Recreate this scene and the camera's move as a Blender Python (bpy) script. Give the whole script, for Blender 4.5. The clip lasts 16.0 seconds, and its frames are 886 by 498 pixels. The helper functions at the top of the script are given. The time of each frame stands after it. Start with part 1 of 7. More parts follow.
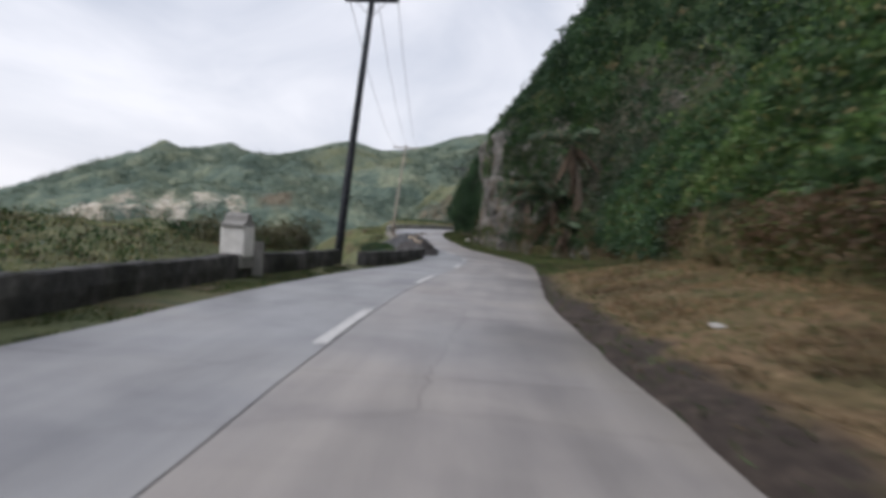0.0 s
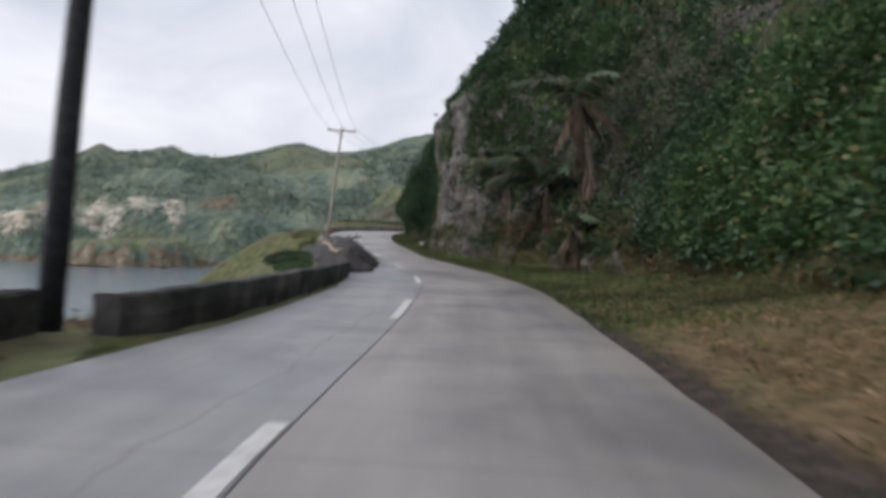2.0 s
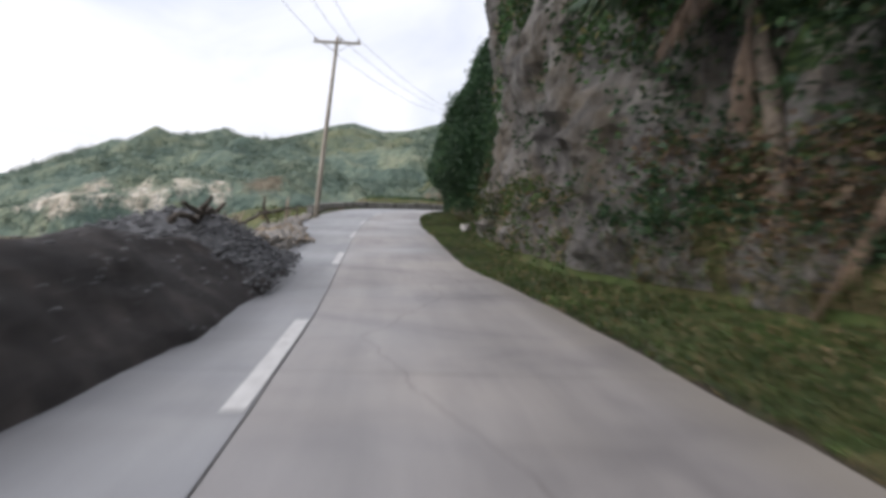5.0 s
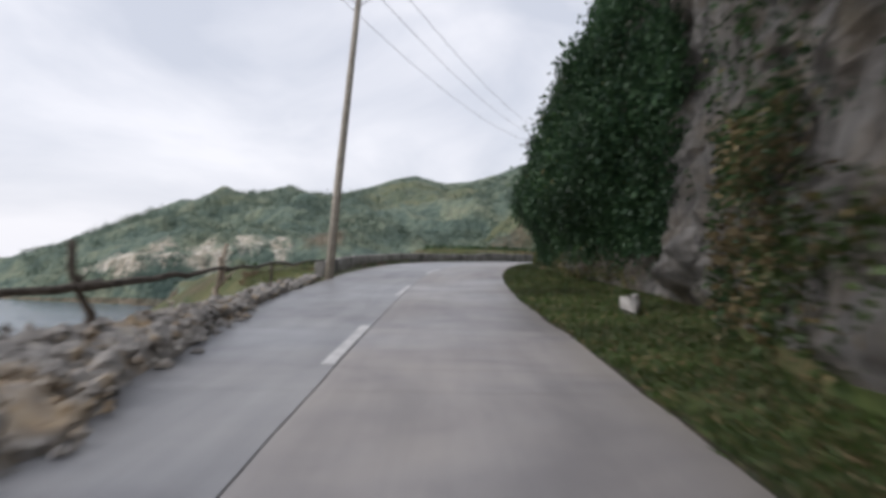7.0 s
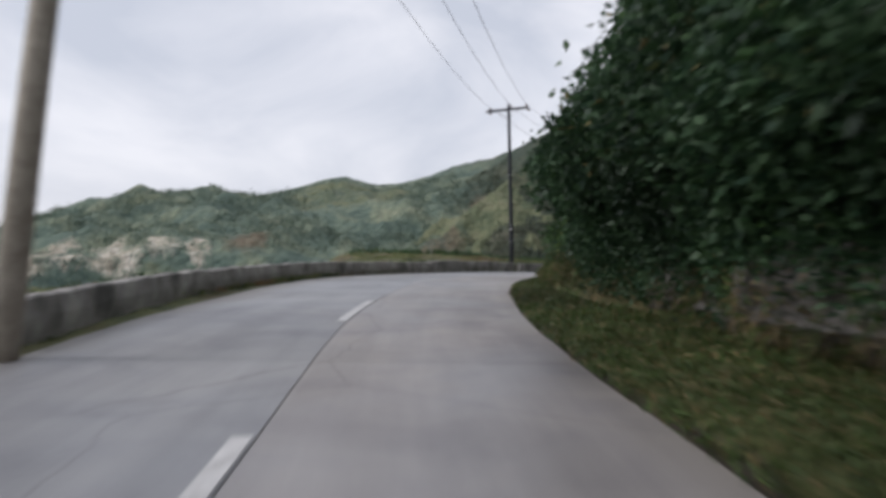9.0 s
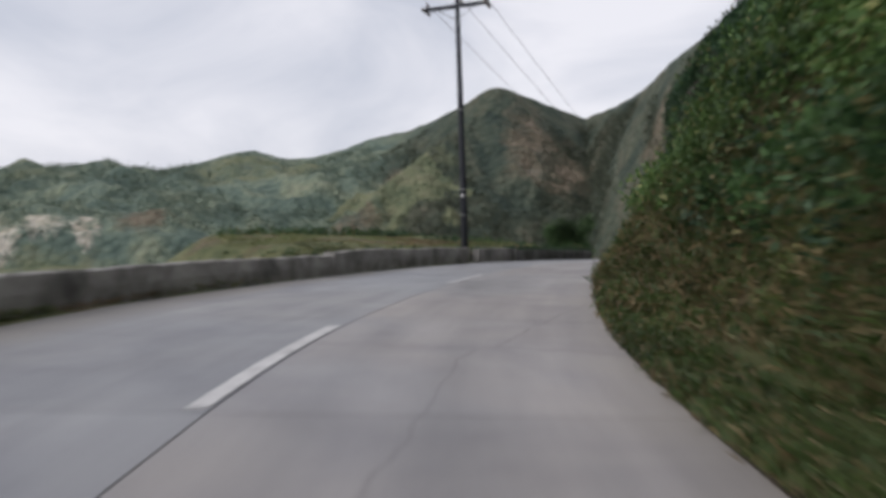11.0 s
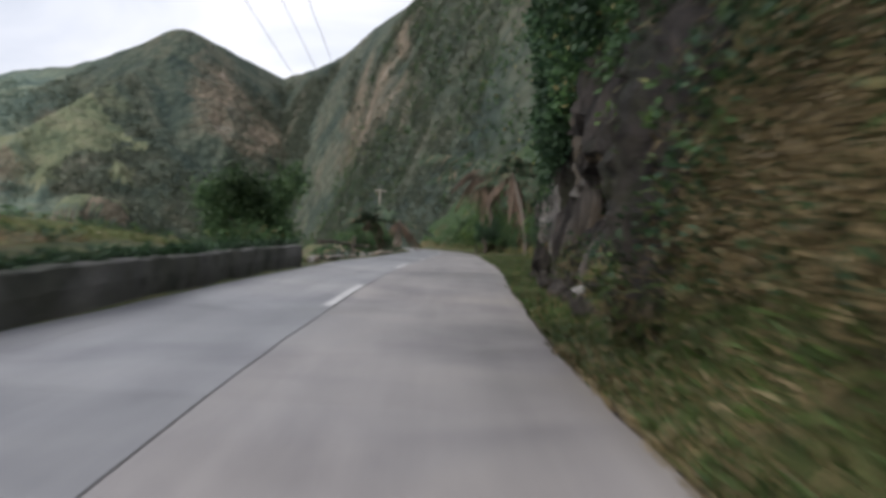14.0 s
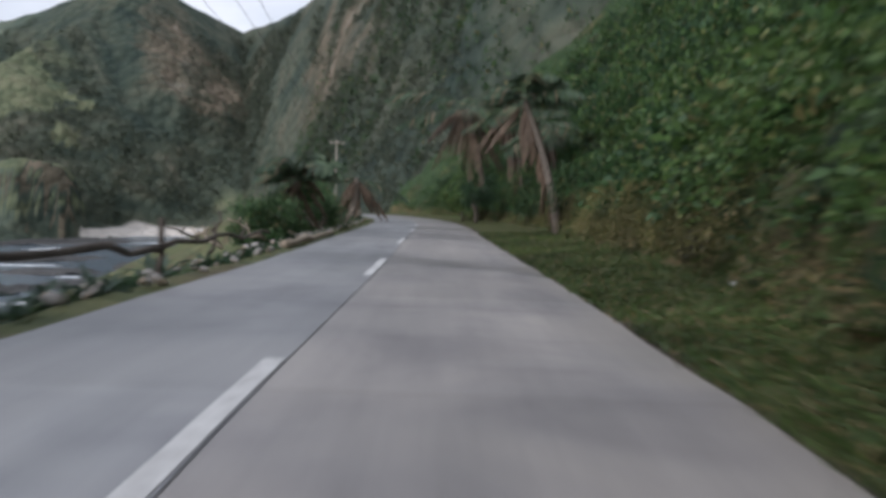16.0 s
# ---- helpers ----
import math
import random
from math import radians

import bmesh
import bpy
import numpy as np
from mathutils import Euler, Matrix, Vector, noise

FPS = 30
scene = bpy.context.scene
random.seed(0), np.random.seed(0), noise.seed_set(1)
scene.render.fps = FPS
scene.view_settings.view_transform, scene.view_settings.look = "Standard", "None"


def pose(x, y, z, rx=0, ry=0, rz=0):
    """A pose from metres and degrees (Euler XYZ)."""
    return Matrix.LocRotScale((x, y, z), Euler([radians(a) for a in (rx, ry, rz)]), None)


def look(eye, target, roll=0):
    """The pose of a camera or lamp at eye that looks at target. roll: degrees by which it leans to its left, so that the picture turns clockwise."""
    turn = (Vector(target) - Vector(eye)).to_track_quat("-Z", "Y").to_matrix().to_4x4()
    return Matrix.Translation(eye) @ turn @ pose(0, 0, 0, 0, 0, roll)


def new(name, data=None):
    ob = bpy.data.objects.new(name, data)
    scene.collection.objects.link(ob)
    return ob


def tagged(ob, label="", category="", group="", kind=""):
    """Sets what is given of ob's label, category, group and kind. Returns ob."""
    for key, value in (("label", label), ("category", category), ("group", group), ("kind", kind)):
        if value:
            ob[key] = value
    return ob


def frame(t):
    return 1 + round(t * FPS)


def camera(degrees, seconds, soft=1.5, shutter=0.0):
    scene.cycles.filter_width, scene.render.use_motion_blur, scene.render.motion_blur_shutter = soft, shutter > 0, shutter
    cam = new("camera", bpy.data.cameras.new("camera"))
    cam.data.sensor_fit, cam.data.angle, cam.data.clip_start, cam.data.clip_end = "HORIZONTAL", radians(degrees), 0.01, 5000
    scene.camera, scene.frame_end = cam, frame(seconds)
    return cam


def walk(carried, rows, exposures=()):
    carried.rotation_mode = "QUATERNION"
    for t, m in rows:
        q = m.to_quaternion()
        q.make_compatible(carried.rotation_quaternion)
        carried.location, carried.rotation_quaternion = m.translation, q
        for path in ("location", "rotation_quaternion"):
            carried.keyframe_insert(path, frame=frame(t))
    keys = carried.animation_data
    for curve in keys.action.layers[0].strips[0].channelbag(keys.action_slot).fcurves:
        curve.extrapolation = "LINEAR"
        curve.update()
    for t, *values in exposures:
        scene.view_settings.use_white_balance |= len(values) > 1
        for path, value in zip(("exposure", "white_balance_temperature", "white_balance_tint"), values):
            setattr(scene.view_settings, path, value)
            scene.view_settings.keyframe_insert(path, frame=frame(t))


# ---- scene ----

# ---------------------------------------------------------------- camera
cam = camera(65.7, 16.0, soft=3.8, shutter=0.6)
ROWS = [
    (0, 24.528, -61.476, 1.014, 12.61, -1.71, 3.66),
    (0.5, 23.767, -57.807, 0.968, 16.58, -0.97, 2.11),
    (1, 22.921, -53.998, 0.945, 15.41, -1.00, 3.04),
    (1.5, 22.199, -50.071, 0.939, 13.19, -1.05, 2.69),
    (2, 21.600, -46.091, 0.912, 8.75, -1.33, 2.54),
    (2.5, 21.097, -42.093, 0.819, 9.60, -2.58, 4.56),
    (3, 20.533, -37.807, 0.757, 9.06, -4.84, 3.00),
    (5.5, 16.322, -15.953, 0.556, 15.70, -2.57, 1.93),
    (6, 15.110, -11.881, 0.592, 18.41, -2.25, 2.14),
    (6.5, 13.572, -7.700, 0.627, 17.80, -1.19, 6.47),
    (7, 12.006, -3.499, 0.680, 18.77, 1.11, 0.93),
    (7.5, 10.571, 0.504, 0.735, 21.25, -1.49, 3.12),
    (8, 9.152, 4.453, 0.850, 17.90, 0.21, 3.39),
    (10.5, 3.350, 24.613, 1.519, 9.02, 1.78, -0.45),
    (11, 2.742, 28.884, 1.645, 5.91, -0.49, 0.20),
    (11.5, 2.373, 33.236, 1.791, 0.66, -0.78, -0.82),
    (12, 2.299, 37.468, 1.870, -3.42, -0.07, 0.53),
    (12.5, 2.538, 41.684, 1.933, -7.30, -3.01, 1.71),
    (13, 3.108, 46.124, 2.036, -13.12, -1.32, 1.96),
    (13.5, 4.038, 50.652, 2.058, -16.49, -3.41, 1.57),
    (14, 5.121, 55.216, 2.092, -19.43, -2.46, 2.93),
    (14.5, 6.419, 59.831, 2.082, -21.34, -1.74, 4.36),
    (15, 7.865, 64.320, 2.016, -21.97, -1.90, 3.87),
    (15.5, 9.496, 68.720, 1.940, -22.35, -2.88, 5.16),
    (16, 11.208, 73.015, 1.855, -21.74, -5.63, 2.02),
]


def row_pose(x, y, z, yaw, pitch, roll):
    a, b = radians(yaw), radians(pitch)
    ahead = Vector((-math.sin(a) * math.cos(b), math.cos(a) * math.cos(b), math.sin(b)))
    return look((x, y, z), Vector((x, y, z)) + ahead * 10, roll)


EXPOSURES = ((0, 0.05, 6200, 14), (1, -0.04, 6250, 14), (2, 0.04, 6250, 14), (3, 0.2, 6250, 14), (5.5, 0.36, 6300, 14), (6, 0.32, 6300, 14), (7, 0.05, 6250, 14), (7.5, -0.04, 6200, 14), (8, -0.08, 6200, 14),
             (10.5, -0.04, 6250, 14), (11.2, -0.12, 6300, 15), (12, 0.08, 6300, 15), (13, 0.22, 6300, 14), (13.6, 0.26, 6250, 14), (14.5, 0.2, 6150, 13), (15, 0.16, 5950, 13), (16, 0.09, 5950, 13))
walk(cam, [(r[0], row_pose(*r[1:])) for r in ROWS], EXPOSURES)

# ---------------------------------------------------------------- sky and sun
SUN_EL, SUN_AZ = 33.0, -115.0  # degrees; azimuth from +y towards +x
world = bpy.data.worlds.new("overcast_sky")
scene.world = world
world.use_nodes = True


def node(tree, kind, **values):
    n = tree.nodes.new(kind)
    for k, v in values.items():
        if k in n.inputs:
            n.inputs[k].default_value = v
    return n


def build_world():
    t = world.node_tree
    t.nodes.clear()
    out = t.nodes.new("ShaderNodeOutputWorld")
    bg = t.nodes.new("ShaderNodeBackground")
    sky = t.nodes.new("ShaderNodeTexSky")
    sky.sky_type = "NISHITA"
    sky.sun_disc = False
    sky.sun_elevation = radians(SUN_EL)
    sky.sun_rotation = radians(SUN_AZ)
    sky.air_density, sky.dust_density, sky.ozone_density = 1.0, 4.0, 1.0
    gain = t.nodes.new("ShaderNodeMixRGB")
    gain.blend_type = "MULTIPLY"
    gain.inputs[0].default_value = 1.0
    gain.inputs[2].default_value = (0.1, 0.1, 0.1, 1)
    co = t.nodes.new("ShaderNodeTexCoord")
    mp = t.nodes.new("ShaderNodeMapping")
    mp.inputs["Scale"].default_value = (1.0, 1.0, 2.6)
    mp.inputs["Rotation"].default_value = (0, 0.25, 0.5)
    n1 = node(t, "ShaderNodeTexNoise", Scale=2.1, Detail=7.0, Roughness=0.52, Distortion=0.5)
    ramp = t.nodes.new("ShaderNodeValToRGB")
    ramp.color_ramp.elements[0].position, ramp.color_ramp.elements[0].color = 0.36, (0.70, 0.735, 0.79, 1)
    ramp.color_ramp.elements[1].position, ramp.color_ramp.elements[1].color = 0.63, (1.03, 1.03, 1.035, 1)
    mix = t.nodes.new("ShaderNodeMixRGB")
    mix.inputs[0].default_value = 0.86
    t.links.new(co.outputs["Generated"], mp.inputs["Vector"])
    t.links.new(mp.outputs[0], n1.inputs["Vector"])
    t.links.new(n1.outputs["Fac"], ramp.inputs[0])
    t.links.new(sky.outputs[0], gain.inputs[1])
    t.links.new(gain.outputs[0], mix.inputs[1])
    t.links.new(ramp.outputs[0], mix.inputs[2])
    t.links.new(mix.outputs[0], bg.inputs[0])
    bg.inputs[1].default_value = 1.0
    t.links.new(bg.outputs[0], out.inputs[0])


build_world()
sun = new("sun", bpy.data.lights.new("sun", "SUN"))
sun.data.energy, sun.data.angle, sun.data.color = 1.5, radians(24), (1.0, 0.97, 0.93)
_a, _e = radians(SUN_AZ), radians(SUN_EL)
sun.matrix_world = look((0, 0, 90), Vector((0, 0, 90)) - Vector((math.sin(_a) * math.cos(_e), math.cos(_a) * math.cos(_e), math.sin(_e))))

# ---------------------------------------------------------------- materials


def ramp_node(t, stops):
    r = t.nodes.new("ShaderNodeValToRGB")
    while len(r.color_ramp.elements) < len(stops):
        r.color_ramp.elements.new(0.5)
    for e, (p, c) in zip(r.color_ramp.elements, stops):
        e.position, e.color = p, (*c, 1)
    return r


def material(name, stops, scale=1.0, detail=6.0, rough=0.85, bump=0.3, bump_scale=None, second=None, metallic=0.0, island=0.0, spec=0.3, distance=0.05):
    """A noise-coloured surface. stops: colours along the noise; second: (scale, stops, low, high) of a larger stain mixed over it;
    island: how far the brightness varies from piece to piece."""
    m = bpy.data.materials.new(name)
    m.use_nodes = True
    t = m.node_tree
    b = t.nodes["Principled BSDF"]
    co = t.nodes.new("ShaderNodeTexCoord")
    n = node(t, "ShaderNodeTexNoise", Scale=scale, Detail=detail, Roughness=0.6)
    t.links.new(co.outputs["Object"], n.inputs["Vector"])
    r = ramp_node(t, stops)
    t.links.new(n.outputs["Fac"], r.inputs[0])
    colour = r.outputs[0]
    if second:
        n2 = node(t, "ShaderNodeTexNoise", Scale=second[0], Detail=4.0, Roughness=0.6)
        t.links.new(co.outputs["Object"], n2.inputs["Vector"])
        r2 = ramp_node(t, second[1])
        n3 = node(t, "ShaderNodeTexNoise", Scale=scale * 1.7, Detail=3.0)
        t.links.new(co.outputs["Object"], n3.inputs["Vector"])
        t.links.new(n3.outputs["Fac"], r2.inputs[0])
        f = ramp_node(t, [(second[2], (0, 0, 0)), (second[3], (1, 1, 1))])
        t.links.new(n2.outputs["Fac"], f.inputs[0])
        mx = t.nodes.new("ShaderNodeMixRGB")
        t.links.new(f.outputs[0], mx.inputs[0])
        t.links.new(colour, mx.inputs[1])
        t.links.new(r2.outputs[0], mx.inputs[2])
        colour = mx.outputs[0]
    if island:
        g = t.nodes.new("ShaderNodeNewGeometry")
        hs = t.nodes.new("ShaderNodeHueSaturation")
        mr = t.nodes.new("ShaderNodeMapRange")
        mr.inputs["To Min"].default_value, mr.inputs["To Max"].default_value = 1 - island, 1 + island
        t.links.new(g.outputs["Random Per Island"], mr.inputs["Value"])
        t.links.new(mr.outputs[0], hs.inputs["Value"])
        t.links.new(colour, hs.inputs["Color"])
        colour = hs.outputs[0]
    t.links.new(colour, b.inputs["Base Color"])
    b.inputs["Roughness"].default_value = rough
    b.inputs["Metallic"].default_value = metallic
    b.inputs["Specular IOR Level"].default_value = spec
    if bump:
        nb = node(t, "ShaderNodeTexNoise", Scale=bump_scale or scale * 3, Detail=8.0, Roughness=0.65)
        t.links.new(co.outputs["Object"], nb.inputs["Vector"])
        bp = t.nodes.new("ShaderNodeBump")
        bp.inputs["Strength"].default_value, bp.inputs["Distance"].default_value = bump, distance
        t.links.new(nb.outputs["Fac"], bp.inputs["Height"])
        t.links.new(bp.outputs[0], b.inputs["Normal"])
    return m


def leaf_material(name, dark, light, dry=None, dry_share=0.0):
    """Leaves that differ one by one, let some light through, and of which some have dried."""
    m = bpy.data.materials.new(name)
    m.use_nodes = True
    t = m.node_tree
    b = t.nodes["Principled BSDF"]
    g = t.nodes.new("ShaderNodeNewGeometry")
    stops = [(0.0, dark), (0.75, light)]
    if dry:
        stops = [(0.0, dark), (0.97 - dry_share, light), (1.0 - dry_share, dry), (1.0, dry)]
    r = ramp_node(t, stops)
    t.links.new(g.outputs["Random Per Island"], r.inputs[0])
    co = t.nodes.new("ShaderNodeTexCoord")
    n = node(t, "ShaderNodeTexNoise", Scale=0.35, Detail=3.0)
    t.links.new(co.outputs["Object"], n.inputs["Vector"])
    mr = t.nodes.new("ShaderNodeMapRange")
    mr.inputs["From Min"].default_value, mr.inputs["From Max"].default_value = 0.3, 0.7
    mr.inputs["To Min"].default_value, mr.inputs["To Max"].default_value = 0.45, 1.5
    t.links.new(n.outputs["Fac"], mr.inputs["Value"])
    hs = t.nodes.new("ShaderNodeHueSaturation")
    t.links.new(mr.outputs[0], hs.inputs["Value"])
    t.links.new(r.outputs[0], hs.inputs["Color"])
    t.links.new(hs.outputs[0], b.inputs["Base Color"])
    b.inputs["Roughness"].default_value = 0.55
    b.inputs["Specular IOR Level"].default_value = 0.35
    tr = t.nodes.new("ShaderNodeBsdfTranslucent")
    t.links.new(hs.outputs[0], tr.inputs["Color"])
    mix = t.nodes.new("ShaderNodeMixShader")
    mix.inputs[0].default_value = 0.22
    t.links.new(b.outputs[0], mix.inputs[1])
    t.links.new(tr.outputs[0], mix.inputs[2])
    t.links.new(mix.outputs[0], t.nodes["Material Output"].inputs["Surface"])
    return m


M_EARTH = material("earth_and_turf", [(0.3, (0.035, 0.04, 0.012)), (0.5, (0.075, 0.07, 0.028)), (0.7, (0.15, 0.105, 0.05))], 1.6, bump=0.8, bump_scale=9,
                   second=(0.3, [(0.3, (0.03, 0.05, 0.012)), (0.7, (0.07, 0.095, 0.025))], 0.42, 0.58))
M_TURF = material("sea_shelf_turf", [(0.3, (0.045, 0.06, 0.024)), (0.5, (0.098, 0.11, 0.045)), (0.7, (0.17, 0.16, 0.075))], 1.4, bump=0.8, bump_scale=9,
                  second=(0.35, [(0.3, (0.06, 0.055, 0.028)), (0.7, (0.13, 0.105, 0.055))], 0.5, 0.62))
def verge_material():
    """Roadside verge: bare soil, straw litter or turf, by the masks soil and dry on the mesh, their edges frayed by noise."""
    mt = bpy.data.materials.new("roadside_verge")
    mt.use_nodes = True
    t = mt.node_tree
    b = t.nodes["Principled BSDF"]
    co = t.nodes.new("ShaderNodeTexCoord")

    def tex(scale, detail=7.0):
        n = node(t, "ShaderNodeTexNoise", Scale=scale, Detail=detail, Roughness=0.65)
        t.links.new(co.outputs["Object"], n.inputs["Vector"])
        return n.outputs["Fac"]

    def shade(fac, stops):
        r = ramp_node(t, stops)
        t.links.new(fac, r.inputs[0])
        return r.outputs[0]

    def mask(name, fac, ragged, soft):
        at = t.nodes.new("ShaderNodeAttribute")
        at.attribute_name = name
        m = t.nodes.new("ShaderNodeMath")
        m.operation = "MULTIPLY_ADD"
        m.inputs[1].default_value = ragged
        t.links.new(fac, m.inputs[0])
        t.links.new(at.outputs["Fac"], m.inputs[2])
        r = t.nodes.new("ShaderNodeMapRange")
        r.inputs["From Min"].default_value, r.inputs["From Max"].default_value = ragged * 0.5 - soft, ragged * 0.5 + soft
        t.links.new(m.outputs[0], r.inputs["Value"])
        return r.outputs[0]

    def mix(fac, p, q):
        m = t.nodes.new("ShaderNodeMixRGB")
        for k, v in enumerate((fac, p, q)):
            t.links.new(v, m.inputs[k])
        return m.outputs[0]

    fine, patch = tex(5.0), tex(0.8)
    turf = shade(fine, [(0.3, (0.032, 0.042, 0.014)), (0.5, (0.066, 0.075, 0.026)), (0.7, (0.12, 0.105, 0.045))])
    straw = shade(fine, [(0.3, (0.08, 0.053, 0.03)), (0.5, (0.17, 0.115, 0.063)), (0.7, (0.27, 0.19, 0.11))])
    soil = shade(fine, [(0.3, (0.028, 0.022, 0.019)), (0.55, (0.06, 0.047, 0.039)), (0.75, (0.12, 0.092, 0.072))])
    colour = mix(mask("soil", patch, 3.0, 0.35), mix(mask("dry", patch, 3.0, 0.5), turf, straw), soil)
    t.links.new(colour, b.inputs["Base Color"])
    b.inputs["Roughness"].default_value = 0.95
    b.inputs["Specular IOR Level"].default_value = 0.2
    bp = t.nodes.new("ShaderNodeBump")
    bp.inputs["Strength"].default_value, bp.inputs["Distance"].default_value = 0.8, 0.06
    t.links.new(tex(14.0), bp.inputs["Height"])
    t.links.new(bp.outputs[0], b.inputs["Normal"])
    return mt


M_VERGE = verge_material()
M_CARPET = material("leafy_undergrowth", [(0.32, (0.010, 0.022, 0.009)), (0.5, (0.034, 0.066, 0.022)), (0.68, (0.08, 0.125, 0.036))], 4.0, bump=1.0, bump_scale=6, distance=0.25,
                    second=(0.25, [(0.3, (0.03, 0.025, 0.012)), (0.7, (0.09, 0.08, 0.035))], 0.55, 0.7))
M_DRYBANK = material("dry_cut_bank", [(0.3, (0.04, 0.036, 0.017)), (0.5, (0.105, 0.088, 0.04)), (0.7, (0.20, 0.165, 0.08))], 3.2, bump=1.0, bump_scale=10, distance=0.12,
                     second=(0.8, [(0.3, (0.03, 0.045, 0.014)), (0.7, (0.08, 0.105, 0.032))], 0.44, 0.58))
M_FOAM = material("surf_foam", [(0.35, (0.5, 0.54, 0.57)), (0.6, (0.8, 0.82, 0.83))], 0.5, rough=0.6, bump=0.4)
M_REEF = material("wet_reef_rock", [(0.3, (0.03, 0.03, 0.03)), (0.7, (0.10, 0.095, 0.09))], 0.4, rough=0.5, bump=0.8, bump_scale=0.9, distance=1.0)


def hill_material():
    """Wooded hills. The masks meadow, bare, cliff and sand on the mesh say where each cover lies, one more where the
    far tones, with haze put into their colour, give way to the near ones; noise frays their edges.
    """
    mt = bpy.data.materials.new("coastal_hills")
    mt.use_nodes = True
    t = mt.node_tree
    b = t.nodes["Principled BSDF"]
    co = t.nodes.new("ShaderNodeTexCoord")

    def tex(scale, detail=8.0, rough=0.65, distortion=0.0, stretch=None):
        n = node(t, "ShaderNodeTexNoise", Scale=scale, Detail=detail, Roughness=rough, Distortion=distortion)
        if stretch:
            mp = t.nodes.new("ShaderNodeMapping")
            mp.inputs["Scale"].default_value = stretch
            t.links.new(co.outputs["Object"], mp.inputs["Vector"])
            t.links.new(mp.outputs[0], n.inputs["Vector"])
        else:
            t.links.new(co.outputs["Object"], n.inputs["Vector"])
        return n.outputs["Fac"]

    def shade(fac, stops):
        r = ramp_node(t, stops)
        t.links.new(fac, r.inputs[0])
        return r.outputs[0]

    def mix(fac, a, c):
        m = t.nodes.new("ShaderNodeMixRGB")
        for k, v in enumerate((fac, a, c)):
            if isinstance(v, float):
                m.inputs[k].default_value = v
            else:
                t.links.new(v, m.inputs[k])
        return m.outputs[0]

    def mask(name, noise_fac, ragged, soft):
        at = t.nodes.new("ShaderNodeAttribute")
        at.attribute_name = name
        m = t.nodes.new("ShaderNodeMath")
        m.operation = "MULTIPLY_ADD"
        m.inputs[1].default_value = ragged
        t.links.new(noise_fac, m.inputs[0])
        t.links.new(at.outputs["Fac"], m.inputs[2])
        r = t.nodes.new("ShaderNodeMapRange")
        mid = 0.45 + ragged * 0.5
        r.inputs["From Min"].default_value, r.inputs["From Max"].default_value = mid - soft, mid + soft
        t.links.new(m.outputs[0], r.inputs["Value"])
        return r.outputs[0]

    fine, mid, big = tex(0.09), tex(0.03, 9.0, 0.7, 0.3), tex(0.012, 7.0, 0.6)
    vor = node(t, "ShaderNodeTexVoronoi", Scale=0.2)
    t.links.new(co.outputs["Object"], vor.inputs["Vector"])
    # crown tops lightened, gaps darkened: shade between the trees painted into the colour
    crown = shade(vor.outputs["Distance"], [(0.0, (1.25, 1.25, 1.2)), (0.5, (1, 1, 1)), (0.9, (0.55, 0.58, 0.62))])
    # far tones lightened and blued: haze put into the base colour
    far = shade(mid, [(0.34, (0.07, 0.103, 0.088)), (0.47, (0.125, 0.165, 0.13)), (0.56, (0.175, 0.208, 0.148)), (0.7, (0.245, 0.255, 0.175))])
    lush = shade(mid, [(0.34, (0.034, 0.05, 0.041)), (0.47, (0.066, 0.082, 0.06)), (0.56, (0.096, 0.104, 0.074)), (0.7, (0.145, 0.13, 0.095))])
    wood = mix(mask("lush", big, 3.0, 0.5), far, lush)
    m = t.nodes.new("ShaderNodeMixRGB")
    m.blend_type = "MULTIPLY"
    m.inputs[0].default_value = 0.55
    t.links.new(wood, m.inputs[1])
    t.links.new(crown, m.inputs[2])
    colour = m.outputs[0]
    grass = shade(fine, [(0.32, (0.095, 0.118, 0.07)), (0.5, (0.15, 0.165, 0.095)), (0.68, (0.21, 0.205, 0.128))])
    colour = mix(mask("meadow", mid, 5.0, 0.7), colour, grass)
    earth = shade(tex(0.06, 9.0, 0.72, 0.2, (1, 1, 0.45)), [(0.32, (0.06, 0.06, 0.042)), (0.48, (0.13, 0.11, 0.077)), (0.6, (0.20, 0.162, 0.117)), (0.72, (0.36, 0.31, 0.25))])
    colour = mix(mask("bare", mid, 5.0, 0.55), colour, earth)
    pale = shade(tex(0.1, 9.0, 0.7, 0.2, (1, 1, 0.35)), [(0.34, (0.14, 0.13, 0.10)), (0.46, (0.40, 0.355, 0.28)), (0.62, (0.66, 0.60, 0.51))])
    colour = mix(mask("cliff", tex(0.075, 9.0, 0.75, 0.4, (1, 1, 0.3)), 8.0, 0.6), colour, pale)
    sand = shade(fine, [(0.3, (0.60, 0.54, 0.48)), (0.7, (0.76, 0.70, 0.64))])
    colour = mix(mask("sand", fine, 1.0, 0.2), colour, sand)
    t.links.new(colour, b.inputs["Base Color"])
    b.inputs["Roughness"].default_value = 0.9
    b.inputs["Specular IOR Level"].default_value = 0.15
    bp = t.nodes.new("ShaderNodeBump")
    bp.inputs["Strength"].default_value, bp.inputs["Distance"].default_value = 0.8, 3.0
    add = t.nodes.new("ShaderNodeMath")
    add.operation = "SUBTRACT"
    t.links.new(mid, add.inputs[0])
    t.links.new(vor.outputs["Distance"], add.inputs[1])
    t.links.new(add.outputs[0], bp.inputs["Height"])
    t.links.new(bp.outputs[0], b.inputs["Normal"])
    return mt


M_HILLS = hill_material()


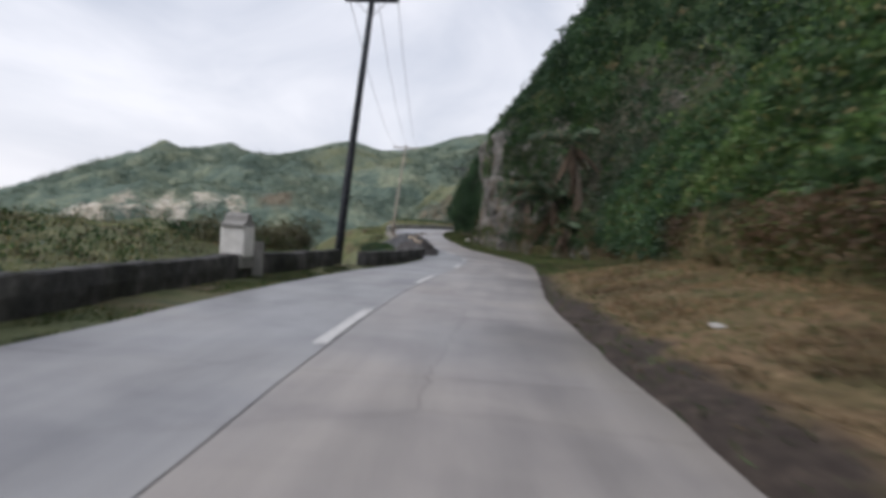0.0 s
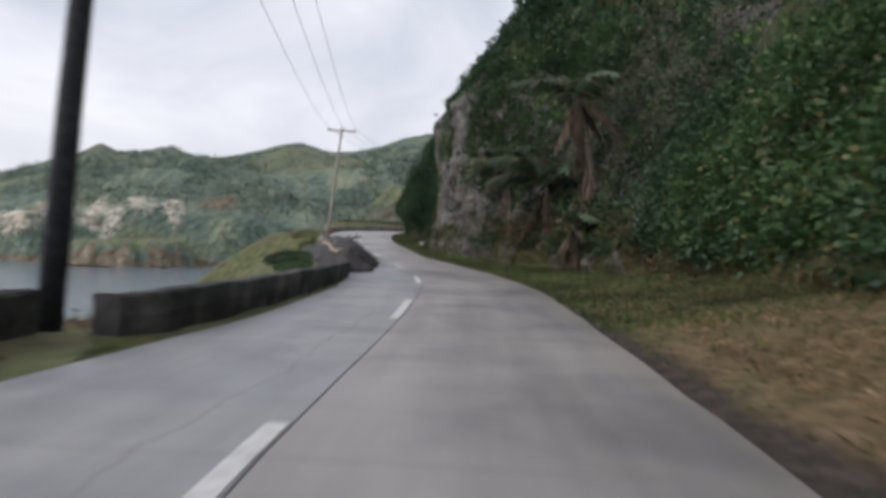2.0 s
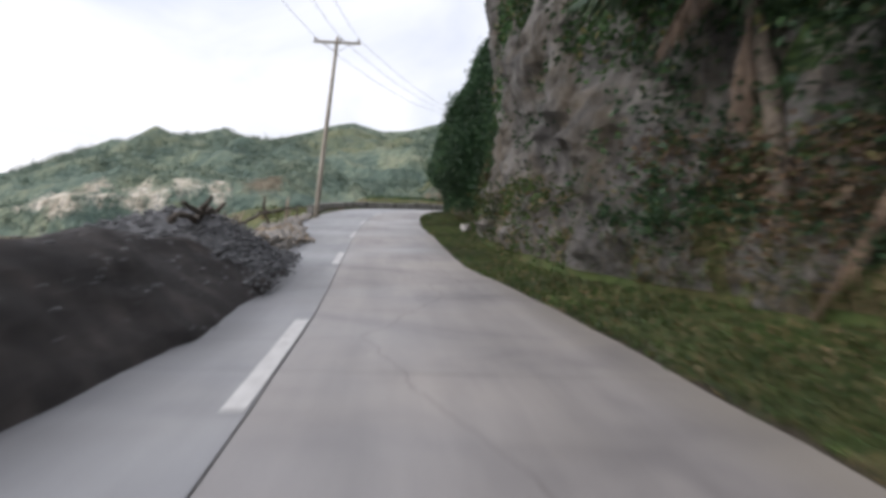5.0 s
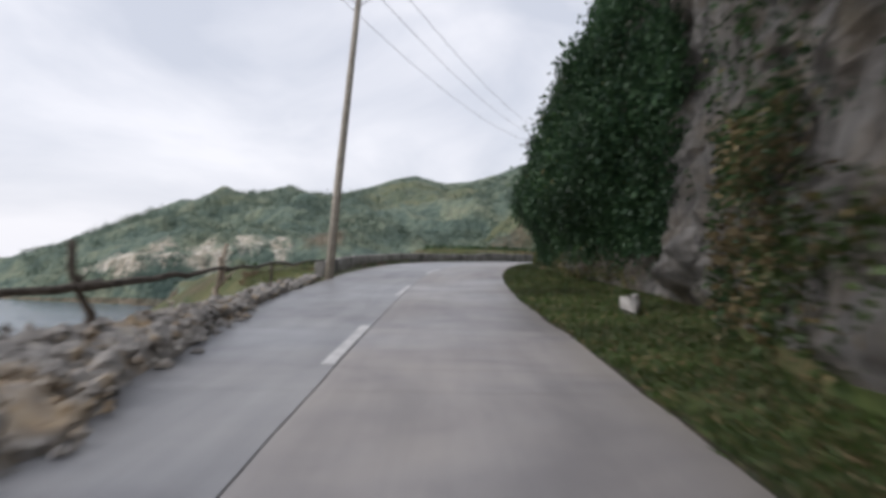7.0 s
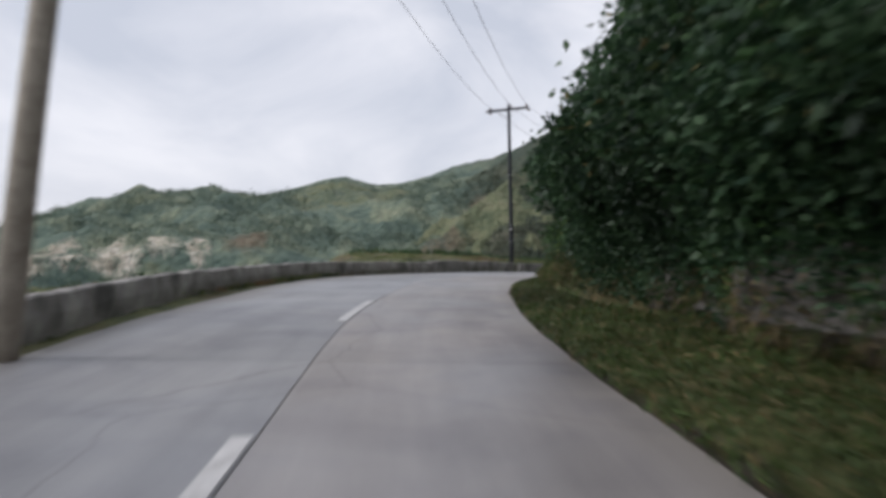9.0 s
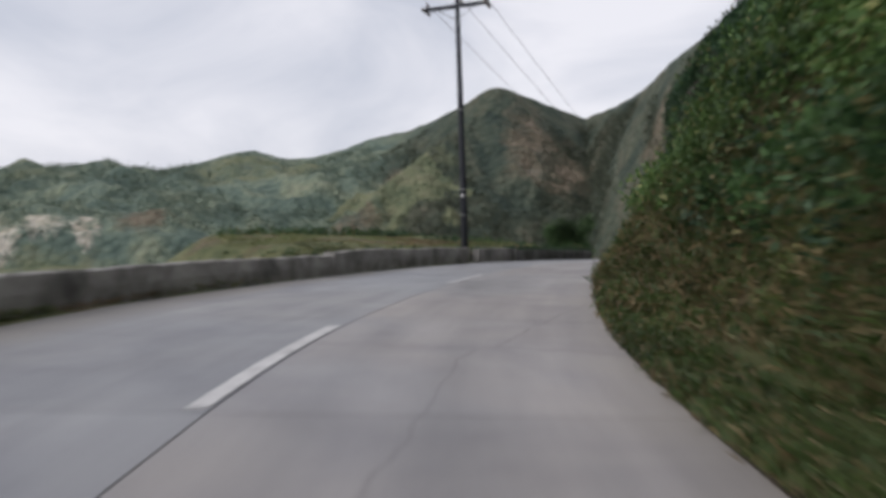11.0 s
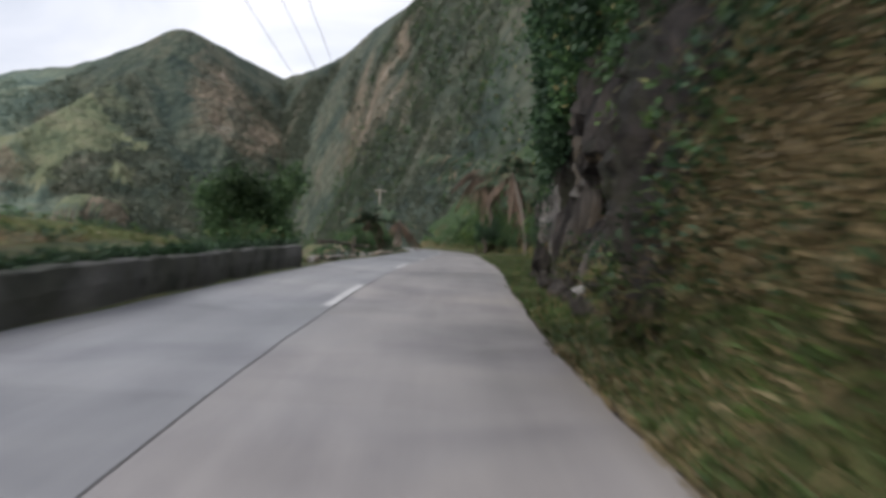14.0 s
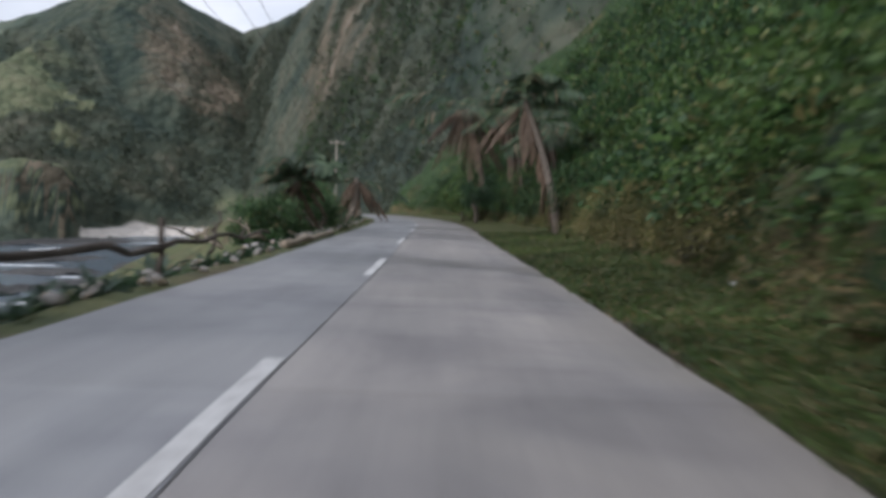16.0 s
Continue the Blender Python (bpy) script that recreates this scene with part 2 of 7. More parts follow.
def rock_material(name, stops, stain, low, high):
    """Weathered limestone: upright bedding, cracks and stains, at the scale of a roadside cutting."""
    mt = bpy.data.materials.new(name)
    mt.use_nodes = True
    t = mt.node_tree
    b = t.nodes["Principled BSDF"]
    co = t.nodes.new("ShaderNodeTexCoord")
    mp = t.nodes.new("ShaderNodeMapping")
    mp.inputs["Scale"].default_value = (1.0, 1.0, 0.42)
    t.links.new(co.outputs["Object"], mp.inputs["Vector"])
    bed = node(t, "ShaderNodeTexNoise", Scale=2.2, Detail=11.0, Roughness=0.7, Distortion=0.5)
    t.links.new(mp.outputs[0], bed.inputs["Vector"])
    blot = node(t, "ShaderNodeTexNoise", Scale=0.6, Detail=6.0, Roughness=0.65)
    t.links.new(co.outputs["Object"], blot.inputs["Vector"])
    crack = node(t, "ShaderNodeTexVoronoi", Scale=1.3, Randomness=1.0)
    crack.feature = "DISTANCE_TO_EDGE"
    warp = t.nodes.new("ShaderNodeMixRGB")
    warp.inputs[0].default_value = 0.4
    t.links.new(mp.outputs[0], warp.inputs[1])
    t.links.new(bed.outputs["Color"], warp.inputs[2])
    t.links.new(warp.outputs[0], crack.inputs["Vector"])
    base = ramp_node(t, stops)
    t.links.new(bed.outputs["Fac"], base.inputs[0])
    st = ramp_node(t, [(low, (0, 0, 0)), (high, (1, 1, 1))])
    t.links.new(blot.outputs["Fac"], st.inputs[0])
    tone = ramp_node(t, stain)
    t.links.new(bed.outputs["Fac"], tone.inputs[0])
    m1 = t.nodes.new("ShaderNodeMixRGB")
    t.links.new(st.outputs[0], m1.inputs[0])
    t.links.new(base.outputs[0], m1.inputs[1])
    t.links.new(tone.outputs[0], m1.inputs[2])
    line = ramp_node(t, [(0.0, (0.35, 0.34, 0.33)), (0.05, (0.8, 0.8, 0.8)), (0.12, (1, 1, 1))])
    t.links.new(crack.outputs["Distance"], line.inputs[0])
    m2 = t.nodes.new("ShaderNodeMixRGB")
    m2.blend_type = "MULTIPLY"
    m2.inputs[0].default_value = 0.4
    t.links.new(m1.outputs[0], m2.inputs[1])
    t.links.new(line.outputs[0], m2.inputs[2])
    t.links.new(m2.outputs[0], b.inputs["Base Color"])
    b.inputs["Roughness"].default_value = 0.85
    b.inputs["Specular IOR Level"].default_value = 0.3
    deep = t.nodes.new("ShaderNodeMath")
    deep.operation = "MULTIPLY_ADD"
    deep.inputs[1].default_value = 3.5
    t.links.new(line.outputs[0], deep.inputs[2])
    t.links.new(bed.outputs["Fac"], deep.inputs[0])
    bp = t.nodes.new("ShaderNodeBump")
    bp.inputs["Strength"].default_value, bp.inputs["Distance"].default_value = 1.0, 0.22
    t.links.new(deep.outputs[0], bp.inputs["Height"])
    t.links.new(bp.outputs[0], b.inputs["Normal"])
    return mt


M_ROCK = rock_material("limestone_rock", [(0.3, (0.1, 0.095, 0.092)), (0.45, (0.205, 0.194, 0.182)), (0.56, (0.30, 0.283, 0.262)), (0.7, (0.43, 0.40, 0.365))],
                       [(0.3, (0.085, 0.078, 0.055)), (0.5, (0.18, 0.15, 0.11)), (0.7, (0.28, 0.225, 0.17))], 0.46, 0.64)
M_TAN_ROCK = rock_material("tan_cave_rock", [(0.3, (0.045, 0.04, 0.036)), (0.45, (0.11, 0.096, 0.083)), (0.56, (0.175, 0.152, 0.13)), (0.7, (0.28, 0.245, 0.205))],
                           [(0.3, (0.05, 0.046, 0.03)), (0.5, (0.125, 0.10, 0.068)), (0.7, (0.22, 0.17, 0.12))], 0.46, 0.64)
# near-black stops put the overhang's shade into the rock's colour
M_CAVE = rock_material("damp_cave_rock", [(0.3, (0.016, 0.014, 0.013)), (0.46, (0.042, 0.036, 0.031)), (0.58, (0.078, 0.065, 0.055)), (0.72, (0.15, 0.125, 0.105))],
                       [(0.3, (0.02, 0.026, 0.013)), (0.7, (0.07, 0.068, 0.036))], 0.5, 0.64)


def slab_material():
    """Broom-finished concrete: every slab a little different, streaked along the lanes, with damp patches."""
    mt = bpy.data.materials.new("road_concrete")
    mt.use_nodes = True
    t = mt.node_tree
    b = t.nodes["Principled BSDF"]
    uv = t.nodes.new("ShaderNodeUVMap")
    uv.uv_map = "lane"
    mp = t.nodes.new("ShaderNodeMapping")
    mp.inputs["Scale"].default_value = (1.3, 0.10, 1)
    t.links.new(uv.outputs[0], mp.inputs["Vector"])
    streak = node(t, "ShaderNodeTexNoise", Scale=1.6, Detail=5.0, Roughness=0.55)
    t.links.new(mp.outputs[0], streak.inputs["Vector"])
    stain = node(t, "ShaderNodeTexNoise", Scale=0.55, Detail=7.0, Roughness=0.6, Distortion=0.6)
    t.links.new(uv.outputs[0], stain.inputs["Vector"])
    grain = node(t, "ShaderNodeTexNoise", Scale=45.0, Detail=4.0)
    t.links.new(uv.outputs[0], grain.inputs["Vector"])
    c1 = ramp_node(t, [(0.3, (0.202, 0.195, 0.194)), (0.7, (0.275, 0.264, 0.260))])
    t.links.new(streak.outputs["Fac"], c1.inputs[0])
    c2 = ramp_node(t, [(0.34, (0.70, 0.70, 0.73)), (0.5, (1, 1, 1)), (0.66, (1.16, 1.15, 1.12))])
    t.links.new(stain.outputs["Fac"], c2.inputs[0])
    mul = t.nodes.new("ShaderNodeMixRGB")
    mul.blend_type = "MULTIPLY"
    mul.inputs[0].default_value = 0.8
    t.links.new(c1.outputs[0], mul.inputs[1])
    t.links.new(c2.outputs[0], mul.inputs[2])
    # the two lanes were cast apart: the landward one warmer; soil has been trodden over the seaward one beside the heaps
    sep = t.nodes.new("ShaderNodeSeparateXYZ")
    t.links.new(uv.outputs[0], sep.inputs[0])
    lane = t.nodes.new("ShaderNodeMapRange")
    lane.inputs["From Min"].default_value, lane.inputs["From Max"].default_value = 0.09, 0.11
    t.links.new(sep.outputs["X"], lane.inputs["Value"])
    cast = ramp_node(t, [(0.0, (0.95, 0.985, 1.02)), (1.0, (1.035, 0.995, 0.965))])
    t.links.new(lane.outputs[0], cast.inputs[0])
    mul2 = t.nodes.new("ShaderNodeMixRGB")
    mul2.blend_type = "MULTIPLY"
    mul2.inputs[0].default_value = 1.0
    t.links.new(mul.outputs[0], mul2.inputs[1])
    t.links.new(cast.outputs[0], mul2.inputs[2])
    dist = t.nodes.new("ShaderNodeMath")
    dist.operation = "MULTIPLY_ADD"
    dist.inputs[1].default_value, dist.inputs[2].default_value = 0.05, -2.3
    t.links.new(sep.outputs["Y"], dist.inputs[0])
    away = t.nodes.new("ShaderNodeMath")
    away.operation = "ABSOLUTE"
    t.links.new(dist.outputs[0], away.inputs[0])
    inward = t.nodes.new("ShaderNodeMapRange")
    inward.inputs["From Min"].default_value, inward.inputs["From Max"].default_value = -1.6, 0.6
    t.links.new(sep.outputs["X"], inward.inputs["Value"])
    total = t.nodes.new("ShaderNodeMath")
    t.links.new(away.outputs[0], total.inputs[0])
    t.links.new(inward.outputs[0], total.inputs[1])
    rag = t.nodes.new("ShaderNodeMath")
    rag.operation = "SUBTRACT"
    t.links.new(total.outputs[0], rag.inputs[0])
    t.links.new(stain.outputs["Fac"], rag.inputs[1])
    trod = ramp_node(t, [(0.0, (0.5, 0.5, 0.52)), (0.35, (1, 1, 1))])
    t.links.new(rag.outputs[0], trod.inputs[0])
    mul = t.nodes.new("ShaderNodeMixRGB")
    mul.blend_type = "MULTIPLY"
    mul.inputs[0].default_value = 0.85
    t.links.new(mul2.outputs[0], mul.inputs[1])
    t.links.new(trod.outputs[0], mul.inputs[2])
    info = t.nodes.new("ShaderNodeObjectInfo")
    mr = t.nodes.new("ShaderNodeMapRange")
    mr.inputs["To Min"].default_value, mr.inputs["To Max"].default_value = 0.92, 1.08
    t.links.new(info.outputs["Random"], mr.inputs["Value"])
    hs = t.nodes.new("ShaderNodeHueSaturation")
    t.links.new(mr.outputs[0], hs.inputs["Value"])
    t.links.new(mul.outputs[0], hs.inputs["Color"])
    # broad damp and dusty patches, drag marks across the lane, hairline cracks
    broad = node(t, "ShaderNodeTexNoise", Scale=0.16, Detail=5.0, Roughness=0.55, Distortion=0.4)
    t.links.new(uv.outputs[0], broad.inputs["Vector"])
    cb = ramp_node(t, [(0.36, (0.80, 0.81, 0.84)), (0.52, (1, 1, 1)), (0.66, (1.12, 1.10, 1.06))])
    t.links.new(broad.outputs["Fac"], cb.inputs[0])
    mp2 = t.nodes.new("ShaderNodeMapping")
    mp2.inputs["Scale"].default_value = (0.35, 2.2, 1)
    t.links.new(uv.outputs[0], mp2.inputs["Vector"])
    drag = node(t, "ShaderNodeTexNoise", Scale=0.9, Detail=5.0, Roughness=0.6, Distortion=0.8)
    t.links.new(mp2.outputs[0], drag.inputs["Vector"])
    cd = ramp_node(t, [(0.30, (0.86, 0.86, 0.87)), (0.42, (1, 1, 1)), (0.62, (1, 1, 1)), (0.74, (1.06, 1.055, 1.045))])
    t.links.new(drag.outputs["Fac"], cd.inputs[0])
    crack = node(t, "ShaderNodeTexVoronoi", Scale=0.22)
    crack.feature = "DISTANCE_TO_EDGE"
    bent = t.nodes.new("ShaderNodeMixRGB")
    bent.inputs[0].default_value = 0.35
    t.links.new(uv.outputs[0], bent.inputs[1])
    t.links.new(stain.outputs["Color"], bent.inputs[2])
    t.links.new(bent.outputs[0], crack.inputs["Vector"])
    cc = ramp_node(t, [(0.0, (0.7, 0.69, 0.68)), (0.0015, (0.8, 0.79, 0.78)), (0.003, (1, 1, 1))])
    t.links.new(crack.outputs["Distance"], cc.inputs[0])
    colour = hs.outputs[0]
    for layer in (cb, cd, cc):
        mx = t.nodes.new("ShaderNodeMixRGB")
        mx.blend_type = "MULTIPLY"
        mx.inputs[0].default_value = 0.85
        t.links.new(colour, mx.inputs[1])
        t.links.new(layer.outputs[0], mx.inputs[2])
        colour = mx.outputs[0]
    # dust and soil washed over the slab's outer edges
    side = t.nodes.new("ShaderNodeMath")
    side.operation = "ABSOLUTE"
    t.links.new(sep.outputs["X"], side.inputs[0])
    reach = t.nodes.new("ShaderNodeMath")
    t.links.new(side.outputs[0], reach.inputs[0])
    t.links.new(stain.outputs["Fac"], reach.inputs[1])
    dust = t.nodes.new("ShaderNodeMapRange")
    dust.inputs["From Min"].default_value, dust.inputs["From Max"].default_value = 3.15, 3.75
    dust.inputs["To Max"].default_value = 0.55
    t.links.new(reach.outputs[0], dust.inputs["Value"])
    mx = t.nodes.new("ShaderNodeMixRGB")
    mx.inputs[2].default_value = (0.215, 0.19, 0.155, 1)
    t.links.new(dust.outputs[0], mx.inputs[0])
    t.links.new(colour, mx.inputs[1])
    t.links.new(mx.outputs[0], b.inputs["Base Color"])
    rr = ramp_node(t, [(0.36, (0.30, 0.30, 0.30)), (0.58, (0.56, 0.56, 0.56))])
    t.links.new(broad.outputs["Fac"], rr.inputs[0])
    t.links.new(rr.outputs[0], b.inputs["Roughness"])
    b.inputs["Specular IOR Level"].default_value = 0.5
    bp = t.nodes.new("ShaderNodeBump")
    bp.inputs["Strength"].default_value, bp.inputs["Distance"].default_value = 0.25, 0.008
    t.links.new(grain.outputs["Fac"], bp.inputs["Height"])
    t.links.new(bp.outputs[0], b.inputs["Normal"])
    return mt


M_SLAB = slab_material()
M_PAINT = material("road_paint", [(0.3, (0.40, 0.39, 0.38)), (0.5, (0.54, 0.53, 0.52)), (0.68, (0.64, 0.63, 0.61))], 7.0, rough=0.6, bump=0.1, second=(2.5, [(0.3, (0.26, 0.25, 0.25)), (0.7, (0.38, 0.37, 0.36))], 0.56, 0.68))
M_WALL = material("weathered_parapet", [(0.3, (0.03, 0.031, 0.032)), (0.5, (0.07, 0.068, 0.066)), (0.74, (0.17, 0.16, 0.15))], 1.9, bump=0.7, bump_scale=9,
                  second=(0.7, [(0.3, (0.016, 0.018, 0.018)), (0.7, (0.045, 0.045, 0.038))], 0.45, 0.6))
M_WALL_PALE = material("pale_weathered_parapet", [(0.3, (0.14, 0.132, 0.122)), (0.5, (0.29, 0.275, 0.255)), (0.72, (0.44, 0.42, 0.385))], 1.4, bump=0.5, bump_scale=9,
                       second=(0.9, [(0.3, (0.08, 0.077, 0.07)), (0.7, (0.17, 0.163, 0.15))], 0.52, 0.68))
M_WALL_MID = material("mildewed_parapet", [(0.3, (0.07, 0.068, 0.064)), (0.5, (0.15, 0.145, 0.135)), (0.72, (0.27, 0.26, 0.24))], 1.6, bump=0.6, bump_scale=9,
                      second=(0.8, [(0.3, (0.04, 0.044, 0.036)), (0.7, (0.10, 0.10, 0.08))], 0.46, 0.62))
M_SEA = material("sea_water", [(0.3, (0.11, 0.14, 0.17)), (0.7, (0.17, 0.205, 0.235))], 0.02, rough=0.18, bump=0.5, bump_scale=0.6, spec=0.5, distance=0.4)
M_POLE_DARK = material("tarred_wood", [(0.3, (0.02, 0.022, 0.028)), (0.7, (0.055, 0.057, 0.065))], 8.0, bump=0.3)
M_POLE_PALE = material("weathered_pale_wood", [(0.3, (0.30, 0.26, 0.21)), (0.7, (0.48, 0.43, 0.36))], 5.0, bump=0.3)
M_IRON = material("galvanised_iron", [(0.3, (0.2, 0.2, 0.2)), (0.7, (0.3, 0.3, 0.3))], 12.0, rough=0.5, metallic=0.7, bump=0.1)
M_CERAMIC = material("insulator_ceramic", [(0.3, (0.10, 0.07, 0.06)), (0.7, (0.2, 0.16, 0.14))], 9.0, rough=0.3, bump=0.0)
M_WIRE = material("wire", [(0.3, (0.05, 0.05, 0.055)), (0.7, (0.09, 0.09, 0.1))], 9.0, rough=0.5, bump=0.0)

# ---------------------------------------------------------------- helpers for building


def mesh_object(name, verts, faces, mats, parent=None, label="", smooth=False, index=None):
    me = bpy.data.meshes.new(name)
    me.from_pydata(verts, [], faces)
    for m in (mats if isinstance(mats, (list, tuple)) else [mats]):
        me.materials.append(m)
    if index is not None:
        me.polygons.foreach_set("material_index", np.asarray(index, dtype=np.int32))
    if smooth:
        me.polygons.foreach_set("use_smooth", np.ones(len(me.polygons), dtype=bool))
    me.update()
    ob = new(name, me)
    if parent:
        ob.parent = parent
    if label:
        ob["label"] = label
    return ob


def part(name, bm, mat, parent=None, label="", smooth=False):
    """Links a bmesh as one mesh object, under a thing or a part."""
    me = bpy.data.meshes.new(name)
    bmesh.ops.recalc_face_normals(bm, faces=bm.faces[:])
    bm.to_mesh(me)
    bm.free()
    me.materials.append(mat)
    if smooth:
        me.polygons.foreach_set("use_smooth", np.ones(len(me.polygons), dtype=bool))
    ob = new(name, me)
    if parent:
        ob.parent = parent
    if label:
        ob["label"] = label
    return ob


def thing(name, at, label, category, group="", kind="", turn=0.0):
    ob = new(name)
    ob.empty_display_size = 0.2
    ob.matrix_world = pose(*at, 0, 0, turn)
    return tagged(ob, label, category, group, kind)


def tube(points, radii, sides=8, bm=None):
    """A tapered tube along points."""
    bm = bm or bmesh.new()
    rings = []
    n = len(points)
    for i, p in enumerate(points):
        p = Vector(p)
        d = (Vector(points[min(i + 1, n - 1)]) - Vector(points[max(i - 1, 0)])).normalized()
        a = d.cross(Vector((0.3, 0.2, 1)) if abs(d.z) < 0.9 else Vector((1, 0.1, 0))).normalized()
        b = d.cross(a)
        r = radii[i] if isinstance(radii, (list, tuple)) else radii
        rings.append([bm.verts.new(p + (a * math.cos(k * math.tau / sides) + b * math.sin(k * math.tau / sides)) * r) for k in range(sides)])
    for u, v in zip(rings, rings[1:]):
        for k in range(sides):
            bm.faces.new((u[k], u[(k + 1) % sides], v[(k + 1) % sides], v[k]))
    bm.faces.new(rings[0][::-1])
    bm.faces.new(rings[-1])
    return bm


def box(size, at=(0, 0, 0), turn=(0, 0, 0), bevel=0.0, bm=None):
    bm = bm or bmesh.new()
    g = bmesh.ops.create_cube(bm, size=1.0, matrix=pose(*at, *turn) @ Matrix.Diagonal((*size, 1)))
    if bevel:
        edges = {e for v in g["verts"] for e in v.link_edges}
        bmesh.ops.bevel(bm, geom=list(edges), offset=bevel, segments=2, affect="EDGES")
    return bm


def fbm(x, y, z, octaves=4):
    return noise.fractal(Vector((x, y, z)), 1.0, 2.0, octaves)


# ---------------------------------------------------------------- the road's line
LINE = [(36.0, -121.0, 0.35), (29.5, -91.0, 0.1), (24.3, -67.2, -0.12), (21.41, -52.8, -0.29), (20.04, -43.2, -0.39), (18.99, -33.62, -0.5), (17.43, -24.11, -0.63), (14.59, -14.53, -0.69),
        (11.02, -4.38, -0.62), (7.76, 5.15, -0.41), (4.52, 15.1, -0.14), (1.88, 25.01, 0.28), (0.61, 35.21, 0.62), (1.62, 45.91, 0.78),
        (3.98, 56.54, 0.83), (7.6, 67.09, 0.73), (11.32, 76.57, 0.55), (14.98, 85.92, 0.17), (18.62, 95.5, -0.22), (22.4, 105.2, -0.6),
        (26.0, 115.0, -1.0), (29.2, 125.0, -1.4), (31.5, 135.5, -1.8), (32.6, 147.0, -2.2), (32.0, 160.0, -2.7)]


def smooth_line():
    pts = np.array(LINE)
    out = []
    for i in range(len(pts) - 1):
        p0, p1, p2, p3 = pts[max(i - 1, 0)], pts[i], pts[i + 1], pts[min(i + 2, len(pts) - 1)]
        for u in np.linspace(0, 1, 24, endpoint=False):
            out.append(0.5 * (2 * p1 + (p2 - p0) * u + (2 * p0 - 5 * p1 + 4 * p2 - p3) * u**2 + (3 * p1 - p0 - 3 * p2 + p3) * u**3))
    return np.array(out + [pts[-1]])


CURVE = smooth_line()
_len = np.r_[0, np.cumsum(np.linalg.norm(np.diff(CURVE[:, :2], axis=0), axis=1))]
_start = _len[np.linalg.norm(CURVE[:, :2] - (21.76, -54.56), axis=1).argmin()]
CURVE_S = _len - _start  # station 0 lies at the first lane mark
S_MIN, S_MAX = float(CURVE_S[0]), float(CURVE_S[-1])
_tan = np.gradient(CURVE[:, :2], axis=0)
_tan /= np.linalg.norm(_tan, axis=1)[:, None]


def along(s):
    """x, y, z of the centreline and its direction at station s (arrays welcome)."""
    return [np.interp(s, CURVE_S, CURVE[:, k]) for k in range(3)] + [np.interp(s, CURVE_S, _tan[:, k]) for k in range(2)]


def road_point(s, off, dz=0.0):
    """The place at station s, off metres to the right of the centreline and dz above the road."""
    x, y, z, tx, ty = along(s)
    return np.stack([x + ty * off, y - tx * off, z + dz + 0 * off], -1)


def heading(s):
    _, _, _, tx, ty = along(s)
    return math.degrees(math.atan2(-tx, ty))


def table(rows):
    cols = np.array(rows, float).T
    return lambda s, k: np.interp(s, cols[0], cols[k])


# station: left edge, right edge of the concrete
EDGE = table([(-70, -2.5, 3.1), (8, -2.5, 3.05), (14, -2.4, 3.2), (19, -2.05, 3.2), (26, -2.05, 3.35), (38, -2.9, 3.4), (46, -3.0, 3.2), (50, -3.0, 2.92), (60, -3.0, 3.15), (76, -3.1, 3.1),
              (86, -3.5, 3.15), (96, -4.0, 3.2), (106, -3.5, 3.2), (114, -2.85, 3.0), (121, -2.5, 2.9), (132, -2.2, 3.1), (145, -2.3, 3.15), (186, -3.0, 3.1), (300, -3.0, 3.1)])
# station: foot of the slope
FOOT = table([(-80, 6.5), (0, 6.6), (10, 7.0), (20, 7.4), (30, 7.2), (40, 6.6), (44, 5.6), (47, 4.6), (50, 4.35), (58, 4.5), (61, 5.1), (65, 6.3), (69, 6.3), (74, 6.1), (80, 5.5), (84, 4.7), (90, 4.0),
              (100, 3.7), (110, 3.6), (118, 3.5), (122, 3.9), (126, 4.3), (132, 4.5), (137, 4.8), (142, 5.6), (150, 5.8), (165, 6.5), (200, 6.0), (300, 6.0)])
# station: height and run of the steep lower face, pitch above it
FACE_ROWS = [(-80, 0.9, -0.15, 0.95), (5, 0.9, -0.15, 0.98), (20, 1.5, 0.4, 1.2), (30, 4.0, 2.0, 1.5), (40, 5.0, 2.3, 1.55), (46, 8.0, 2.0, 1.5), (50, 10.0, 1.4, 1.5), (58, 10.0, 1.2, 1.55), (64, 9.0, 0.3, 1.6)]
FACE_ROWS += [(69, 7.0, 0.4, 1.6), (74, 6.0, 0.1, 1.6), (84, 4.0, 1.2, 1.4), (90, 2.5, 1.6, 1.25), (110, 2.3, 1.5, 1.25), (119, 3.0, 1.3, 1.3), (123, 7.0, 0.6, 1.3), (126, 8.5, 0.0, 1.3), (132, 8.5, -0.1, 1.3),
              (137, 4.5, 1.2, 1.2), (142, 2.0, 1.2, 1.15), (165, 2.0, 1.2, 1.0), (200, 3.0, 1.5, 0.9), (300, 3.0, 1.5, 0.9)]
FACE = table(FACE_ROWS)


def SLOPE(s, k):
    """Foot (1), face height (2), face run (3) and upper pitch (4) of the slope at station s."""
    return FOOT(s, 1) if k == 1 else FACE(s, k - 1)


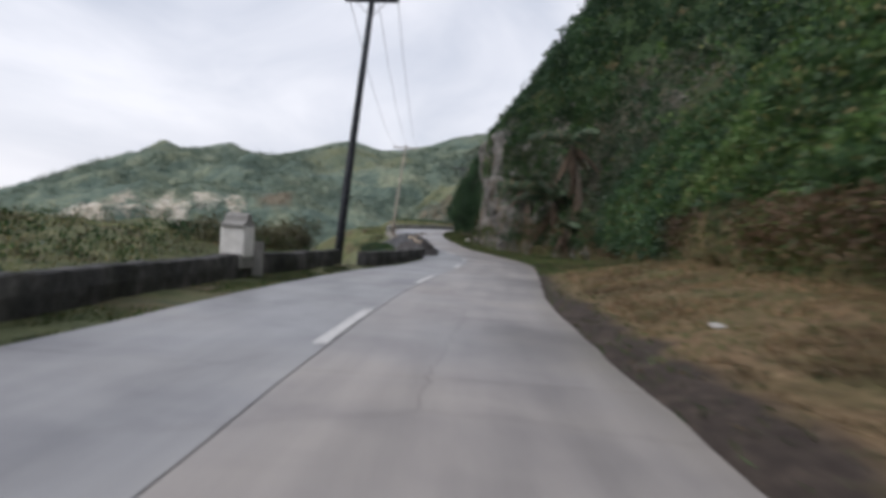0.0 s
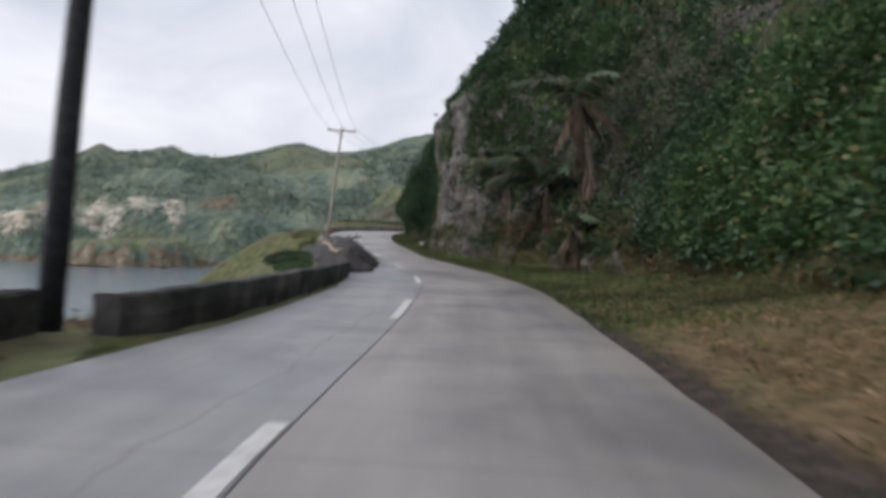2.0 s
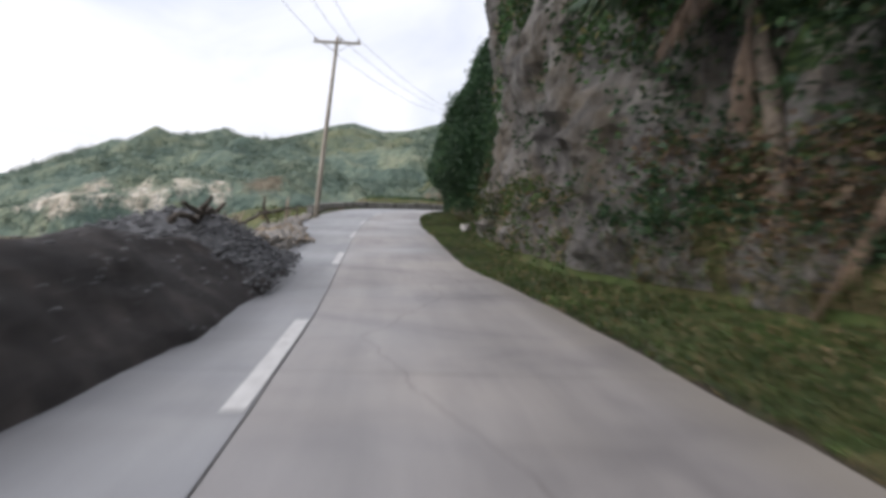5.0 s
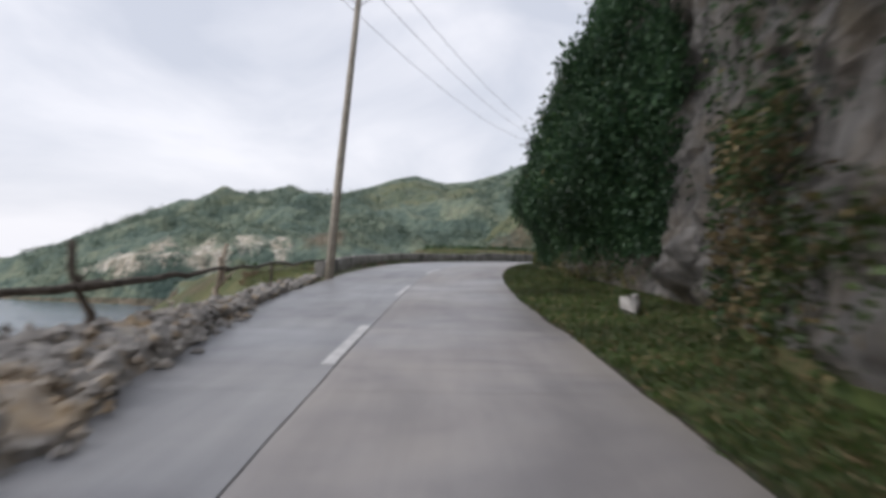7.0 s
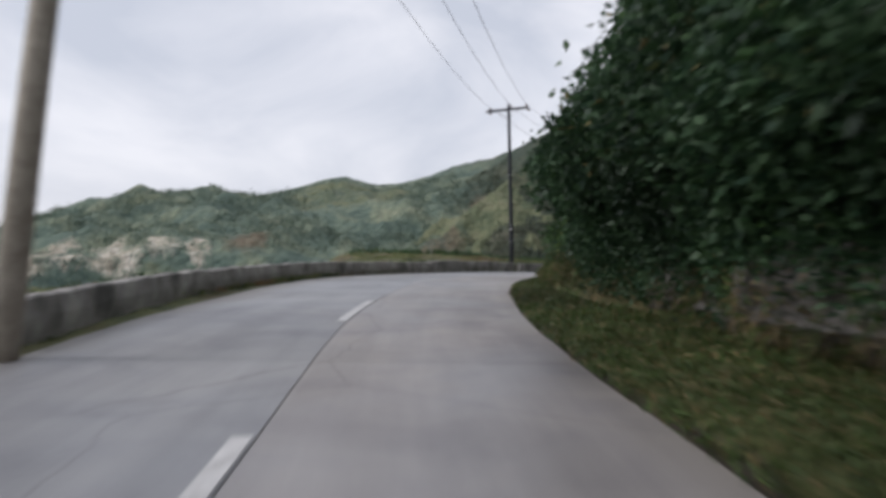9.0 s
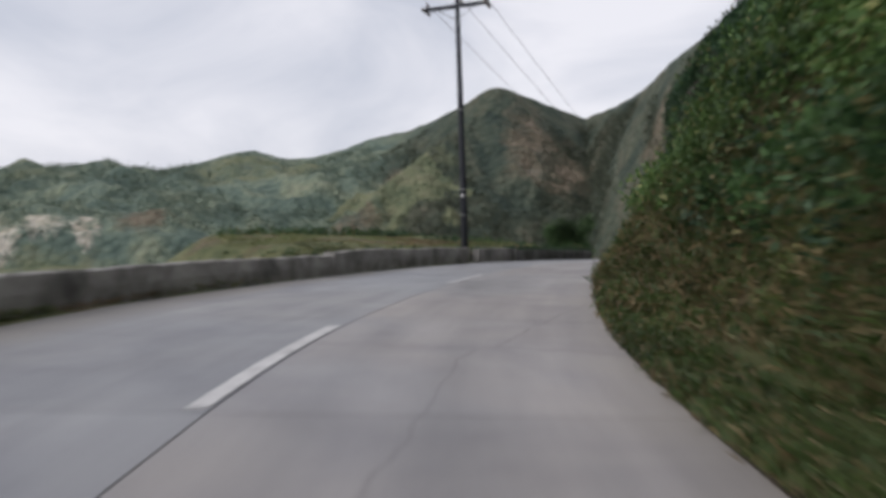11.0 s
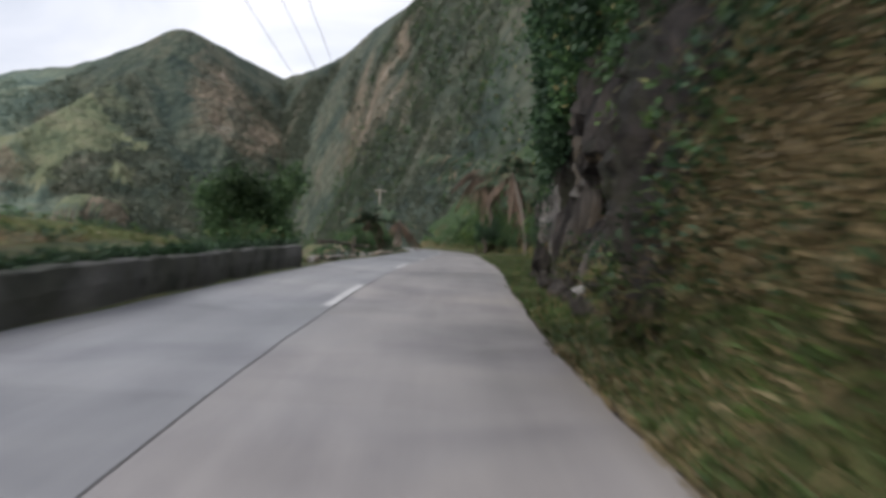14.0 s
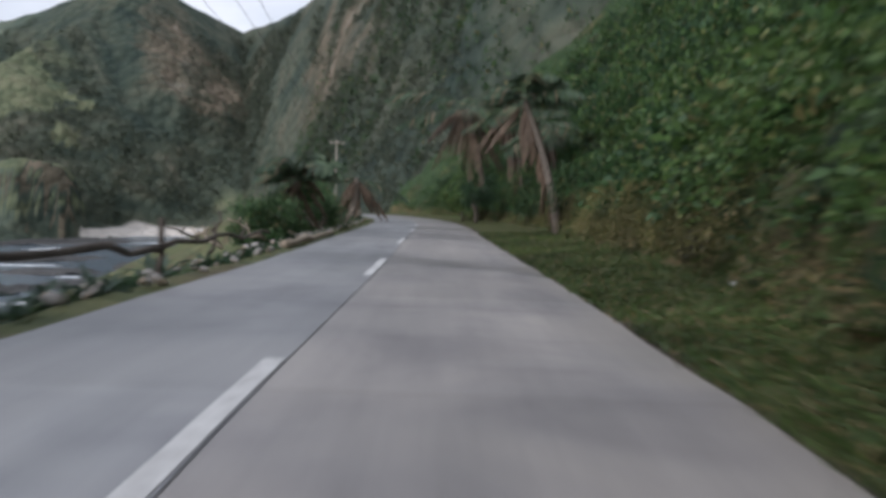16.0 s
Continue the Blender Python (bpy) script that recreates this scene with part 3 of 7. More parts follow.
# station: outer edge of the seaward shelf, its height over the road, pitch of the drop
SHELF = table([(-80, -22, 0.7, 0.8), (4, -17, 0.7, 0.8), (9, -13, 1.1, 0.8), (13, -10, 0.9, 0.9), (17, -6, -0.2, 0.9), (24, -3.6, -0.6, 1.0), (32, -3.9, -0.35, 1.0), (45, -5.6, 0.0, 0.9), (54, -4.0, -0.5, 0.9), (64, -3.8, -0.6, 1.3),
               (74, -4.0, -0.5, 1.3), (80, -8, 0.0, 0.7), (95, -6.5, -0.1, 0.9), (106, -7.0, -0.2, 0.9), (111, -9, -0.1, 0.8), (115, -16, 0.9, 0.6), (118, -20, 1.2, 0.6), (126, -15, 1.25, 0.7), (130, -9, 0.5, 0.8), (133, -5, -0.2, 1.0), (137, -3.5, -0.4, 2.2), (150, -3.4, -0.4, 2.2), (156, -4.6, -0.4, 1.2), (175, -9, 0.0, 0.5), (300, -14, 0.2, 0.4)])
SEA_Z = -25.0


# the cave's mouth: station, roof and floor over the verge
ROOF = ([121.5, 123.6, 125.0, 125.7, 127.2, 128.6, 130.4, 132], [1.3, 1.5, 2.7, 3.0, 2.75, 2.5, 2.25, 1.6], [1.3, 1.2, 1.3, 1.35, 1.4, 1.55, 2.1, 1.6])


RISE = table([(-80, 0.25), (12, 0.25), (22, 0.17), (30, 0.10), (42, 0.06), (300, 0.06)])
NV = 10  # columns of the verge


def verge_height(s, off):
    """Height of the landward verge over the road."""
    e, f = EDGE(s, 2), FOOT(s, 1)
    u = np.clip((off - e) / (f - e), 0, 1.2)
    return RISE(s, 1) * (f - e) * u * (0.55 + 0.45 * u)


def right_profile(s, n_face=40, n_up=34):
    """Offsets and heights over the road from the concrete's right edge up the slope."""
    e, (f, h, run, pitch) = float(EDGE(s, 2)), [float(SLOPE(s, k)) for k in (1, 2, 3, 4)]
    rise = float(verge_height(s, f))
    out = [(e - 0.4, -0.12), (e + 0.02, -0.03)]
    out += [(e + (f - e) * k / NV, float(verge_height(s, e + (f - e) * k / NV))) for k in range(1, NV + 1)]
    for k in range(1, n_face + 1):
        z = h * k / n_face
        o = f + run * k / n_face
        if 121.5 < s < 132:
            roof, floor = float(np.interp(s, ROOF[0], ROOF[1])), float(np.interp(s, ROOF[0], ROOF[2]))
            if z <= floor:
                o = f + 0.75 * z
            elif z < roof:
                o = f + 0.75 * floor + 2.8 * min(1.0, (z - floor) / 0.5) * min(1.0, (roof - z) / 0.4 + 0.25)
            else:
                o = f + 0.55 + 0.04 * (z - roof)
        out.append((o, rise + z))
    o, z = f + run, rise + h
    for k in range(1, n_up + 1):
        d = 0.35 + 0.055 * k
        o += d
        z += d * pitch * (1.0 if z < 34 else 0.75)
        out.append((o, z))
    for d, p in ((6, 0.5), (9, 0.35), (12, 0.2), (14, 0.0), (16, -0.3)):
        o += d
        z += d * p
        out.append((o, z))
    return out


# station: where the level seaward verge ends, under the parapets
LEVEL = table([(-80, -3.5), (0, -3.5), (4, -3.7), (9, -3.85), (11, -3.65), (16.2, -3.8), (16.6, -3.3), (17, -2.75), (20, -2.5), (31, -2.4), (36, -2.7), (50, -3.3), (76, -3.4), (77, -3.65), (84, -4.15), (90, -4.4), (97, -4.45), (104, -3.9),
               (110, -3.75), (115.3, -3.45), (119.8, -2.9), (124, -2.75), (133, -2.65), (137, -2.7), (300, -3.3)])


def shelf_height(s, off):
    """Height over the road of the level verge and of the shelf behind it, out to the shelf's edge."""
    w, edge, up = LEVEL(s, 1), SHELF(s, 1), SHELF(s, 2)
    u = np.clip((w - off) / np.maximum(w - edge, 0.3), 0, 1)
    return np.where(off > w, -0.02, up * (0.45 + 0.55 * u * (2 - u)) * np.clip((w - off) / 0.3, 0, 1))


def left_profile(s):
    e, w, (edge, up, drop) = float(EDGE(s, 1)), float(LEVEL(s, 1)), [float(SHELF(s, k)) for k in (1, 2, 3)]
    out = [(e + 0.4, -0.12), (e - 0.02, -0.03)]
    w = min(w, e - 0.1)
    edge = min(edge, w - 0.6)
    stops = [e + (w - e) * 0.5, w, w - 0.15, w - 0.3] + [w - 0.3 + (edge - w + 0.3) * k / 6 for k in range(1, 7)]
    out += [(o, float(shelf_height(s, o))) for o in stops]
    o, z = edge, up
    for k in range(1, 23):
        d = 0.3 + 0.2 * k
        o -= d
        z -= d * drop * min(1.0, 0.25 + 0.15 * k)
        out.append((o, z))
    return out


def ridged(x, y, z, octaves=4):
    """Sharp-edged relief for broken rock, 0 to about 1."""
    total, amp, norm = 0.0, 1.0, 0.0
    for k in range(octaves):
        total += amp * (1 - 2 * abs(noise.noise(Vector((x, y, z)))))
        norm += amp
        x, y, z, amp = x * 2.1 + 3.1, y * 2.1, z * 2.1 + 1.7, amp * 0.55
    return total / norm


def rocky(s, z):
    """How rocky the right-hand slope is at station s and height z."""
    a = min(1.0, max(0.0, min(s - 43, 73 - s) / 3)) * min(1.0, max(0.0, (12.5 - z) / 2.5))
    b = min(1.0, max(0.0, min(s - 119, 135 - s) / 2)) * min(1.0, max(0.0, (14 - z) / 4))
    c = 0.7 * min(1.0, max(0.0, min(s - 65, 83 - s) / 3)) * min(1.0, max(0.0, (3.0 - z) / 1.0))
    d = 0.34 * min(1.0, max(0.0, min(s - 27, 48 - s) / 5)) * min(1.0, max(0.0, (16 - z) / 4))
    return max(a, b, c, d) if z > 0.15 else 0.0


def band(s):
    """Height of the dry band at the slope's foot."""
    return float(np.interp(s, [-80, 10, 28, 44, 70, 84, 92, 112, 120, 134, 150, 300], [1.95, 1.95, 1.7, 1.5, 0.6, 1.2, 2.6, 2.8, 3.0, 0.8, 0.9, 0.9]))


def ground_zone(s, z, p):
    """Which surface shows: 0 turf, 1 rock, 2 leafy undergrowth, 3 dry bank, 4 cave rock with shade in its colour."""
    x, y, w = p
    q = fbm(x * 0.3, y * 0.3, w * 0.3, 3)
    r = rocky(s, z)
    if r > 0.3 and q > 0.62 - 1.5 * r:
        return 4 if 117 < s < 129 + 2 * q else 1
    if z < 0.3:
        return 0
    if z < band(s) * (1 + 0.9 * q):
        return 3
    return 2 if q > -0.45 else 3


def build_side(name, profile, side, mats, label):
    ss = np.arange(S_MIN + 1, S_MAX - 0.5, 0.32)
    prof = [profile(s) for s in ss]
    n = len(prof[0])
    verts, zone = [], []
    for s, pr in zip(ss, prof):
        offs, zs = np.array(pr).T
        pts = road_point(np.full(n, s), offs, zs)
        _, _, _, tx, ty = along(s)
        for j, p in enumerate(pts):
            x, y, z = p
            up = zs[j]
            away = min(1.0, max(0.0, (j - (NV + 1 if side > 0 else 5)) / 3))
            r = rocky(s, up) if side > 0 else 0.0
            if away:
                q = fbm(x * 0.16, y * 0.16, z * 0.16, 3) * 0.8
                soft = fbm(x * 0.55 + 7, y * 0.55, z * 0.55, 4) * 0.35 + 0.3 * abs(noise.noise(Vector((x * 0.8, y * 0.8, z * 0.8))))
                hard = (ridged(x * 0.42, y * 0.42, z * 0.3, 5) - 0.25) * 1.0 + (ridged(x * 1.15 + 5, y * 1.15, z * 1.4, 3) - 0.3) * 0.5 if r else 0.0
                d = (q + soft * (1 - r) - hard * r) * away * (0.9 if side > 0 else 0.7)
                x, y = x + ty * side * d, y - tx * side * d
                z = z + (fbm(x * 0.3, y * 0.3 + 9, 3.1, 3) * 0.4 + (0.25 * abs(noise.noise(Vector((x * 0.9, y * 0.9, 2.0)))) if up > 1 else 0)) * away * (1 - 0.6 * r)
            elif j >= 2:
                z += 0.05 * fbm(x * 0.9, y * 0.9, 0.4, 3)
            verts.append((x, y, z))
            zone.append((s, up))
    faces, index = [], []
    for i in range(len(ss) - 1):
        for j in range(n - 1):
            a, b, c, d = i * n + j, i * n + j + 1, (i + 1) * n + j + 1, (i + 1) * n + j
            faces.append((a, b, c, d) if side < 0 else (d, c, b, a))
            index.append(ground_zone(*zone[a], verts[a]) if side > 0 and j > NV else 5 if side > 0 else 0)
    ob = mesh_object(name, verts, faces, mats, smooth=True, index=index)
    ob.data.polygons.foreach_set("use_smooth", np.array([k not in (1, 4) for k in index]))
    if side > 0:
        sta, col = np.repeat(ss, n), np.tile(np.arange(n) - 1, len(ss))
        width = np.interp(sta, [-80, 4, 12, 20, 25, 46, 50, 60, 300], [1.9, 1.9, 1.0, 0.8, 0.3, 0.3, 0.9, 0.5, 0.4])
        for key, value in (("soil", (width - np.clip(col, 0, None)) * 0.8), ("dry", np.interp(sta, [-80, 16, 32, 300], [0.3, 0.25, -0.9, -0.9]))):
            ob.data.attributes.new(key, "FLOAT", "POINT").data.foreach_set("value", np.clip(value, -2, 1).astype(np.float32))
    return tagged(ob, label, "terrain", kind="structure"), np.array(verts).reshape(len(ss), n, 3), ss


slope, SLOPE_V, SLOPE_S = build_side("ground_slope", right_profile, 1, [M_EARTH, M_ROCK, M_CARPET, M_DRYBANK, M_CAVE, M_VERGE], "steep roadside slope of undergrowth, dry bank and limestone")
bluff, BLUFF_V, BLUFF_S = build_side("ground_bluff", left_profile, -1, [M_TURF], "turfed seaward shelf that drops to the sea")

# ---------------------------------------------------------------- far hills and sea
CENTRE = (10.0, 20.0)
# azimuth, range and height of the crest
CREST = [(-64, 1200, -23), (-55, 1088, -8), (-51, 1041, -2), (-48, 1000, 12), (-45, 935, 38), (-42.2, 916, 55), (-40.4, 907, 69), (-39.2, 904, 75), (-38.1, 902, 87), (-37.6, 901, 93), (-37.2, 902, 94), (-36.8, 906, 91), (-36, 915, 87), (-34.3, 934, 91),
         (-33, 958, 101), (-31.8, 970, 105), (-31, 958, 94), (-29.8, 928, 89), (-28.4, 922, 89), (-25.5, 917, 101), (-23, 893, 112), (-21.5, 876, 113), (-20.5, 858, 107), (-19, 826, 98)]
CREST += [(-16.5, 780, 97), (-14.5, 720, 97), (-12.5, 675, 102), (-9.5, 622, 101), (-6.5, 552, 102.5), (-4.6, 530, 108), (-3.6, 525, 113.5), (-2.9, 522, 116), (-2.2, 521, 117), (-1.4, 523, 116.5), (-0.7, 526, 114.5), (2.1, 547, 108), (5, 591, 106), (7.4, 522, 102), (9.4, 452, 98),
          (11, 395, 98.5), (14.8, 300, 92), (20, 245, 88), (30, 200, 80), (50, 190, 75)]
# azimuth, range of the shore, range and height of the first rise
SHORE = [(-64, 520, 560, -24), (-55, 480, 500, -22), (-51, 430, 450, -12), (-45, 385, 405, 0), (-37.4, 370, 395, 5), (-29.5, 355, 380, 2), (-21.8, 345, 372, 0), (-15.8, 335, 365, -4), (-9.3, 335, 370, -8), (-6.1, 350, 385, -14),
         (-2.2, 365, 400, -18), (1.1, 365, 395, -18), (5, 330, 370, -16), (8.6, 190, 260, 2), (11, 150, 220, 12), (14.8, 130, 180, 14), (20, 120, 150, 20), (30, 110, 135, 25), (50, 110, 130, 25)]
# azimuth, range and height of the middle slopes
MIDDLE = [(-64, 800, -22), (-55, 700, -18), (-51, 700, 0), (-45, 620, 22), (-41, 600, 38), (-35, 600, 50), (-26, 580, 52), (-18.3, 540, 48), (-13.4, 500, 46), (-6.1, 470, 52), (-2.2, 455, 58), (1.1, 450, 45), (5, 470, 35),
          (8.6, 380, 50), (11, 310, 62), (14.8, 240, 58), (20, 195, 58), (50, 160, 55)]
# azimuth, range, top, radius of knolls on the shore
KNOLLS = [(-7.6, 366, 4, 19), (-2.4, 428, 3, 11), (-9.6, 460, 42, 46), (-38.5, 376, -11, 26), (-35.0, 372, -10, 22), (6, 180, -6, 30)]


# the ridge that runs down from the peak: azimuth, range, height
SPUR = [(-3.3, 520, 112), (-4.7, 498, 86), (-9.2, 450, 54), (-13.8, 410, 21)]
# cover of the hills: azimuth, share of the way from shore to crest, their half widths
COVER = {
    "cliff": [(-46, 0.20, 2.21, 0.040), (-43, 0.22, 1.53, 0.040), (-39.6, 0.20, 1.87, 0.056), (-36.4, 0.22, 1.10, 0.040), (-33.5, 0.22, 0.9, 0.04)],
    "meadow": [(-37.2, 0.12, 4.0, 0.06), (-33, 0.12, 2.5, 0.05), (-23, 0.64, 4.5, 0.13), (-37.5, 0.72, 2.0, 0.14), (-30, 0.74, 3.0, 0.08), (-18, 0.64, 3.0, 0.11), (-9.2, 0.46, 1.6, 0.07), (-6.8, 0.52, 1.4, 0.05), (-12.5, 0.34, 1.5, 0.06), (4.0, 0.22, 1.2, 0.06)],
    "bare": [(-30.2, 0.26, 2.0, 0.06), (0.4, 0.66, 3.4, 0.15), (3.0, 0.56, 2.2, 0.10), (12.7, 0.66, 0.7, 0.07), (11, 0.48, 2.4, 0.16), (-14, 0.3, 2, 0.06), (-10.4, 0.56, 1.2, 0.06)],
}
HILL_GRID, HILL_KIND = [], []


def spur_height(x, y):
    """Height of the spur's flank at a place, far below where it does not reach."""
    best = -99.0
    pts = [(CENTRE[0] + r * math.sin(radians(a)), CENTRE[1] + r * math.cos(radians(a)), z) for a, r, z in SPUR]
    for (ax, ay, az), (bx, by, bz) in zip(pts, pts[1:]):
        dx, dy = bx - ax, by - ay
        u = min(1.0, max(0.0, ((x - ax) * dx + (y - ay) * dy) / (dx * dx + dy * dy)))
        best = max(best, az + (bz - az) * u - 0.85 * math.hypot(x - ax - dx * u, y - ay - dy * u))
    return best


def build_hills():
    crest, shore, middle = table(CREST), table(SHORE), table(MIDDLE)
    azs = np.arange(-64, 50.01, 0.25)
    knots_u = np.array([0.0, 0.1, 0.2, 0.55, 0.85, 1.0])
    us = np.r_[np.linspace(0, 0.2, 34, endpoint=False), np.linspace(0.2, 0.85, 84), np.linspace(0.87, 1.0, 8)]
    verts = []
    masks = {k: [] for k in ("lush", "meadow", "bare", "cliff", "sand")}
    for az in azs:
        rs, rc, zc, rm, zm, rk, zk = shore(az, 1), shore(az, 2), shore(az, 3), middle(az, 1), middle(az, 2), crest(az, 1), crest(az, 2)
        rr = np.interp(us, knots_u, [rs - 95, rs, rc, rm, rk, rk * 1.35])
        zz = np.interp(us, knots_u, [SEA_Z - 9, SEA_Z + 0.4, zc, zm, zk, zk * 0.4 - 8])
        a = radians(az)
        for u, r, z in zip(us, rr, zz):
            x, y = CENTRE[0] + r * math.sin(a), CENTRE[1] + r * math.cos(a)
            knoll = False
            for ka, kr, kz, kw in KNOLLS:
                kx, ky = CENTRE[0] + kr * math.sin(radians(ka)), CENTRE[1] + kr * math.cos(radians(ka))
                d = math.hypot(x - kx, y - ky) / kw * (1 + 0.3 * fbm(x * 0.07, y * 0.07, 4.4, 4))
                if d < 1.45:
                    k = SEA_Z + (kz - SEA_Z) * max(0.0, 1 - d ** 4 if kw < 30 else 1 - d * d * 0.5) ** 0.6
                    knoll |= k > z
                    z = max(z, k)
            body = min(1.0, max(0.0, (u - 0.13) / 0.15)) * min(1.0, max(0.06, (0.84 - u) / 0.22))
            gully = ridged(x * 0.011, y * 0.011, 5.1, 3)
            z += body * (fbm(x * 0.012, y * 0.012, 1.7, 4) * 8 + (gully - 0.55) * 18)
            spur = spur_height(x, y) + 3 * fbm(x * 0.04, y * 0.04, 6.1, 3)
            on_spur = 0.16 < u < 0.84 and spur > z
            z = max(z, spur) if on_spur else z
            z += body * fbm(x * 0.09, y * 0.09, 2.2, 3) * 2.2 + (fbm(x * 0.06, y * 0.06, 8.8, 3) * 0.8 if u > 0.7 else 0)
            verts.append((x, y, z))
            score = {k: max(1 - ((az - c) / ra) ** 2 - ((u - v) / rv) ** 2 for c, v, ra, rv in rows) for k, rows in COVER.items()}
            if knoll:
                high = z > (-1 if z > -8 else -16) + 9 * fbm(x * 0.06, y * 0.06, z * 0.12, 3)
                score["meadow"], score["bare"] = (1.5, -2.0) if high else (-2.0, 1.5)
            elif az < -17 and 0.095 < u < 0.112:
                score["bare"] = 1.2
            score["sand"] = min(1.0, (SEA_Z + 3.4 - z) / 1.4, (az + 5.4) / 0.5, (7.0 - az) / 0.8) if 0.06 < u < 0.18 and not knoll else -1.0
            # nearer hills take the tones without painted haze
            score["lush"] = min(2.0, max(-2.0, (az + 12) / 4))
            for k, v in score.items():
                masks[k].append(max(-2.0, v))
    n = len(us)
    faces = [(i * n + j, (i + 1) * n + j, (i + 1) * n + j + 1, i * n + j + 1) for i in range(len(azs) - 1) for j in range(n - 1)]
    m = {k: np.array(v) for k, v in masks.items()}
    open_ground = np.maximum(np.maximum(m["cliff"] * 1.3, m["sand"] * 2), np.maximum(m["meadow"], m["bare"] * 0.8))
    HILL_KIND.append(np.clip(1 - np.clip(open_ground - 0.1, 0, 1) * 1.4, 0.0, 1).reshape(len(azs), n))
    HILL_GRID.append(np.array(verts).reshape(len(azs), n, 3))
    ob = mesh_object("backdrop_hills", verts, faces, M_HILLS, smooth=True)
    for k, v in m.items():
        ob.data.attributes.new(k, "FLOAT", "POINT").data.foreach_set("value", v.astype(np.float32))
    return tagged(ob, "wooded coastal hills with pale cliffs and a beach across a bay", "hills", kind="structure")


def foam_patch(x, y, rx, ry, turn, seed):
    """A ragged, slightly raised sheet of surf."""
    rnd = random.Random(seed)
    ca, sa = math.cos(radians(turn)), math.sin(radians(turn))
    verts, faces = [(x, y, SEA_Z + 0.25)], []
    n = 40
    for k in range(n):
        a = k * math.tau / n
        r = 0.7 + 0.55 * noise.noise(Vector((math.cos(a) * 2.2, math.sin(a) * 2.2, seed * 3.7))) + rnd.uniform(-0.12, 0.12)
        px, py = rx * r * math.cos(a), ry * r * math.sin(a)
        verts.append((x + px * ca - py * sa, y + px * sa + py * ca, SEA_Z + 0.06))
    faces = [(0, 1 + k, 1 + (k + 1) % n) for k in range(n)]
    ob = mesh_object("surf_foam", verts, faces, M_FOAM)
    return tagged(ob, "white surf foam breaking on the shallow reef", "surf", "surf", kind="structure")


def shore_features():
    for k, (x, y, rx, ry, t) in enumerate(((-4, 241, 7, 3, 20), (-42, 375, 22, 4, 10), (-28, 288, 13, 2.5, -8), (-21, 332, 18, 3, 14), (3, 236, 8, 2.4, 30), (11, 305, 12, 2.5, 25), (15, 271, 10, 2.2, 35), (-14, 228, 9, 2.4, 15), (-30, 400, 20, 2, 0), (6, 350, 14, 2, -5), (-9, 262, 9, 1.6, -20))):
        foam_patch(x, y, rx, ry, t, k)
    for k, (x, y, sx, sy, sz, t) in enumerate(((-20, 352, 46, 15, 3.0, 10), (12, 330, 34, 14, 2.6, -10), (8, 285, 22, 12, 2.6, 15), (-26, 302, 34, 14, 2.2, 0), (-8, 250, 26, 10, 2.4, 20), (-52, 345, 40, 14, 2.4, 5), (10, 318, 26, 10, 2.0, 30), (-18, 272, 26, 9, 2.0, -10), (14, 288, 18, 7, 2.2, 5), (-24, 240, 18, 8, 2.4, 40))):
        ob = new("reef_rock", reef_data(k))
        ob.matrix_world = pose(x, y, SEA_Z, 0, 0, t) @ Matrix.Diagonal((sx, sy, sz, 1))
        tagged(ob, "low dark wet reef rock awash in the surf", "reef rock", "reef rocks", kind="structure")


def reef_data(seed):
    bm = bmesh.new()
    bmesh.ops.create_icosphere(bm, subdivisions=4, radius=0.5)
    for v in bm.verts:
        p = v.co.copy()
        v.co *= 1 + 0.5 * noise.noise(p * 2.2 + Vector((seed * 2.1, 0, 0)))
        v.co.z += 0.35 * noise.noise(p * 7 + Vector((0, seed, 0)))
    me = bpy.data.meshes.new("reef_rock")
    bm.to_mesh(me)
    bm.free()
    me.materials.append(M_REEF)
    return me


build_hills()
shore_features()
sea = mesh_object("water_sea", [(-4500, -4500, SEA_Z), (4500, -4500, SEA_Z), (4500, 4800, SEA_Z), (-4500, 4800, SEA_Z)], [(0, 1, 2, 3)], M_SEA)
tagged(sea, "grey-blue sea under an overcast sky", "sea", kind="structure")

# ---------------------------------------------------------------- walls along the road


def parapet(name, rows, height, label, mat=None, group="roadside parapets"):
    """A low concrete wall. rows: station and offset of its road face."""
    ob = thing(name, road_point(rows[0][0], rows[0][1]), label, "parapet wall", group)
    inv = ob.matrix_world.inverted()
    s0, s1 = rows[0][0], rows[-1][0]
    n = max(2, int((s1 - s0) / 0.25))
    bm = bmesh.new()
    rings = []
    rnd = random.Random(int(s0 * 10))
    prof = [(0.0, -0.4), (0.0, 0.04), (0.02, height * 0.5), (0.0, height - 0.03), (-0.03, height), (-0.27, height), (-0.30, height - 0.04), (-0.32, -1.2)]
    for i in range(n + 1):
        s = s0 + (s1 - s0) * i / n
        off = float(np.interp(s, [r[0] for r in rows], [r[1] for r in rows]))
        lift = 0.03 * fbm(s * 0.35, 3.3, 0.1, 3) + 0.025 * fbm(s * 2.3, 1.3, 0.1, 3)
        ring = []
        for o, z in prof:
            p = road_point(s, off + o + 0.012 * rnd.uniform(-1, 1), z + (lift if z > 0.2 else 0) + 0.008 * rnd.uniform(-1, 1))
            ring.append(bm.verts.new(inv @ Vector(p)))
        rings.append(ring)
    for u, v in zip(rings, rings[1:]):
        for k in range(len(prof) - 1):
            bm.faces.new((u[k], u[k + 1], v[k + 1], v[k]))
    bm.faces.new(rings[0][::-1])
    bm.faces.new(rings[-1])
    part("wall_body", bm, mat or M_WALL, ob)
    return ob


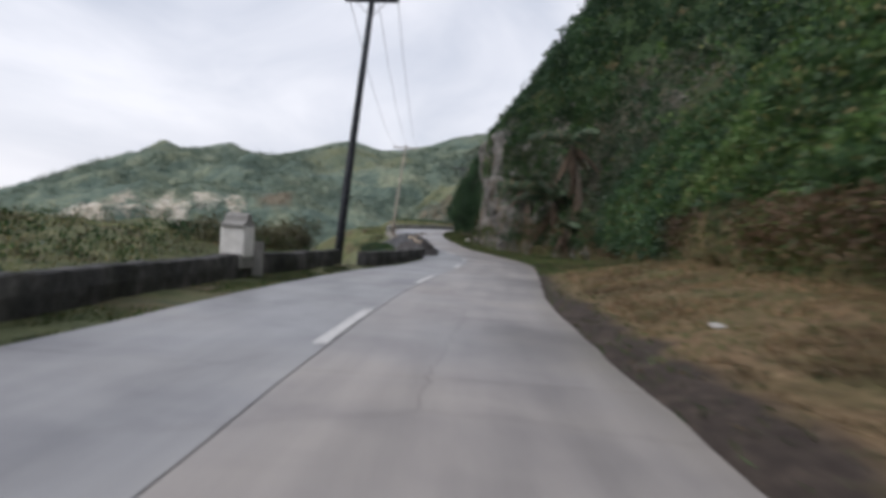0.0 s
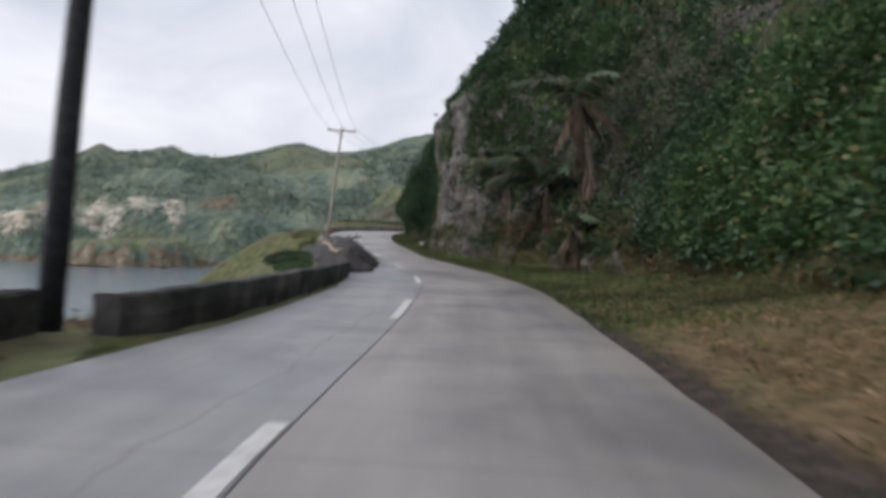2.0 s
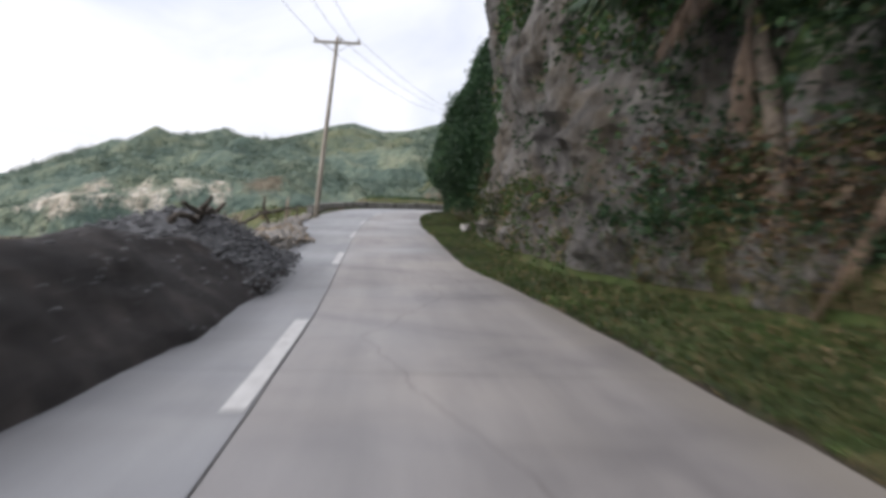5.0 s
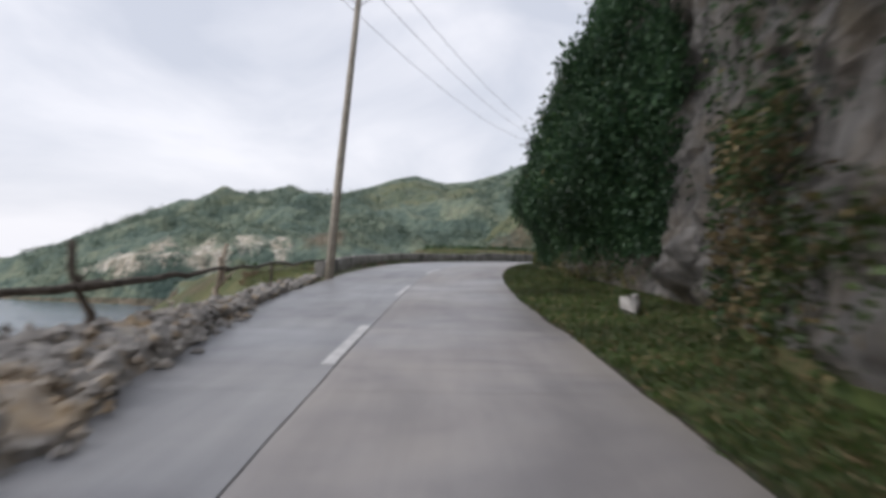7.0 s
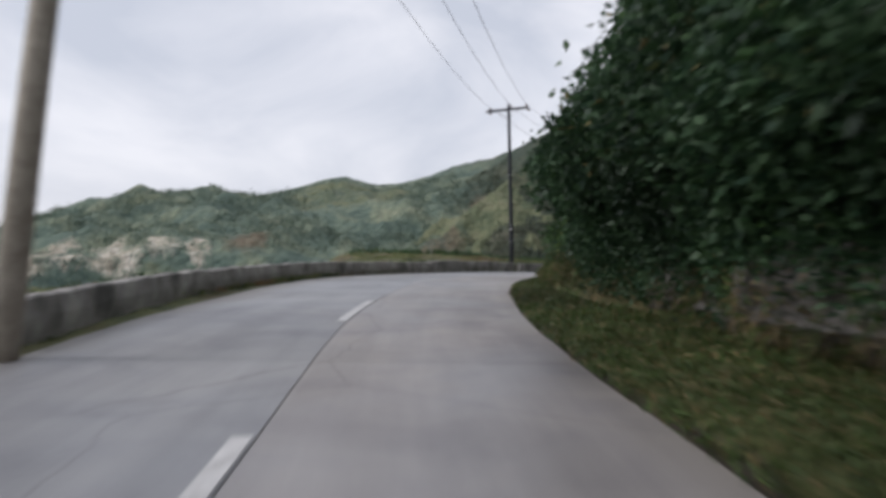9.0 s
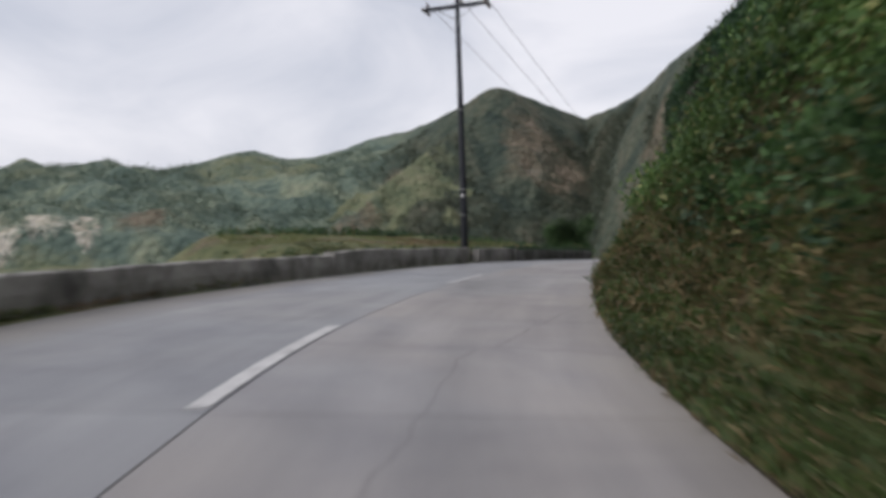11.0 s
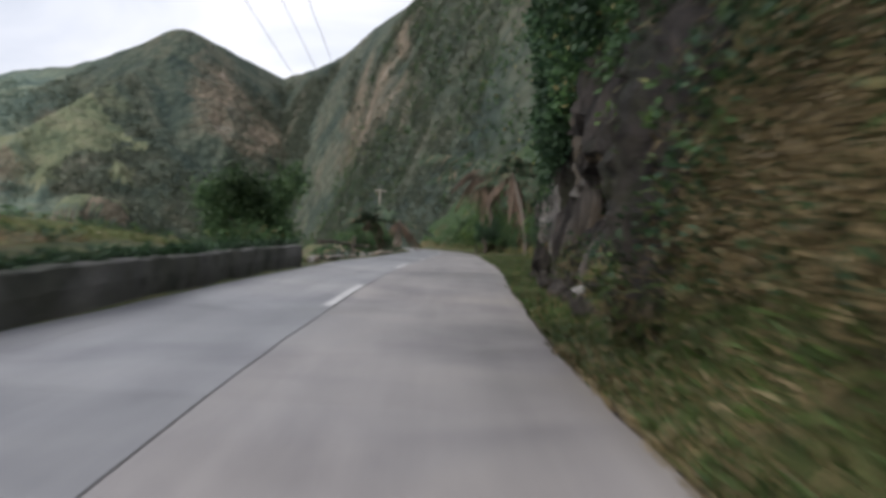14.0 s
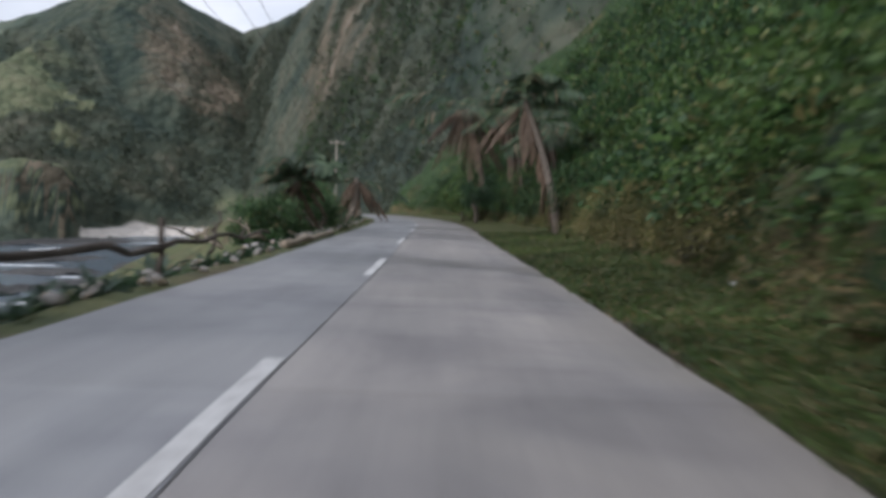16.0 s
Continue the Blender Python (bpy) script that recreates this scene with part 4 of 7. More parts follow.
parapet("parapet_wall", [(-70, -3.35), (0, -3.35), (4, -3.55), (9, -3.7), (11, -3.5), (13, -3.5), (16.2, -3.65)], 0.5, "dark mildewed concrete parapet at the road's seaward edge")
parapet("parapet_wall", [(16.35, -2.8), (17.0, -2.5), (19, -2.4), (24, -2.3), (31.5, -2.25), (34.6, -2.55)], 0.5, "stained concrete parapet that ends in a gravel heap")
parapet("parapet_wall", [(77.2, -3.5), (84, -4.0), (90, -4.25), (97, -4.3), (103.9, -3.76)], 0.56, "weathered grey concrete parapet round the bend", M_WALL_PALE)
parapet("parapet_wall", [(103.95, -3.75), (110, -3.6), (114.9, -3.33)], 0.64, "taller weathered concrete parapet before the dark pole", M_WALL_PALE)
parapet("parapet_wall", [(115.35, -3.12), (119.7, -2.85)], 0.6, "short weathered concrete parapet beside a pole", M_WALL_PALE)
parapet("parapet_wall", [(119.8, -2.75), (124, -2.6), (132.5, -2.5)], 0.55, "grey mildewed overgrown concrete parapet above the shore", M_WALL_MID)

# ---------------------------------------------------------------- poles and wires


def utility_pole(s, off, height, lean, mat, label, arm=1.9, arms=True, radius=0.14, base=None):
    p = Vector(road_point(s, off, -0.3)) if base is None else Vector(base)
    ob = thing("utility_pole", p, label, "utility pole", "utility poles", turn=heading(s))
    top = Vector((lean[0], lean[1], height + 0.3))
    part("pole", tube([Vector((0, 0, -0.6)) + top * 0, top * 0.3, top * 0.6, top], [radius * 1.15, radius * 1.05, radius * 0.9, radius * 0.7], 12), mat, ob, smooth=True)
    ends = []
    if arms:
        a = top - Vector((0, 0, 0.35))
        cross = part("cross_arm", box((arm, 0.12, 0.15), a + Vector((0, -0.12, 0)), bevel=0.01), mat, ob)
        for dx in (-arm * 0.46, arm * 0.08, arm * 0.46):
            bm = tube([a + Vector((dx, -0.12, 0.05)), a + Vector((dx, -0.12, 0.2))], [0.012, 0.012], 6)
            pin = part("insulator_pin", bm, M_IRON, cross)
            bm = tube([a + Vector((dx, -0.12, 0.13)), a + Vector((dx, -0.12, 0.17)), a + Vector((dx, -0.12, 0.2)), a + Vector((dx, -0.12, 0.27))], [0.07, 0.08, 0.06, 0.035], 8)
            part("insulator", bm, M_CERAMIC, cross, "brown ceramic insulator", True)
            ends.append(ob.matrix_world @ (a + Vector((dx, -0.12, 0.25))))
        for sx in (-1, 1):
            part("brace", tube([a + Vector((sx * arm * 0.3, -0.12, -0.05)), a + Vector((0, -0.1, -0.6))], [0.015, 0.015], 6), M_IRON, ob, "flat iron brace")
    return ob, ends


def wire(a, b, sag, radius=0.012):
    pts = [Vector(a).lerp(Vector(b), k / 16) - Vector((0, 0, sag * 4 * (k / 16) * (1 - k / 16))) for k in range(17)]
    ob = part("overhead_wire", tube(pts, radius, 5), M_WIRE)
    return tagged(ob, "thin dark overhead wire between utility poles", "wire", "overhead wires")


_, E1 = utility_pole(16.85, -4.0, 9.6, (0.78, 0.0), M_POLE_DARK, "dark tarred wooden utility pole behind the parapet")
_, E2 = utility_pole(76.75, -3.23, 10.75, (1.02, 0.0), M_POLE_PALE, "pale weathered wooden utility pole with one cross arm", arm=2.8)
p3, E3 = utility_pole(115.2, -3.62, 11.3, (-0.45, 0.0), M_POLE_DARK, "dark wooden utility pole with cross arm beside the parapet", arm=2.9)
_, E4 = utility_pole(208, -5.0, 8.0, (0.0, 0.0), M_POLE_PALE, "slender pale utility pole at the next bend", arm=1.6, radius=0.11)
for _x in (-1.4, 1.4):
    for _y in (-1, 1):
        _at = Vector((-0.45 + _x, -0.12, 11.25))
        part("strain_insulator", tube([_at + Vector((0, _y * d, -0.04 - 0.12 * d)) for d in (0.05, 0.1, 0.13, 0.2, 0.23, 0.3, 0.33, 0.42)], [0.02, 0.03, 0.08, 0.08, 0.04, 0.085, 0.085, 0.03], 8), M_CERAMIC, p3, "dark strain insulator at the cross arm's end", True)
part("marker_plate", box((0.16, 0.02, 0.1), (-0.1, -0.16, 3.15), bevel=0.004), M_PAINT, p3, "small white marker plate")
for _z in (2.3, 3.4, 6.8):
    part("band", tube([(-0.04 * _z, 0, _z), (-0.04 * _z, 0, _z + 0.05)], [0.155, 0.155], 12), M_IRON, p3, "galvanised band round the pole")
E0 = [Vector(road_point(-45, -4 + k, 9.6)) for k in (-0.9, 0.1, 0.9)]
for a, b in ((E0, E1), (E1, E2), (E2, E3), (E3, E4)):
    for p, q in zip(a, b):
        wire(p, q, 0.9)

# ---------------------------------------------------------------- plants: leaves and blades
RNG = np.random.default_rng(7)


def unit(v):
    return v / np.maximum(np.linalg.norm(v, axis=1, keepdims=True), 1e-9)


def leaf_mesh(name, base, ahead, length, width, mat, parent=None, bend=0.25, up=None):
    """Many pointed leaves, each a folded diamond of its own, in one mesh. ahead: the way each one points."""
    n = len(base)
    ahead = unit(np.asarray(ahead, float))
    rnd = unit(RNG.normal(size=(n, 3)))
    side = unit(np.cross(ahead, rnd))
    nor = np.cross(side, ahead)
    length, width = np.broadcast_to(length, n)[:, None], np.broadcast_to(width, n)[:, None]
    mid = base + ahead * length * 0.45 + nor * length * bend * 0.35
    tip = base + ahead * length - nor * length * bend * 0.4 - np.array([0, 0, 1.0]) * length * bend * 0.5
    v = np.stack([base, mid - side * width * 0.5, tip, mid + side * width * 0.5], 1).reshape(-1, 3)
    me = bpy.data.meshes.new(name)
    me.vertices.add(4 * n)
    me.vertices.foreach_set("co", v.astype(np.float32).ravel())
    me.loops.add(4 * n)
    me.loops.foreach_set("vertex_index", np.arange(4 * n, dtype=np.int32))
    me.polygons.add(n)
    me.polygons.foreach_set("loop_start", np.arange(0, 4 * n, 4, dtype=np.int32))
    me.update()
    me.validate()
    me.materials.append(mat)
    ob = new(name, me)
    if parent:
        ob.parent = parent
    return ob


def grid_samples(verts, ss, count, weight, js=None):
    """Random places on a side's surface: points, outward normals, stations, and column numbers, picked by area times weight."""
    a, b, c, d = verts[:-1, :-1], verts[:-1, 1:], verts[1:, 1:], verts[1:, :-1]
    nor = np.cross(b - a, d - a)
    area = np.linalg.norm(nor, axis=2)
    cols = np.arange(verts.shape[1] - 1)[None, :] + 0 * area
    sta = ss[:-1, None] + 0 * area
    cen = (a + b + c + d) / 4
    w = area * weight(sta, cols, cen)
    p = (w / w.sum()).ravel()
    k = RNG.choice(len(p), count, p=p)
    i, j = np.unravel_index(k, area.shape)
    u, v = RNG.random((count, 1)), RNG.random((count, 1))
    pts = (a[i, j] * (1 - u) + b[i, j] * u) * (1 - v) + (d[i, j] * (1 - u) + c[i, j] * u) * v
    n = unit(nor[i, j])
    return pts, n, sta[i, j], j


def vnoise(p, scale, seed=0.0):
    return np.array([noise.noise(Vector((x * scale + seed, y * scale, z * scale))) for x, y, z in p])


def clumps(name, pts, nor, per, spread, size, mat, label, category, lift=0.15, droop=0.0, parent=None):
    """Leafy clumps on the given places. size: a leaf's length, one for all or one for each clump."""
    n = len(pts)
    size = np.broadcast_to(size, n)
    rad = (spread * RNG.uniform(0.5, 1.2, n) * np.clip(size / 0.2, 0.6, 1.8))[:, None, None]
    off = RNG.normal(size=(n, per, 3))
    off /= np.linalg.norm(off, axis=2, keepdims=True)
    off *= RNG.random((n, per, 1)) ** 0.4 * rad
    base = pts[:, None] + nor[:, None] * (lift + rad * 0.4) + off
    way = off / rad * 0.7 + nor[:, None] * 0.5 + np.array([0, 0, 0.35 - droop]) + RNG.normal(size=(n, per, 3)) * 0.45
    ln = np.repeat(size, per) * RNG.uniform(0.6, 1.35, n * per)
    ob = leaf_mesh(name, base.reshape(-1, 3), way.reshape(-1, 3), ln, ln * 0.55, mat, parent)
    if not parent:
        tagged(ob, label, category, kind="stuff")
    return ob


def road_z(pts):
    """Height of points over the road beside them, and their distance from its centreline, roughly."""
    c = CURVE[::4]
    z, d = np.empty(len(pts)), np.empty(len(pts))
    for i in range(0, len(pts), 4000):
        q = pts[i : i + 4000]
        m = (c[None, :, 0] - q[:, None, 0]) ** 2 + (c[None, :, 1] - q[:, None, 1]) ** 2
        k = m.argmin(1)
        z[i : i + 4000], d[i : i + 4000] = q[:, 2] - c[k, 2], np.sqrt(m[np.arange(len(q)), k])
    return z, d


def leaf_size(pts):
    z, d = road_z(pts)
    return np.clip(0.055 + 0.017 * np.hypot(d - 2.0, z), 0.09, 0.36)


L_DARK = leaf_material("leaf_dark", (0.016, 0.042, 0.022), (0.052, 0.10, 0.044))
L_GREEN = leaf_material("leaf_green", (0.022, 0.055, 0.020), (0.07, 0.132, 0.042), (0.18, 0.16, 0.065), 0.07)
L_BRIGHT = leaf_material("leaf_bright", (0.045, 0.095, 0.025), (0.115, 0.188, 0.052), (0.22, 0.23, 0.085), 0.08)
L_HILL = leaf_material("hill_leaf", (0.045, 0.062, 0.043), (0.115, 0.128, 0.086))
# leaves lightened and blued too, so their colour carries the distance haze
L_HAZED_HILL = leaf_material("far_hill_leaf", (0.085, 0.125, 0.098), (0.165, 0.21, 0.155))
L_DRY = leaf_material("dry_grass", (0.085, 0.066, 0.03), (0.235, 0.18, 0.09))
L_MEADOW = leaf_material("meadow_grass", (0.095, 0.135, 0.045), (0.235, 0.265, 0.105), (0.32, 0.27, 0.14), 0.16)
L_OLIVE = leaf_material("olive_grass", (0.06, 0.065, 0.022), (0.18, 0.165, 0.06), (0.26, 0.20, 0.10), 0.08)
L_SCRUB = leaf_material("brown_scrub", (0.045, 0.05, 0.025), (0.13, 0.12, 0.06))
# greyish leaves made paler still, haze over the cliff put into their colour
L_HAZY_VINE = leaf_material("grey_vine", (0.085, 0.1, 0.07), (0.225, 0.235, 0.165), (0.26, 0.205, 0.15), 0.2)
L_DEADFERN = leaf_material("dead_fern", (0.075, 0.051, 0.032), (0.205, 0.135, 0.082), (0.10, 0.11, 0.04), 0.12)
L_STRAW = leaf_material("straw", (0.125, 0.08, 0.042), (0.32, 0.22, 0.122))
L_GRASS = leaf_material("verge_grass", (0.03, 0.06, 0.014), (0.08, 0.12, 0.03), (0.19, 0.145, 0.068), 0.16)


def span(s, a, b, soft=4.0):
    return np.clip((s - a) / soft, 0, 1) * np.clip((b - s) / soft, 0, 1)


def bare_rock(s, z):
    """How bare the slope is at a station and height over the road."""
    return np.maximum(span(s, 45, 71, 2) * np.clip((11.5 - z) / 2, 0, 1) * np.clip((s - 46 - 0.6 * (z - 3)) / 1.5 + 1, 0, 1), span(s, 118.5, 133.5, 2) * np.clip((z - 0.2) / 1.0, 0, 1) * np.clip((10 - z) / 3, 0, 1))


def build_slope_plants():
    near = lambda s: span(s, -30, 215, 8)
    cen0 = (SLOPE_V[:-1, :-1] + SLOPE_V[1:, 1:]) / 2
    Z, Dist = (v.reshape(cen0.shape[:2]) for v in road_z(cen0.reshape(-1, 3)))
    fine = 1 / np.clip(0.055 + 0.017 * np.hypot(Dist - 2.0, Z), 0.11, 0.36) ** 2

    def w_dark(s, j, cen):
        base = 0.25 + 0.9 * span(s, 24, 92, 6) - 0.7 * span(s, 29, 49, 4) * (Z > 1.5) + 0.6 * span(s, 112, 140, 5) + 0.5 * span(s, 145, 200, 8) + 0.4 * (Z > 10)
        return near(s) * (Z > np.interp(s, [20, 28], [2.1, 0.9])) * base * (1 - 0.99 * bare_rock(s, Z)) * (Z < 32) * fine

    p, n, s, j = grid_samples(SLOPE_V, SLOPE_S, 24000, w_dark)
    keep = vnoise(p, 0.16) > -0.3
    p, n = p[keep], n[keep]
    clumps("cliff_shrubs", p, n, 14, 0.42, leaf_size(p), L_DARK, "dark green shrubs and creepers on the cliff", "shrubs", 0.05)

    def w_green(s, j, cen):
        base = 0.12 + 1.3 * span(s, -40, 27, 6) + 1.1 * span(s, 82, 124, 6) + 0.9 * span(s, 133, 215, 6) + 0.1 * span(s, 24, 50)
        return near(s) * (Z > 0.5 + 0.6 * np.interp(s, [20, 30, 90, 100, 112, 122], [2.7, 1, 1, 1.6, 1.6, 1])) * base * (1 - 0.995 * bare_rock(s, Z)) * (Z < 30) * fine

    p, n, s, j = grid_samples(SLOPE_V, SLOPE_S, 30000, w_green)
    q = vnoise(p, 0.2, 5.0)
    swell = np.clip(vnoise(p, 0.36, 9.0) + 0.1, 0, 1) * 2.0 * np.clip((s - 134) / 4, 0.5, 1)
    p = p + n * swell[:, None]
    a = q > -0.06
    b = (q < 0.02) & (RNG.random(len(q)) < 0.6)
    clumps("slope_bushes", p[a], n[a], 13, 0.36, leaf_size(p[a]), L_GREEN, "green bushes and ferns over the roadside slope", "bushes", 0.05)
    clumps("bright_ferns", p[b], n[b], 12, 0.32, leaf_size(p[b]), L_BRIGHT, "bright green ferns and vines on the slope", "ferns", 0.1)

    # dry grass and roots hanging on the cut bank
    top = np.array([band(v) for v in SLOPE_S[:-1]])[:, None]

    def w_dry(s, j, cen):
        low = np.clip((top * 1.5 - Z) / (0.6 * top), 0, 1) * (j >= NV + 2)
        return near(s) * (low * (0.8 + 0.5 * span(s, -40, 30) + 1.1 * span(s, 86, 124)) + 0.03 * (Z > 0.3)) * (1 - 0.99 * bare_rock(s, Z)) * (Z < 10)

    p, n, s, j = grid_samples(SLOPE_V, SLOPE_S, 105000, w_dry)
    m = len(p)
    way = n * 0.6 + RNG.normal(size=(m, 3)) * 0.4
    way[:, 2] += np.where(RNG.random(m) < 0.55, 0.8, -0.6)
    ln = RNG.uniform(0.08, 0.25, m)
    ob = leaf_mesh("dry_bank_grass", p - n * 0.02, way, ln, ln * 0.05 + 0.008, L_DRY, bend=0.5)
    tagged(ob, "dry brown grass and roots on the cut bank", "dry grass", kind="stuff")
    p, n, s, j = grid_samples(SLOPE_V, SLOPE_S, 60000, lambda s, j, cen: w_dry(s, j, cen) * np.clip((s - 20) / 8, 0.12, 1))
    m = len(p)
    way = n * 0.7 + RNG.normal(size=(m, 3)) * 0.35 + np.array([0, 0, 0.5])
    ln = RNG.uniform(0.12, 0.34, m)
    ob = leaf_mesh("green_bank_grass", p - n * 0.02, way, ln, ln * 0.07 + 0.008, L_GRASS, bend=0.7)
    tagged(ob, "green and yellowing grass on the cut bank", "grass", kind="stuff")

    def w_hang(s, j, cen):
        return (span(s, 84, 120.5, 4) + span(s, 108, 121, 3) + 0.12 * span(s, -20, 26, 5) + 0.5 * span(s, 138, 200, 5)) * np.clip((Z - 0.8) / 0.8, 0, 1) * np.clip((6.5 - Z) / 3, 0, 1)

    p, n, s, j = grid_samples(SLOPE_V, SLOPE_S, 26000, w_hang)
    k = vnoise(p, 0.45, 21.0) > 0.02
    p, n = p[k], n[k]
    m = len(p)
    way = n * 0.8 + RNG.normal(size=(m, 3)) * 0.3 - np.array([0, 0, 0.25])
    ln = RNG.uniform(0.15, 0.36, m)
    ob = leaf_mesh("hanging_grass", p + n * 0.05, way, ln, ln * 0.03 + 0.012, L_OLIVE, bend=0.9)
    tagged(ob, "long olive-coloured grass hanging down the bank", "grass", kind="stuff")


def build_verges():
    def scatter(name, count, s0, s1, lo, hi, length, mat, label, keep=None, lean=0.5):
        s = RNG.uniform(s0, s1, count)
        u = RNG.random(count)
        a, b = lo(s), hi(s)
        off = a + (b - a) * u
        if keep is not None:
            k = keep(s, off, u)
            s, off, u = s[k], off[k], u[k]
        f = SLOPE(s, 1)
        e = EDGE(s, 2)
        lift = np.where(off > 0, verge_height(s, off), shelf_height(s, off))
        p = road_point(s, off, lift - 0.03)
        m = len(p)
        way = np.array([0, 0, 1.0]) + RNG.normal(size=(m, 3)) * lean
        ln = length * RNG.uniform(0.5, 1.4, m)
        ob = leaf_mesh(name, p, way, ln, ln * 0.09 + 0.006, mat, bend=0.7)
        tagged(ob, label, "grass", kind="stuff")

    def tuft(s, off, seed, level):
        return np.array([noise.noise(Vector((a * 0.55, b * 1.3, seed))) for a, b in zip(s, off)]) > level

    scatter("verge_grass", 270000, -10, 165, lambda s: EDGE(s, 2) + 0.02, lambda s: SLOPE(s, 1) + 1.0, 0.15, L_GRASS, "short green and yellowing grass on the verge",
            lambda s, o, u: tuft(s, o, 2.0, -0.9) & ((s > 19) | (RNG.random(len(s)) < 0.08 + 0.34 * u)))
    scatter("verge_straw", 120000, -12, 60, lambda s: EDGE(s, 2) + 0.3, lambda s: SLOPE(s, 1) + 0.4, 0.14, L_STRAW, "dry straw-coloured grass on the verge",
            lambda s, o, u: tuft(s, o, 8.0, -0.1) & (u > 0.14) & (RNG.random(len(s)) < np.clip((34 - s) / 20, 0.12, 1)), 0.9)
    scatter("seaward_verge_grass", 60000, -12, 16.5, lambda s: np.full_like(s, -4.2), lambda s: EDGE(s, 1) - 0.02, 0.09, L_GRASS, "sparse brown-green grass between parapet and road",
            lambda s, o, u: tuft(s, o, 4.0, -0.15), 0.7)
    scatter("seaward_verge_grass", 26000, 78, 186, lambda s: EDGE(s, 1) - 0.9, lambda s: EDGE(s, 1) - 0.02, 0.10, L_GRASS, "thin grass along the parapet's foot",
            lambda s, o, u: tuft(s, o, 4.0, 0.0) & (u < 0.75), 0.7)


def build_litter():
    """Fallen brown leaves and straw at the bank's foot."""
    n = 2600
    s = np.concatenate([RNG.uniform(112.5, 121, n), RNG.uniform(84, 112, n // 2)])
    off = EDGE(s, 2) - 0.05 + np.abs(RNG.normal(size=len(s))) * 0.35
    p = road_point(s, off, 0.03 + 0.06 * np.clip(off - EDGE(s, 2), 0, None))
    way = RNG.normal(size=(len(s), 3)) * (1, 1, 0.25)
    ln = RNG.uniform(0.03, 0.1, len(s))
    ob = leaf_mesh("leaf_litter", p, way, ln, ln * 0.4, L_DRY, bend=0.3)
    tagged(ob, "dry brown leaf litter at the bank's foot", "leaf litter", kind="stuff")
    # tufts that hang over the parapets
    s = np.concatenate([RNG.uniform(119, 133, 800), RNG.uniform(100, 118, 90)])
    off = np.interp(s, [100, 104, 110, 114.7, 119.8, 124, 133], [-4.0, -3.75, -3.6, -3.35, -2.75, -2.6, -2.5]) - RNG.uniform(0.2, 0.5, len(s))
    p = road_point(s, off, RNG.uniform(0.25, 0.6, len(s)))
    clumps("wall_plants", p, np.tile([0.0, 0.0, 1.0], (len(s), 1)), 12, 0.16, 0.1, L_DARK, "dark weeds growing over the parapet", "weeds", 0.0, 0.2)


def shelf_point(s, u):
    """A place on the seaward shelf: u from 0 at the road to 1 at the shelf's edge, past 1 down the drop."""
    e, edge, up, drop = EDGE(s, 1), SHELF(s, 1), SHELF(s, 2), SHELF(s, 3)
    off = e + (edge - e) * u
    z = shelf_height(s, np.maximum(off, edge)) - np.clip(u - 1, 0, None) * np.abs(edge - e) * drop * 0.6
    return road_point(s, off, z), off


